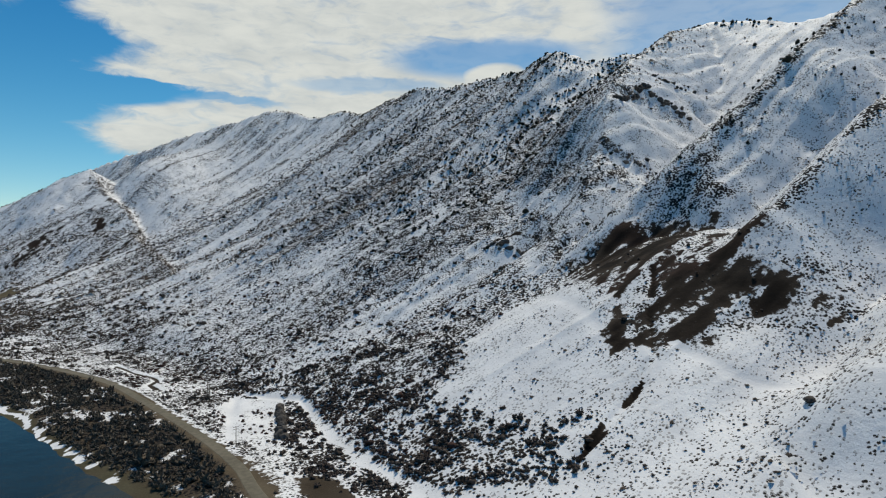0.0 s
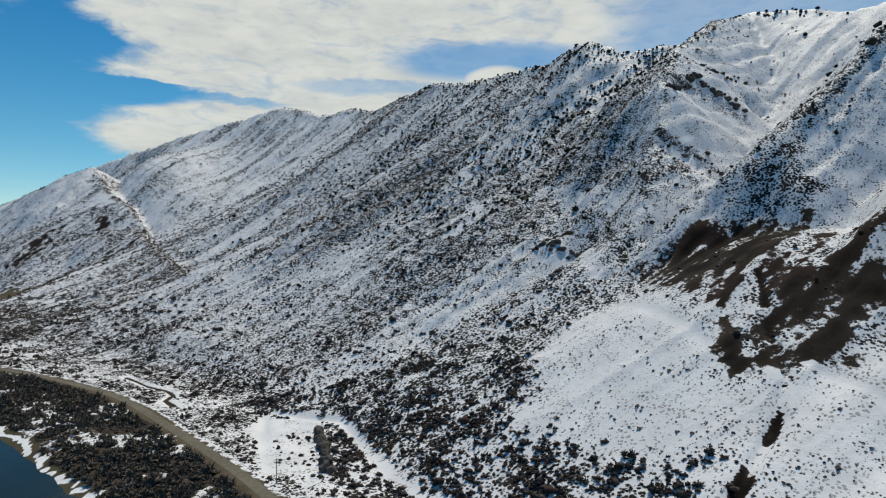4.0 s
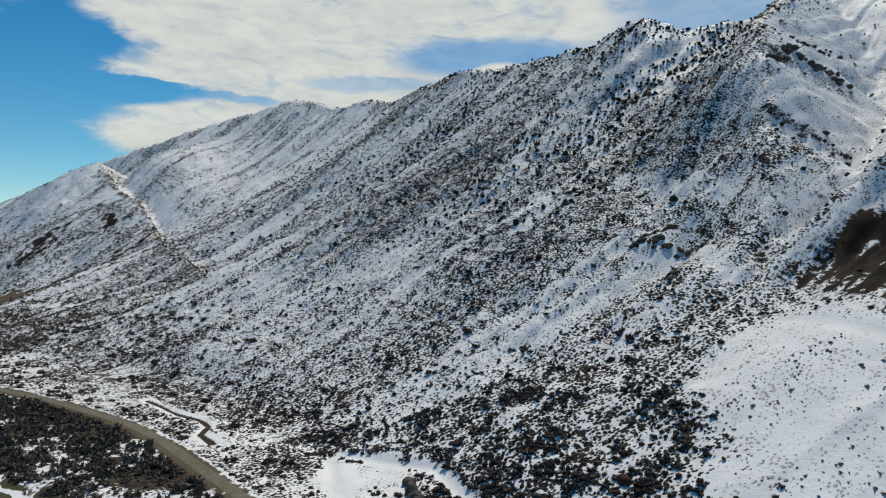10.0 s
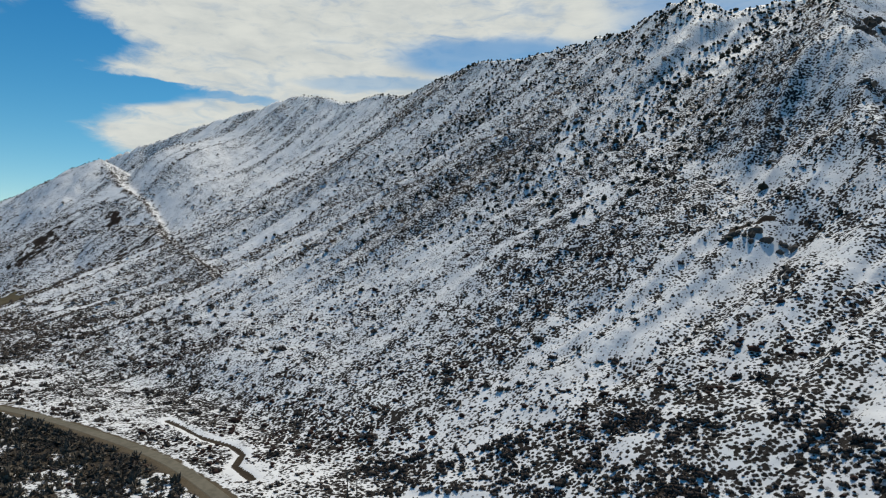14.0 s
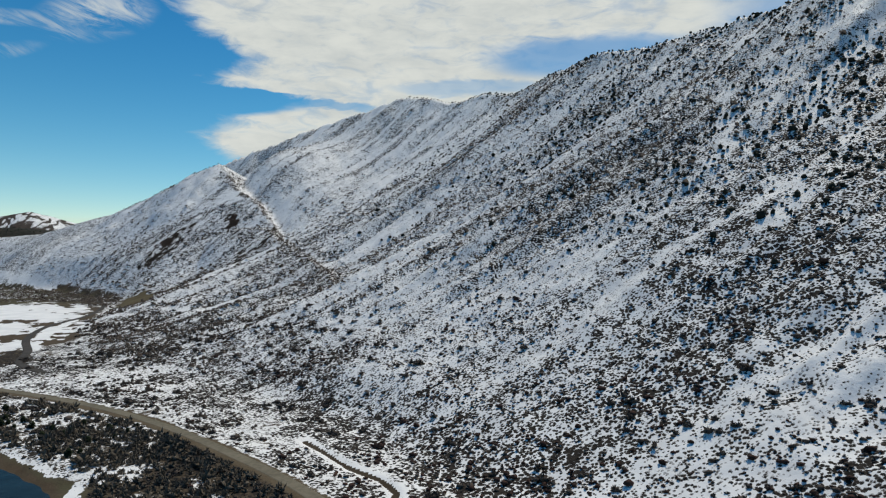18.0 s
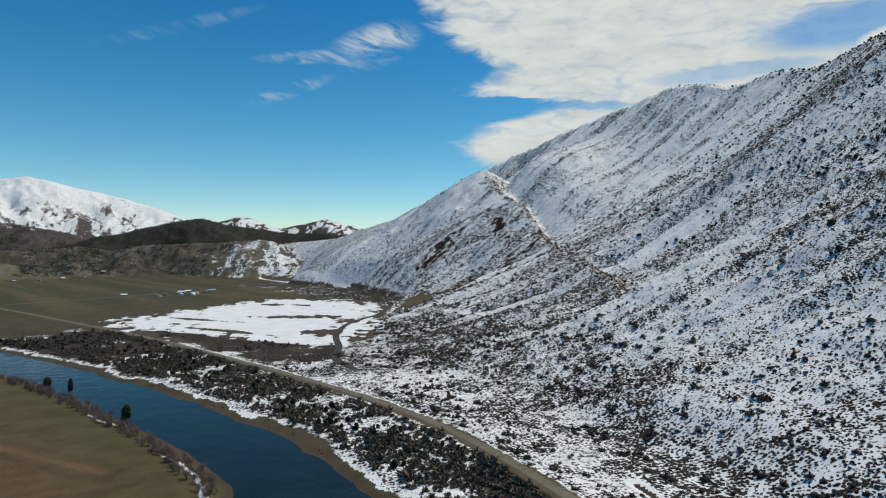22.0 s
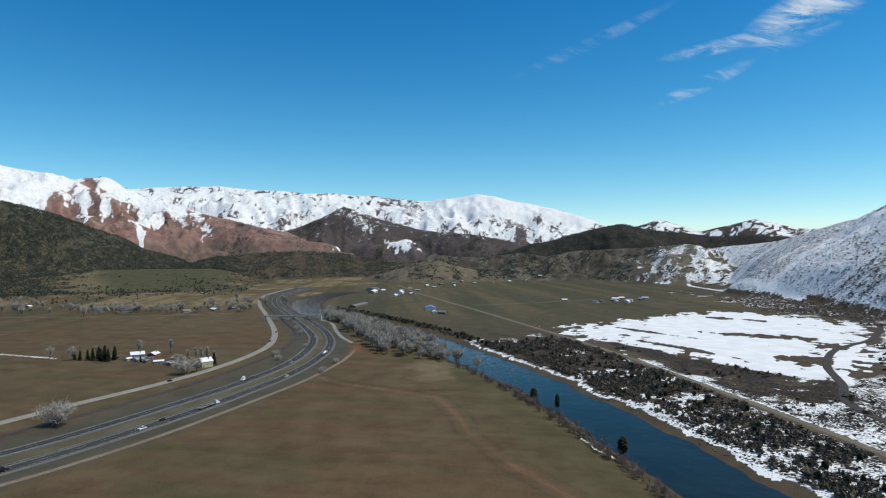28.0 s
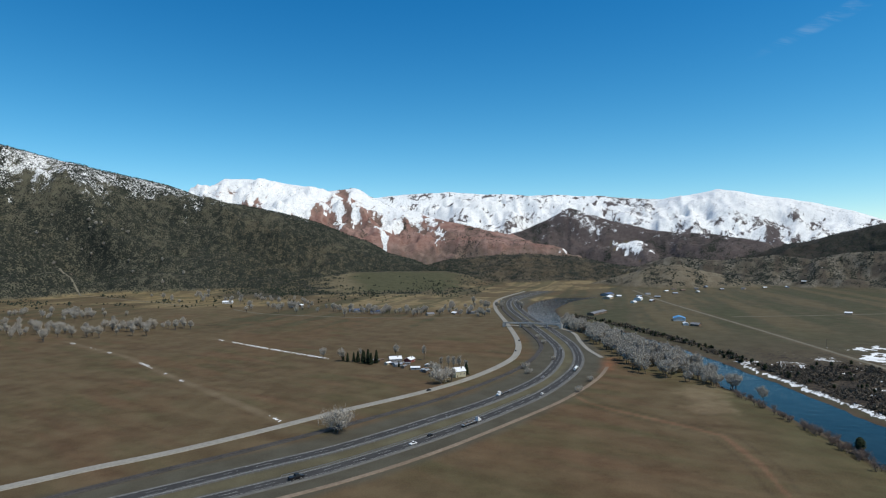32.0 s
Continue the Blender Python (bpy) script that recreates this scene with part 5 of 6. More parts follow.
# junipers on the heights
def high_want(x, y, z, k, c):
    s = fbm(k["across"] / 34.0, k["along"] / 300.0, 3, 340)
    east = open_side(x, y)
    crest = smooth(k["dr"], 26, 4) * 0.7
    return (k["mount"] > 0.9) * np.clip(smooth(k["t"], 0.26, 0.58) * (0.30 + 1.3 * s) * (1 - 0.8 * smooth(-x, 170, 420)) * (1 - 0.9 * east) + crest * (1 - smooth(x, 330, 420)), 0, 1) * smooth(-x, 900, 500)


x, y, z, g = scatter(70000, (-900, 420, 480, 2000), 71, high_want)
r = g.gamma(4.0, 0.32, len(x)) + 0.65
tagged(clump_mesh("juniper_wood", x, y, z - 0.2, r, r * 1.5, JUNIPER_LEAF, 1, 72, 6), "dark junipers scattered over the upper mountain slopes", "trees", kind="stuff")


# the wooded hill across the valley
def wood_want(x, y, z, k, c):
    return (c[:, 2] > 0.15) * np.clip(c[:, 2] * 1.1, 0, 1) * ((k["kinds"]["juniper"] > -20) | (k["fan"] > -20))


HILL_LEAF = material("hill_leaf", plant_look((0.013, 0.019, 0.013), (0.036, 0.043, 0.031)))
x, y, z, g = scatter(34000, (-3300, -1500, -1900, 200), 81, wood_want)
r = g.uniform(1.8, 3.6, len(x))
tagged(clump_mesh("hill_wood", x, y, z - 0.3, r, r * 1.6, HILL_LEAF, 1, 82, 0, 1.0, True), "dark evergreen wood on the far hillside", "trees", kind="stuff")


# trees on the bluffs and the foothills of the far ranges
def foothill_want(x, y, z, k, c):
    kk = k["kinds"]
    rise = np.maximum.reduce([kk["bluff"], kk["low"], kk["knoll"], kk["dark"], kk["tri"], kk["red"], kk["white"]])
    p = patchy(x, y, 110.0, 350)
    return smooth(rise, 6, 20) * np.clip(c[:, 2] * 1.3 - 0.05 + 0.5 * p, 0, 1) * (k["mount"] < 0.1)


x, y, z, g = scatter(34000, (-4300, -2150, -1500, 2300), 91, foothill_want)
r = g.uniform(2.0, 4.6, len(x))
tagged(clump_mesh("foothill_trees", x, y, z - 0.3, r, r * 1.3, HILL_LEAF, 1, 92, 0, 1.0, True), "dark scattered pinyon and juniper on the far foothills", "trees", kind="stuff")


# belts of evergreens between the fields and the wooded hill
def belt_want(x, y, z, k, c):
    bd, away = np.degrees(np.arctan2(-(x + 330), y - 200)), np.hypot(x + 330, y - 200)
    p = fbm((x * 0.5 + y * 0.86) / 160.0, (x * 0.86 - y * 0.5) / 45.0, 3, 360)
    return smooth(bd, 93, 97) * smooth(away, 1560, 1650) * smooth(away, 2300, 2100) * smooth(p, 0.02, 0.22) * 0.8 * (k["kinds"]["juniper"] < 4) * (near_line(x, y, WEST)[0] > 60)


x, y, z, g = scatter(14000, (-2600, -1250, -1700, 250), 95, belt_want)
r = g.gamma(5.0, 0.42, len(x)) + 0.8
tagged(clump_mesh("evergreen_belt", x, y, z - 0.3, r, r * 1.5, HILL_LEAF, 1, 96, 0, 1.0, True), "dark evergreen belts along the far edge of the fields", "trees", kind="stuff")


# ---- trees that stand singly ----
BARK = material("bark", rough_look((0.085, 0.068, 0.055), (0.16, 0.135, 0.115), 2.0))
TWIG = material("bare_twigs", plant_look((0.290, 0.265, 0.225), (0.540, 0.495, 0.425)))
TWIG_RED = material("red_twigs", plant_look((0.12, 0.088, 0.072), (0.27, 0.205, 0.17)))
PINE = material("pine_needles", plant_look((0.012, 0.020, 0.010), (0.040, 0.050, 0.026)))


def tube(bm, a, b, r0, r1, sides=5):
    a, b = Vector(a), Vector(b)
    q = (b - a).to_track_quat("Z", "Y")
    rings = []
    for p, r in ((a, r0), (b, r1)):
        rings.append([bm.verts.new(p + q @ Vector((math.cos(i * 2 * math.pi / sides) * r, math.sin(i * 2 * math.pi / sides) * r, 0))) for i in range(sides)])
    for i in range(sides):
        bm.faces.new((rings[0][i], rings[0][(i + 1) % sides], rings[1][(i + 1) % sides], rings[1][i]))


def bare_tree(label, high, wide, seed, twig=TWIG, stems=2, sprays=900, group="riverside cottonwoods", kind="cottonwood"):
    """A leafless broadleaf: forked trunk and limbs, and a crown of fine sprays of twigs."""
    g = random.Random(seed)
    top = thing(kind, label, "tree", group)
    trunk, crown = bmesh.new(), bmesh.new()
    tips = []
    for s in range(stems):
        lean = Vector((g.uniform(-0.18, 0.18) * stems, g.uniform(-0.18, 0.18) * stems, 1)).normalized()
        fork = lean * high * g.uniform(0.28, 0.38) + Vector((g.uniform(-0.3, 0.3), g.uniform(-0.3, 0.3), 0)) * (stems - 1)
        tube(trunk, (0.25 * s, 0.1 * s, -0.4), fork, high * 0.028, high * 0.018, 6)
        for i in range(6):
            a = i * 1.05 + g.uniform(-0.4, 0.4)
            reach = Vector((math.cos(a) * wide * g.uniform(0.35, 0.8), math.sin(a) * wide * g.uniform(0.35, 0.8), high * g.uniform(0.62, 0.88)))
            if i == 0:
                reach = Vector((g.uniform(-0.1, 0.1) * wide, g.uniform(-0.1, 0.1) * wide, high * 0.92))
            mid = fork.lerp(reach, 0.5) + Vector((0, 0, -0.04 * high))
            tube(trunk, fork, mid, high * 0.014, high * 0.009, 4)
            tube(trunk, mid, reach, high * 0.009, high * 0.003, 4)
            tips += [mid, reach, mid.lerp(reach, 0.5)]
    for i in range(sprays):
        t = g.choice(tips)
        d = Vector((g.gauss(0, 0.8), g.gauss(0, 0.8), g.gauss(1.1, 0.6))).normalized()
        base = t + Vector((g.gauss(0, 1), g.gauss(0, 1), g.gauss(0, 1))) * wide * 0.13
        ln = high * g.uniform(0.13, 0.28)
        side = d.cross(Vector((g.gauss(0, 1), g.gauss(0, 1), g.gauss(0, 1)))).normalized() * high * g.uniform(0.007, 0.015)
        crown.faces.new([crown.verts.new(v) for v in (base - side, base + side, base + d * ln + side * 0.2)])
    part("trunk", trunk, BARK, top)
    part("crown", crown, twig, top)
    return top


def pine_tree(label, high, wide, seed, clear=0.25, group="dark pines", kind="pine"):
    """A conifer: straight trunk and whorls of drooping boughs, each a tuft of needles."""
    g = random.Random(seed)
    top = thing(kind, label, "tree", group)
    trunk, crown = bmesh.new(), bmesh.new()
    tube(trunk, (0, 0, -0.4), (0, 0, high * 0.97), high * 0.022, high * 0.004, 6)
    for i in range(190):
        u = g.random() ** 0.8
        zz = high * (clear + (1 - clear) * u)
        r = wide * (math.sqrt(math.sin(math.pi * (0.14 + 0.84 * u))) if kind != "pine" else (1 - u) ** 0.75) * g.uniform(0.55, 1.0) + 0.15
        a = g.uniform(0, 6.283)
        out = Vector((math.cos(a), math.sin(a), g.uniform(-0.35, 0.15)))
        tip = Vector((0, 0, zz)) + out * r
        side = Vector((-math.sin(a), math.cos(a), 0)) * (0.22 * wide + 0.12 * r)
        inner = Vector((0, 0, zz + 0.05 * high)) + out * r * 0.15
        low = Vector((0, 0, zz - 0.035 * high)) + out * r * 0.7
        v = [crown.verts.new(p) for p in (inner, inner.lerp(tip, 0.6) + side, tip, inner.lerp(tip, 0.6) - side, low)]
        crown.faces.new((v[0], v[1], v[2]))
        crown.faces.new((v[0], v[2], v[3]))
        crown.faces.new((v[1], v[4], v[3]))
    part("trunk", trunk, BARK, top)
    part("crown", crown, PINE, top)
    return top


def plant(tree, x, y, scale=1.0, turn=0.0, copy=True):
    m = pose(x, y, ground_z(x, y), 0, 0, turn) @ Matrix.Scale(scale, 4)
    if not copy:
        tree.matrix_basis = m
        return tree
    keep = tree.scale.copy()
    tree.scale = (scale, scale, scale)
    ob = copy_thing(tree, pose(x, y, ground_z(x, y), 0, 0, turn))
    tree.scale = keep
    return ob


g = random.Random(11)
grey = [bare_tree("tall grey leafless cottonwood by the river", 13.0, 5.0, 100 + i, TWIG, 1 + i % 2) for i in range(4)]
for t, (x, y) in zip(grey, ((-850, 388), (-905, 362), (-985, 340), (-1060, 322))):
    plant(t, x, y, 1.0, 0, False)
# the stand on the inner bank of the bend
stand = np.array(((-1430, 286), (-1249, 338), (-1078, 368), (-890, 386), (-880, 366), (-946, 312), (-1051, 305), (-1321, 270), (-1430, 286)))
xs, ys = np.random.default_rng(12).uniform(0, 1, (2, 1500))
xs, ys = -1430 + 560 * xs, 266 + 122 * ys
backwood = []
for x, y in zip(*(v[inside(xs, ys, stand)][:320] for v in (xs, ys))):
    if x < -1130:
        backwood.append((g.choice(grey), float(x), float(y), g.uniform(0.65, 1.35), g.uniform(0, 360)))
        continue
    plant(g.choice(grey), float(x), float(y), g.uniform(0.65, 1.35) * (1.0 if x < -960 else 0.85), g.uniform(0, 360))
red = [bare_tree("low reddish leafless willow on the bank", 5.0, 3.2, 140 + i, TWIG_RED, 3, 300, "bank willows", "willow") for i in range(3)]
for t, (x, y) in zip(red, ((-620, 391), (-655, 392), (-690, 391))):
    plant(t, x, y, 1.0, 0, False)
for i in range(240):
    u = g.random()
    x = -400 - 470 * u
    plant(g.choice(red), x, float(np.interp(-x, (420, 475, 530, 620, 760, 860), (345, 369, 380, 387, 388, 376))) + g.uniform(-7, 3), g.uniform(0.4, 1.15), g.uniform(0, 360))
willow = [bare_tree("wide spreading grey willow in the highway verge", 7.6, 7.6, 160 + i, TWIG, 4, 2200, "spreading willows", "willow") for i in range(2)]
plant(willow[0], -732, 78, 1.7, 0, False)
plant(willow[1], -884, 128, 1.5, 40, False)
for x, y, k in ((-960, 205, 0.7), (-935, 207, 0.6), (-860, 246, 0.6), (-905, 262, 0.55), (-1010, 236, 0.5), (-1130, 232, 0.6), (-1180, 226, 0.6)):
    plant(g.choice(willow), x, y, k, g.uniform(0, 360))
# groves round the far farms, too many and too far to tell apart
def grove(name, label, places):
    co, fc, which, at = [], [], [], 0
    for src, x, y, scale, turn in places:
        m = np.array(pose(x, y, ground_z(x, y), 0, 0, turn) @ Matrix.Scale(scale, 4))
        for ch in src.children:
            slot = 0 if ch.name.startswith("trunk") else 1
            v = np.empty(len(ch.data.vertices) * 3)
            ch.data.vertices.foreach_get("co", v)
            v = v.reshape(-1, 3) @ m[:3, :3].T + m[:3, 3]
            co.append(v)
            fc += [[i + at for i in p.vertices] for p in ch.data.polygons]
            which += [slot] * len(ch.data.polygons)
            at += len(v)
    me = bpy.data.meshes.new(name)
    me.from_pydata(np.concatenate(co).tolist(), [], fc)
    for mat in (BARK, TWIG):
        me.materials.append(mat)
    me.polygons.foreach_set("material_index", which)
    tagged(new(name, me), label, "trees", kind="stuff")


spots = []
for cx, cy, n, sx, sy in ((-1190, -560, 30, 40, 60), (-1180, -450, 28, 35, 50), (-1250, -395, 20, 20, 30), (-1420, -700, 16, 50, 60), (-1390, -600, 20, 40, 50), (-1500, 10, 26, 25, 60), (-1520, -80, 18, 30, 40), (-1560, -230, 14, 30, 60), (-1880, -640, 16, 60, 90), (-1780, -430, 16, 50, 90), (-1640, -300, 14, 40, 50), (-1640, 110, 18, 40, 60), (-1480, 130, 10, 25, 20), (-2300, -1200, 20, 90, 120)):
    spots += [(g.choice(grey), g.gauss(cx, sx), g.gauss(cy, sy), g.uniform(0.7, 1.3), g.uniform(0, 360)) for i in range(int(n * 1.1))]
grove("cottonwood_wood", "pale grey leafless wood on the inner bend of the river", backwood)
grove("cottonwood_grove", "grey leafless groves round the valley farms", spots)
for x, y, k in ((-989, 8, 1.0), (-1030, 60, 0.9), (-915, 120, 0.9), (-905, 130, 0.8), (-893, 137, 0.9), (-925, 118, 0.8), (-940, 112, 0.7), (-1004, -18, 0.9)):
    plant(g.choice(grey), x, y, k, g.uniform(0, 360))
poplar = bare_tree("tall slender leafless poplar by the farm", 15.0, 1.9, 171, TWIG, 1, 420, "farm poplars", "poplar")
plant(poplar, -1003, 96, 1.0, 0, False)
for x, y, k in ((-950, 128, 0.85), (-945, 134, 0.9), (-939, 140, 1.0), (-934, 147, 0.8), (-1008, 24, 0.7), (-957, 120, 0.7)):
    plant(poplar, x, y, k, g.uniform(0, 360))
pines = [pine_tree("dark pointed spruce beside the farmhouse", 10.0, 3.3, 200 + i, 0.05, "farm spruces") for i in range(2)]
plant(pines[0], -976, 40, 1.5, 0, False)
plant(pines[1], -980, 48, 1.35, 0, False)
for x, y, k in ((-985, 22, 1.0), (-984, 27, 1.15), (-986, 15, 0.95), (-978, 34, 1.35), (-972, 44, 1.2), (-926, 148, 1.15), (-960, 76, 0.6), (-1000, 30, 0.9), (-990, 9, 0.8)):
    plant(g.choice(pines), x, y, k, g.uniform(0, 360))
old = [pine_tree("lone dark ponderosa pine on the river bank", 11.0, 3.6, 220, 0.25, "bank pines", "ponderosa"), pine_tree("tall thin ragged pine on the river bank", 14.0, 2.3, 221, 0.40, "bank pines", "ponderosa"), pine_tree("bushy dark pine on the river bank", 10.5, 3.6, 222, 0.3, "bank pines", "ponderosa")]
for t, (x, y) in zip(old, ((-600, 391), (-684, 392), (-722, 391))):
    plant(t, x, y, 1.0, 0, False)
juniper = [pine_tree("round dark juniper beside the gravel road", 3.6, 1.9, 240 + i, 0.02, "roadside junipers", "juniper") for i in range(3)]
for t, (x, y) in zip(juniper, ((-700, 510), (-760, 520), (-640, 500))):
    plant(t, x, y, 1.0, 0, False)
for i in range(120):
    x = g.uniform(-1010, -420)
    y = float(np.interp(-x, (420, 620, 820, 1010), (455, 486, 500, 500))) + g.gauss(0, 22)
    spot_at = land(np.array([x]), np.array([y]))[1]
    if spot_at["road"][0] > 8 and spot_at["river"][0] > 20:
        plant(g.choice(juniper), x, y, g.uniform(0.6, 1.15), g.uniform(0, 360))
for cx, cy, n, sx, sy in ((-1640, -520, 14, 20, 60), (-1700, -300, 16, 60, 90), (-1560, -30, 14, 30, 80), (-1900, -250, 24, 90, 120), (-2100, -500, 24, 120, 180)):
    for i in range(n):
        x, y = g.gauss(cx, sx), g.gauss(cy, sy)
        if land(np.array([x]), np.array([y]))[1]["river"][0] > 18:
            plant(g.choice(juniper), x, y, g.uniform(0.7, 1.4), g.uniform(0, 360))

for i in range(110):
    x = g.uniform(-1500, -930)
    y = float(np.interp(-x, (930, 1136, 1330, 1480, 1520), (424, 392, 340, 278, 272))) + g.uniform(17, 34)
    plant(g.choice(juniper), x, y, g.uniform(0.6, 1.3), g.uniform(0, 360))

# ---- roads, railway, bridge ----
PAINT = material("road_paint", rough_look((0.34, 0.34, 0.32), (0.55, 0.55, 0.53), 1.0, 0.6))
RUST = material("rail_steel", rough_look((0.10, 0.065, 0.045), (0.17, 0.12, 0.09), 1.5, 0.55, 0.2, 0.6))
CONCRETE = material("concrete", rough_look((0.30, 0.29, 0.27), (0.42, 0.41, 0.385), 0.7, 0.85))
STEEL = material("galvanised_steel", rough_look((0.32, 0.33, 0.34), (0.45, 0.46, 0.47), 1.0, 0.5, 0.1, 0.7))
WOOD = material("weathered_wood", rough_look((0.10, 0.082, 0.065), (0.19, 0.16, 0.13), 1.5))


def dense_line(line, step):
    pts = [Vector((p[0], p[1])) for p in line]
    out = []
    for i in range(len(pts) - 1):
        p0, p1, p2, p3 = pts[max(i - 1, 0)], pts[i], pts[i + 1], pts[min(i + 2, len(pts) - 1)]
        cnt = max(2, int((p2 - p1).length / step))
        for q in range(cnt):
            u = q / cnt
            out.append(0.5 * ((2 * p1) + (p2 - p0) * u + (2 * p0 - 5 * p1 + 4 * p2 - p3) * u * u + (3 * p1 - p0 - 3 * p2 + p3) * u**3))
    return out


def stripes(name, line, offset, width, lift, mat, parent, label, on=1, off=0):
    pts = dense_line(line, 9.0)
    lev = ribbon_level(pts, 13.0 if name == "lane_line" else 5.0)
    bm = bmesh.new()
    for i in range(1, len(pts) - 2):
        if off and i % (on + off) >= on:
            continue
        quad = []
        for p, d, zz in ((pts[i], pts[i + 1] - pts[i - 1], lev[i] + lift), (pts[i + 1], pts[i + 2] - pts[i], lev[i + 1] + lift)):
            d = d.normalized()
            s = Vector((d.y, -d.x))
            quad.append([(*(p + s * (offset - width / 2)), zz), (*(p + s * (offset + width / 2)), zz)])
        bm.faces.new([bm.verts.new(v) for v in (quad[0][0], quad[0][1], quad[1][1], quad[1][0])])
    return part(name, bm, mat, parent, label)


west_ob, east_ob = bpy.data.objects["highway_west"], bpy.data.objects["highway_east"]
for line, ob in ((WEST, west_ob), (EAST, east_ob)):
    for off, on, gap in ((-3.7, 1, 0), (3.7, 1, 0), (0.0, 1, 1)):
        stripes("lane_line", line, off, 0.16, 0.66, PAINT, ob, "worn white road line", on, gap)
rails = bpy.data.objects["railway_bed"]
for off in (-0.72, 0.72):
    stripes("rail", RAIL, off, 0.16, 0.80, RUST, rails, "rusty steel rail")
ribbon("canyon_railway", RAILWAY, 6.0, 0.35, BALLAST, "dark curved branch line across the snowy flat", "railway", skirt=1.6, drop=0.8)
ribbon("lane", ((-1474, 579), (-1497, 697), (-1540, 877)), 4.5, 0.25, DIRTROAD, "pale dirt lane across brown pasture", "lane")
ribbon("farm_lane", ((-1330, 186), (-1295, 262), (-1233, 280), (-1162, 280), (-1090, 282), (-1030, 290)), 5.0, 0.3, CHIPSEAL, "pale lane from the overpass to the river field", "lane")
ribbon("field_lane", ((-1587, -400), (-1500, -300), (-1455, -174), (-1430, -40), (-1440, 120)), 4.5, 0.25, DIRTROAD, "dirt lane along the edge of a brown field", "lane")
ribbon("valley_lane", ((-2101, -1226), (-1900, -900), (-1760, -680), (-1640, -520)), 5.0, 0.25, DIRTROAD, "pale dirt lane between dry meadows", "lane")


def box(bm, cx, cy, cz, sx, sy, sz, m=None):
    r = bmesh.ops.create_cube(bm, size=1.0, matrix=(m or Matrix()) @ Matrix.Translation((cx, cy, cz)) @ Matrix.Diagonal((sx, sy, sz, 1)))
    return r["verts"]


def box_part(name, dims, mat, parent, label="", bevel=0.0):
    bm = bmesh.new()
    box(bm, *dims)
    if bevel:
        bmesh.ops.bevel(bm, geom=list(bm.edges), offset=bevel, segments=1, affect="EDGES")
    return part(name, bm, mat, parent, label)


def overpass():
    ob = thing("overpass", "slim concrete overpass carrying a lane across the highway", "bridge")
    a, b = Vector((-1312, 178, 0)), Vector((-1292, 268, 0))
    ln = (b - a).length
    ob.matrix_basis = Matrix.Translation(a) @ Matrix.Rotation(math.atan2(b.y - a.y, b.x - a.x), 4, "Z")
    box_part("deck", (ln / 2, 0, 6.0, ln, 8.0, 0.9), CONCRETE, ob, "", 0.08)
    for s in (-3.8, 3.8):
        box_part("parapet", (ln / 2, s, 6.85, ln, 0.3, 0.8), CONCRETE, ob)
    for u in (0.3, 0.52, 0.75):
        p = box_part("pier", (ln * u, 0, 2.8, 1.0, 5.5, 5.5), CONCRETE, ob, "", 0.15)
    for u in (0.02, 0.98):
        box_part("abutment", (ln * u, 0, 2.6, 4.0, 8.6, 6.0), CONCRETE, ob, "", 0.2)


overpass()


def guard_rail(line, offset, start, count, label):
    pts = dense_line(line, 4.0)[start:start + count]
    ob = thing("guard_rail", label, "guard rail", "highway guard rails")
    post_me = None
    bm = bmesh.new()
    for i in range(len(pts) - 1):
        d = (pts[i + 1] - pts[i]).normalized()
        s = Vector((d.y, -d.x)) * offset
        p, q = pts[i] + s, pts[i + 1] + s
        z0 = ground_z(p.x, p.y) + 0.5
        for h0, h1 in ((0.42, 0.58), (0.58, 0.74)):
            k = s.normalized() * (0.05 if h0 < 0.5 else -0.05)
            bm.faces.new([bm.verts.new(v) for v in ((p.x, p.y, z0 + h0), (q.x, q.y, z0 + h0), (q.x + k.x, q.y + k.y, z0 + h1), (p.x + k.x, p.y + k.y, z0 + h1))])
        if post_me is None:
            pb = bmesh.new()
            box(pb, 0, 0, 0.1, 0.15, 0.15, 1.2)
            post = part("post", pb, STEEL, ob)
            post_me = post.data
        else:
            post = new("post", post_me)
            post.parent = ob
        post.location = (p.x, p.y, z0)
    part("rail", bm, STEEL, ob)
    return ob


guard_rail(WEST, 6.3, 6, 70, "long galvanised steel guard rail along the highway")
guard_rail(EAST, -6.3, 40, 60, "galvanised steel guard rail in the highway median")


# ---- buildings ----
GLASS = material("dark_glass", rough_look((0.02, 0.025, 0.03), (0.04, 0.045, 0.05), 1.0, 0.1, 0.0))
WALLS = {n: material("wall_" + n, rough_look(a, b, 0.8)) for n, a, b in (("white", (0.58, 0.57, 0.54), (0.70, 0.69, 0.66)), ("tan", (0.33, 0.27, 0.19), (0.42, 0.35, 0.26)), ("grey", (0.24, 0.235, 0.23), (0.33, 0.325, 0.32)), ("red", (0.22, 0.06, 0.05), (0.30, 0.09, 0.07)), ("yellow", (0.44, 0.40, 0.27), (0.54, 0.50, 0.36)), ("brown", (0.14, 0.10, 0.075), (0.20, 0.15, 0.11)))}
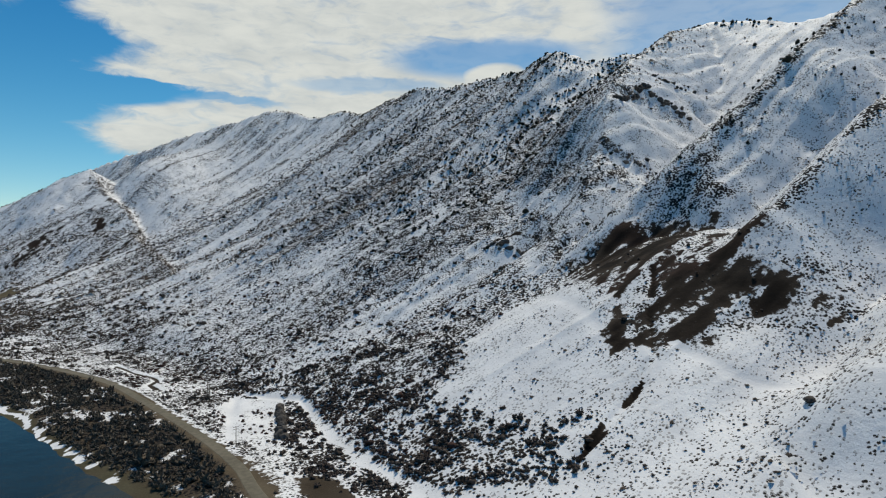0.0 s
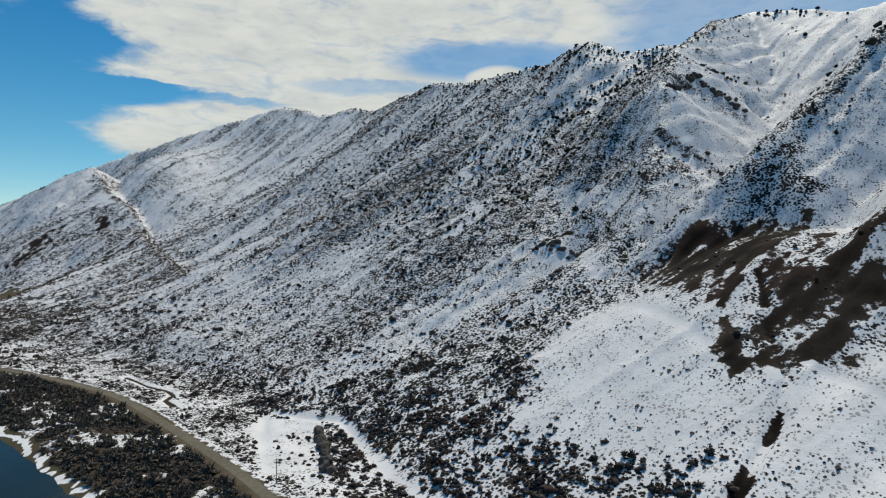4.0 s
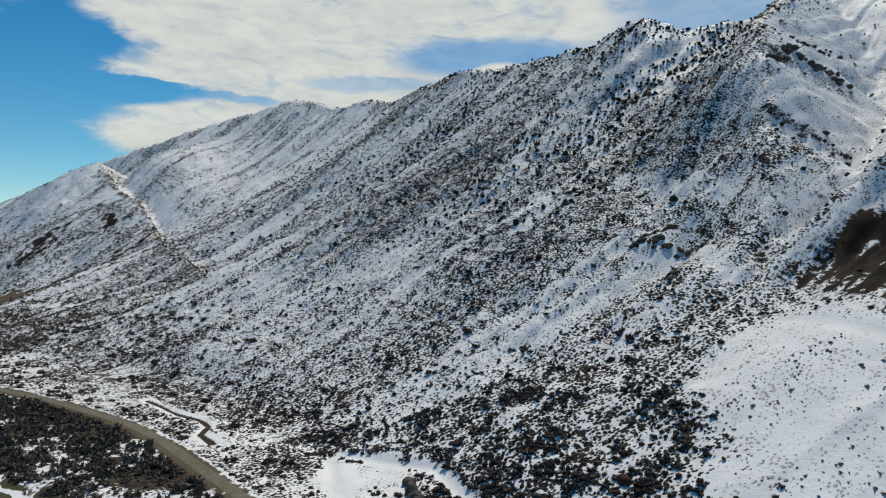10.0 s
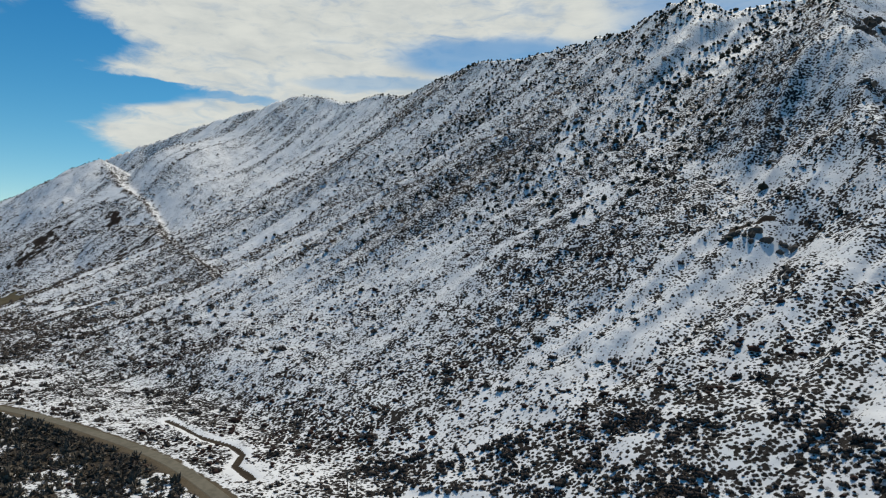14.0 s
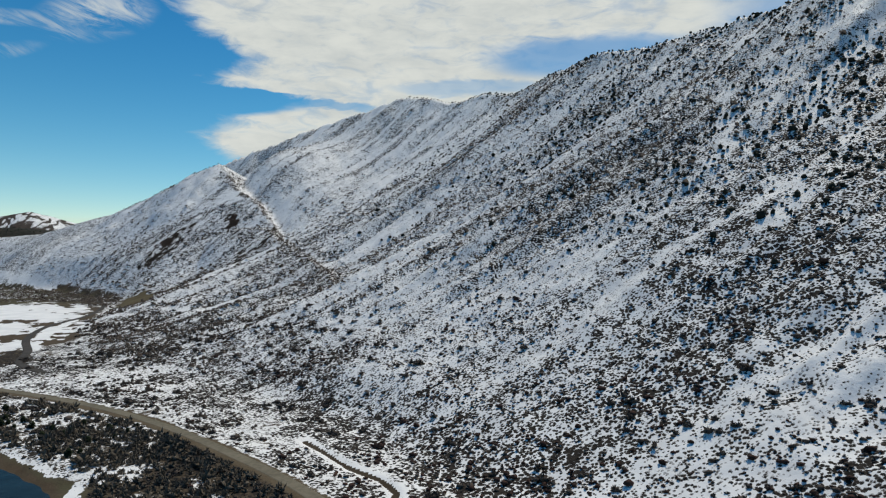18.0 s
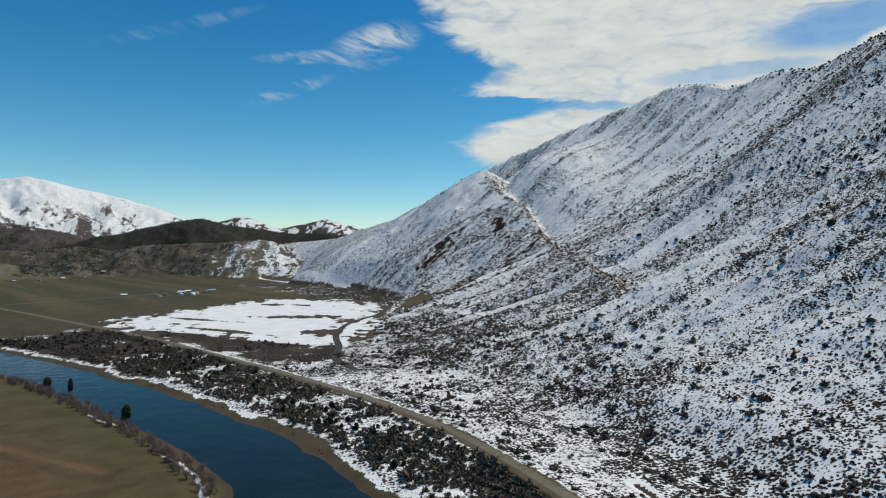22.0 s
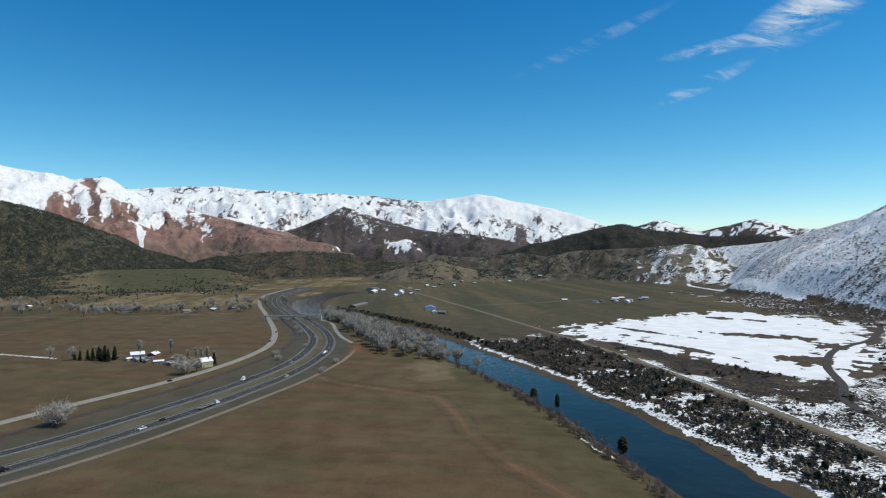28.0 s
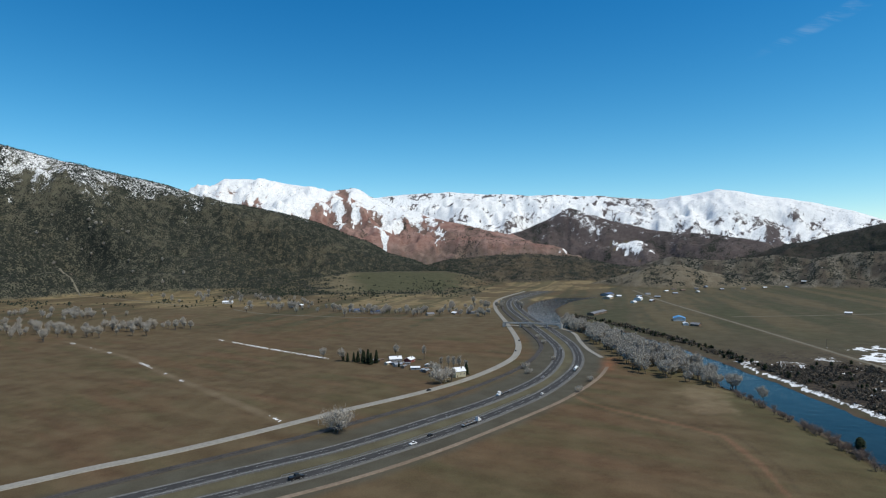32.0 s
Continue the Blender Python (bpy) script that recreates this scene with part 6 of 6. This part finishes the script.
ROOFS = {n: material("roof_" + n, rough_look(a, b, 0.6, r, 0.2, mt)) for n, a, b, r, mt in (("white", (0.66, 0.68, 0.70), (0.80, 0.81, 0.83), 0.5, 0.0), ("blue", (0.10, 0.28, 0.52), (0.16, 0.38, 0.62), 0.4, 0.3), ("grey", (0.15, 0.15, 0.16), (0.23, 0.23, 0.24), 0.7, 0.0), ("brown", (0.13, 0.09, 0.07), (0.19, 0.14, 0.11), 0.8, 0.0), ("metal", (0.36, 0.38, 0.40), (0.48, 0.50, 0.52), 0.4, 0.5), ("navy", (0.07, 0.10, 0.17), (0.11, 0.14, 0.22), 0.5, 0.2))}


def house(name, label, category, w, l, h, wall, roof, x, y, turn, group, rise=0.28, chimney=True, windows=3):
    """A gabled building: walls with gable ends, two roof slabs, framed windows, a door, a chimney."""
    ob = thing(name, label, category, group)
    ob.matrix_basis = pose(x, y, ground_z(x, y) - 0.1, 0, 0, turn)
    bm = bmesh.new()
    top = h + w * rise
    v = [bm.verts.new(p) for p in ((-w / 2, -l / 2, 0), (w / 2, -l / 2, 0), (w / 2, -l / 2, h), (0, -l / 2, top), (-w / 2, -l / 2, h), (-w / 2, l / 2, 0), (w / 2, l / 2, 0), (w / 2, l / 2, h), (0, l / 2, top), (-w / 2, l / 2, h))]
    for f in ((0, 1, 2, 3, 4), (9, 8, 7, 6, 5), (0, 4, 9, 5), (1, 6, 7, 2), (2, 7, 8, 3), (3, 8, 9, 4)):
        bm.faces.new([v[i] for i in f])
    part("wall", bm, WALLS[wall], ob)
    ang = math.atan2(w * rise, w / 2)
    slab = math.hypot(w * rise, w / 2) + 0.5
    for s in (-1, 1):
        bm = bmesh.new()
        m = Matrix.Translation((s * (w / 4 + 0.12), 0, h + w * rise / 2 + 0.05)) @ Matrix.Rotation(s * ang, 4, "Y")
        box(bm, 0, 0, 0.08, slab, l + 0.9, 0.16, m)
        part("roof", bm, ROOFS[roof], ob)
    for i in range(windows):
        yy = (i + 0.5) / windows * l - l / 2
        for s in (-1, 1):
            if i == 0 and s == 1:
                box_part("door", (s * (w / 2 + 0.02), yy, 1.05, 0.08, 1.0, 2.1), WALLS["brown"], ob, "dark wooden door")
                continue
            win = box_part("window", (s * (w / 2 + 0.02), yy, h * 0.55, 0.10, 1.4, 1.2), WALLS["white"], ob, "white framed window")
            box_part("pane", (s * (w / 2 + 0.06), yy, h * 0.55, 0.06, 1.15, 0.95), GLASS, win)
    if chimney:
        box_part("chimney", (w * 0.2, l * 0.2, top, 0.7, 0.7, 1.6), WALLS["brown"], ob, "brick chimney")
    return ob


house("farmhouse", "farmhouse with a snow-white roof among spruces", "house", 9, 13, 3.2, "grey", "white", -992, 66, 20, "farm buildings")
house("farmhouse", "red-walled farm shed with a white metal roof", "house", 8, 12, 3.0, "red", "white", -990, 82, 75, "farm buildings")
house("farmhouse", "cream two-storey house with a white roof by the frontage road", "house", 9, 11, 5.4, "yellow", "white", -918, 141, 35, "farm buildings", 0.35)
for x, y, w, l, wl, rf in ((-965, 74, 5, 8, "grey", "metal"), (-955, 82, 4, 6, "brown", "grey"), (-948, 95, 5, 9, "grey", "white"), (-972, 62, 4, 7, "tan", "white"), (-935, 108, 4, 6, "brown", "metal")):
    house("shed", "small weathered shed among farm clutter", "shed", w, l, 2.3, wl, rf, x, y, g.uniform(0, 90), "farm sheds", 0.2, False, 1)
for i in range(16):
    u = (i + 0.5) / 16
    house("shed", "low weathered shack among farm clutter", "shed", g.uniform(2.5, 4.5), g.uniform(3.5, 7), g.uniform(1.6, 2.4), g.choice(("grey", "brown", "tan", "brown")), g.choice(("grey", "brown", "metal", "grey", "white")), -996 + 74 * u + g.gauss(0, 6), 52 + 84 * u + g.gauss(0, 5) - 6, g.uniform(0, 90), "farm sheds", 0.15, False, 1)
house("barn", "large barn with a bright blue metal roof", "barn", 19, 27, 4.6, "white", "blue", -1415, 474, 78, "valley barns", 0.16, False, 5)
house("barn", "long white barn on the valley floor", "barn", 18, 46, 5.0, "tan", "white", -1905, 432, 70, "valley barns", 0.18, False, 6)
house("barn", "white farm hall with a pale roof", "barn", 16, 34, 5.0, "white", "white", -1862, 497, 70, "valley barns", 0.2, False, 5)
house("barn", "navy-roofed workshop beyond the meadow", "barn", 24, 40, 5.0, "grey", "navy", -2029, 449, 60, "valley barns", 0.12, False, 5)
house("barn", "long dark-roofed livestock shed", "barn", 14, 70, 3.6, "brown", "grey", -1520, 352, 62, "valley barns", 0.15, False, 7)
house("barn", "blue-roofed barn by bare trees", "barn", 14, 30, 4.0, "grey", "navy", -1541, -118, 10, "valley barns", 0.2, False, 5)
house("barn", "grey-blue machinery barn by bare trees", "barn", 12, 26, 4.0, "grey", "navy", -1520, -72, 15, "valley barns", 0.2, False, 5)
house("barn", "white-roofed barn beside a dry meadow", "barn", 12, 24, 4.0, "white", "white", -1745, -490, 20, "valley barns", 0.2, False, 5)
house("barn", "dark open barn at the foot of the wooded hill", "barn", 14, 40, 4.0, "brown", "brown", -2180, -1255, 40, "valley barns", 0.15, False, 6)
homes = ((-1336, 478), (-1348, 466), (-1469, 845), (-1485, 870), (-1500, 905), (-1526, 925), (-1480, 930), (-1451, 908), (-1505, 975), (-1530, 1000), (-1465, 890), (-1545, 950), (-1528, 802), (-1503, 84), (-1518, 113), (-1483, 38), (-1530, 90), (-1631, -286), (-1665, -279), (-1690, -410), (-1780, 470), (-1820, 520), (-1960, 520), (-2050, 560), (-2267, 824), (-2300, 900), (-2350, 980), (-2380, 1060), (-2420, 1130), (-2300, 760), (-2230, 700), (-2180, 640), (-2290, 690), (-2340, 800), (-2150, 720), (-2080, 640), (-1975, 470), (-1940, 560))
for i, (x, y) in enumerate(homes):
    house("cottage", "small house on the valley floor, pale roof", "house", g.uniform(7, 10), g.uniform(10, 16), 2.9, g.choice(("white", "tan", "grey", "brown")), g.choice(("white", "grey", "brown", "metal", "white")), x, y, g.uniform(0, 180), "valley houses", 0.25, i % 2 == 0, 3)


# ---- vehicles, at rest on their lanes ----
TYRE = material("tyre", rough_look((0.012, 0.012, 0.012), (0.025, 0.025, 0.025), 2.0, 0.8))
CAR_PAINTS = {n: material("paint_" + n, rough_look(a, b, 0.3, 0.3, 0.0)) for n, a, b in (("white", (0.68, 0.68, 0.68), (0.76, 0.76, 0.76)), ("black", (0.012, 0.013, 0.015), (0.02, 0.02, 0.022)), ("silver", (0.38, 0.39, 0.40), (0.45, 0.46, 0.47)), ("red", (0.30, 0.02, 0.02), (0.36, 0.03, 0.03)))}
LAMP = material("lamp_lens", rough_look((0.6, 0.6, 0.58), (0.7, 0.7, 0.68), 1.0, 0.2, 0.0))


def wheel(parent, x, y, r, w):
    bm = bmesh.new()
    bmesh.ops.create_cone(bm, cap_ends=True, segments=12, radius1=r, radius2=r, depth=w, matrix=Matrix.Translation((x, y, r)) @ Matrix.Rotation(radians(90), 4, "X"))
    ob = part("wheel", bm, TYRE, parent)
    bm = bmesh.new()
    bmesh.ops.create_cone(bm, cap_ends=True, segments=10, radius1=r * 0.55, radius2=r * 0.5, depth=w + 0.04, matrix=Matrix.Translation((x, y, r)) @ Matrix.Rotation(radians(90), 4, "X"))
    part("rim", bm, STEEL, ob)


def profile_body(name, outline, half, mat, parent, tuck=0.0, label=""):
    """A body from a side outline (x, z) drawn across the width, narrowed towards the top."""
    bm = bmesh.new()
    zmax = max(p[1] for p in outline)
    rows = [[bm.verts.new((px, s * (half - tuck * pz / zmax), pz)) for px, pz in outline] for s in (-1, 1)]
    bm.faces.new(rows[0][::-1])
    bm.faces.new(rows[1])
    k = len(outline)
    for i in range(k):
        bm.faces.new((rows[0][i], rows[0][(i + 1) % k], rows[1][(i + 1) % k], rows[1][i]))
    bmesh.ops.recalc_face_normals(bm, faces=bm.faces)
    return part(name, bm, mat, parent, label)


def on_lane(line, where, shift):
    pts = dense_line(line, 3.0)
    p = min(range(1, len(pts) - 1), key=lambda i: (pts[i] - Vector(where)).length)
    d = (pts[p + 1] - pts[p - 1]).normalized()
    q = pts[p] + Vector((d.y, -d.x)) * shift
    return pose(q.x, q.y, ground_z(q.x, q.y) + 0.57, 0, 0, math.degrees(math.atan2(d.y, d.x)))


def car(paint, label, m, pickup=False):
    ob = thing("car", label, "car", "cars on the highway")
    ob.matrix_basis = m
    if pickup:
        body = profile_body("body", ((-2.7, 0.45), (2.6, 0.45), (2.65, 0.95), (1.5, 1.1), (-2.7, 1.1)), 0.95, CAR_PAINTS[paint], ob, 0.04)
        profile_body("cabin", ((-0.6, 1.08), (1.45, 1.08), (0.8, 1.8), (-0.5, 1.82)), 0.88, GLASS, ob, 0.12)
        box_part("roof", (0.15, 0, 1.83, 1.3, 1.45, 0.06), CAR_PAINTS[paint], ob)
    else:
        body = profile_body("body", ((-2.25, 0.4), (2.2, 0.4), (2.25, 0.75), (1.1, 0.95), (-2.2, 1.0)), 0.9, CAR_PAINTS[paint], ob, 0.04)
        profile_body("cabin", ((-1.9, 0.97), (1.1, 0.94), (0.35, 1.48), (-1.4, 1.5)), 0.84, GLASS, ob, 0.14)
        box_part("roof", (-0.5, 0, 1.5, 1.75, 1.35, 0.06), CAR_PAINTS[paint], ob)
    for s in (-0.65, 0.65):
        box_part("headlight", (2.2, s, 0.7, 0.12, 0.35, 0.16), LAMP, ob)
    for xx in (-1.4, 1.4):
        for s in (-0.85, 0.85):
            wheel(ob, xx, s, 0.34, 0.22)
    return ob


def lorry(kind, paint, label, m):
    ob = thing("truck", label, "truck", "trucks on the highway")
    ob.matrix_basis = m
    profile_body("cab", ((7.0, 0.7), (10.6, 0.7), (10.7, 1.7), (9.3, 1.9), (8.9, 2.9), (8.2, 3.3), (7.0, 3.5)), 1.2, CAR_PAINTS[paint], ob, 0.1)
    box_part("windscreen", (9.15, 0, 2.4, 0.1, 2.0, 0.8), GLASS, ob)
    for s in (-1.28, 1.28):
        bm = bmesh.new()
        tube(bm, (6.8, s * 0.85, 0.9), (6.8, s * 0.85, 3.9), 0.09, 0.09, 8)
        part("exhaust_stack", bm, STEEL, ob)
    if kind == "flatbed":
        box_part("trailer_deck", (-1.8, 0, 1.35, 15.0, 2.5, 0.25), STEEL, ob, "", 0.04)
        for xx in (-6, -2, 2):
            box_part("load", (xx, 0, 1.65, 2.4, 1.8, 0.5), WOOD, ob)
    elif kind == "tank":
        bm = bmesh.new()
        bmesh.ops.create_cone(bm, cap_ends=True, segments=20, radius1=1.15, radius2=1.15, depth=13.0, matrix=Matrix.Translation((-0.8, 0, 2.25)) @ Matrix.Rotation(radians(90), 4, "Y"))
        bmesh.ops.bevel(bm, geom=[e for e in bm.edges if len(e.link_faces) == 2 and max(len(f.verts) for f in e.link_faces) > 4], offset=0.25, segments=2, affect="EDGES")
        part("tank", bm, CAR_PAINTS["white"], ob)
        box_part("chassis", (-0.8, 0, 0.95, 13.5, 1.0, 0.25), STEEL, ob)
    else:
        box_part("trailer", (-1.6, 0, 2.45, 14.5, 2.55, 2.75), CAR_PAINTS["white"], ob, "", 0.06)
        box_part("chassis", (-1.6, 0, 0.95, 14.0, 1.0, 0.2), STEEL, ob)
    for xx in (9.4, 7.2, 6.0, -6.0, -7.2):
        for s in (-1.05, 1.05):
            wheel(ob, xx, s, 0.52, 0.4)
    return ob


lorry("flatbed", "white", "white semi-truck pulling a long flatbed trailer", on_lane(EAST, (-757, 163), 1.9))
lorry("flatbed", "white", "white semi-truck with an empty flatbed trailer", on_lane(WEST, (-845, 186), -1.9) @ pose(0, 0, 0, 0, 0, 180))
lorry("tank", "silver", "silver tanker truck on the curve", on_lane(EAST, (-955, 250), 1.9))
car("black", "black tow truck with a low deck", on_lane(EAST, (-650, 78), 1.9) @ Matrix.Scale(1.5, 4), True)
car("white", "white pickup on the dark asphalt", on_lane(EAST, (-712, 130), 1.9), True)
car("black", "black car in the outer lane", on_lane(EAST, (-726, 142), -1.9))
car("white", "white car on the highway curve", on_lane(EAST, (-849, 212), 1.9))
car("silver", "silver car rounding the bend", on_lane(WEST, (-1085, 247), 1.9))
car("silver", "silver car heading towards the valley mouth", on_lane(WEST, (-916, 217), 1.9) @ pose(0, 0, 0, 0, 0, 180))
car("black", "black car on the frontage road", on_lane(FRONTAGE, (-853, 122), 1.9))
car("black", "dark car on the frontage road bend", on_lane(FRONTAGE, (-1065, 199), -1.9))
car("black", "dark pickup on the frontage road", on_lane(FRONTAGE, (-1150, 199), 1.9), True)


# ---- poles, rocks, logs ----
def utility_pole(x, y, turn, high=10.5):
    ob = thing("utility_pole", "weathered wooden utility pole with a crossarm", "pole", "utility poles")
    ob.matrix_basis = pose(x, y, ground_z(x, y), 0, 0, turn)
    bm = bmesh.new()
    tube(bm, (0, 0, -0.5), (0, 0, high), 0.22, 0.15, 8)
    part("shaft", bm, WOOD, ob)
    for h in (high - 0.5, high - 1.6):
        box_part("crossarm", (0, 0, h, 2.6, 0.16, 0.18), WOOD, ob)
        for xx in (-1.1, 0.5, 1.1):
            bm = bmesh.new()
            bmesh.ops.create_cone(bm, cap_ends=True, segments=8, radius1=0.09, radius2=0.05, depth=0.25, matrix=Matrix.Translation((xx, 0, h + 0.2)))
            part("insulator", bm, STEEL, ob)
    return ob


for x, y, tn in ((-135, 292, 40), (-196, 384, 45), (-202, 393, 45), (-291, 524, 60), (-249, 477, 60), (-345, 560, 70), (-420, 590, 75), (-1000, 565, 90), (-1120, 566, 90), (-880, 563, 85)):
    utility_pole(x, y, tn)

ROCK = material("dark_rock", rough_look((0.040, 0.035, 0.031), (0.125, 0.112, 0.10), 0.35, 0.9, 0.6))


def boulder(label, x, y, size, seed, squash=0.7, sink=0.25):
    rr = random.Random(seed)
    bm = bmesh.new()
    bmesh.ops.create_icosphere(bm, subdivisions=2, radius=1.0)
    off = Vector((rr.uniform(0, 50), rr.uniform(0, 50), rr.uniform(0, 50)))
    for v in bm.verts:
        k = 1 + 0.45 * noise.noise(v.co * 1.3 + off) + 0.22 * noise.noise(v.co * 3.7 + off)
        v.co = Vector((v.co.x * size[0], v.co.y * size[1], v.co.z * size[2])) * k
    me = bpy.data.meshes.new("rock")
    bm.to_mesh(me)
    bm.free()
    me.materials.append(ROCK)
    ob = tagged(new("rock", me), label, "rock", "rock outcrops")
    ob.matrix_basis = pose(x, y, ground_z(x, y) + size[2] * (0.5 - sink), 0, 0, rr.uniform(0, 180))
    return ob


# the broken cliff bands on the first rib, the hollow below, and the outcrop beside the path
for n, (a, b, cnt, s) in enumerate((((109, 632), (150, 688), 16, 4.0), ((148, 690), (200, 684), 20, 3.6), ((88, 586), (140, 574), 22, 2.2), ((-18, 528), (16, 514), 14, 2.6), ((170, 740), (230, 750), 12, 2.6), ((-14, 470), (2, 484), 8, 2.0))):
    for i in range(cnt):
        u = (i + g.uniform(-0.3, 0.3)) / cnt
        k = s * g.uniform(0.5, 1.15)
        boulder("dark jagged rock in a cliff band above the snow", a[0] + (b[0] - a[0]) * u, a[1] + (b[1] - a[1]) * u + g.gauss(0, 3), (k * 1.3, k * 0.6, k * 0.85), 500 + n * 60 + i)
for i in range(16):
    u = i / 15
    k = g.uniform(2.0, 3.4)
    boulder("dark crumbling rock beside the snowy path", -139 + 22 * u + g.uniform(-1.5, 1.5), 362 - 54 * u + g.uniform(-2, 2), (k * 0.9, k * 1.2, k * 1.1), 900 + i)
boulder("large snow-capped boulder by the path", 111, 236, (2.8, 2.2, 1.6), 950)
for i in range(40):
    u = g.random()
    boulder("small rock at the muddy water's edge", -420 - 330 * u, float(np.interp(420 + 330 * u, (402, 485, 534, 619, 750), (404, 428, 437, 442, 441))) + g.uniform(3, 9), (g.uniform(0.4, 0.9), g.uniform(0.4, 0.8), 0.5), 1000 + i)
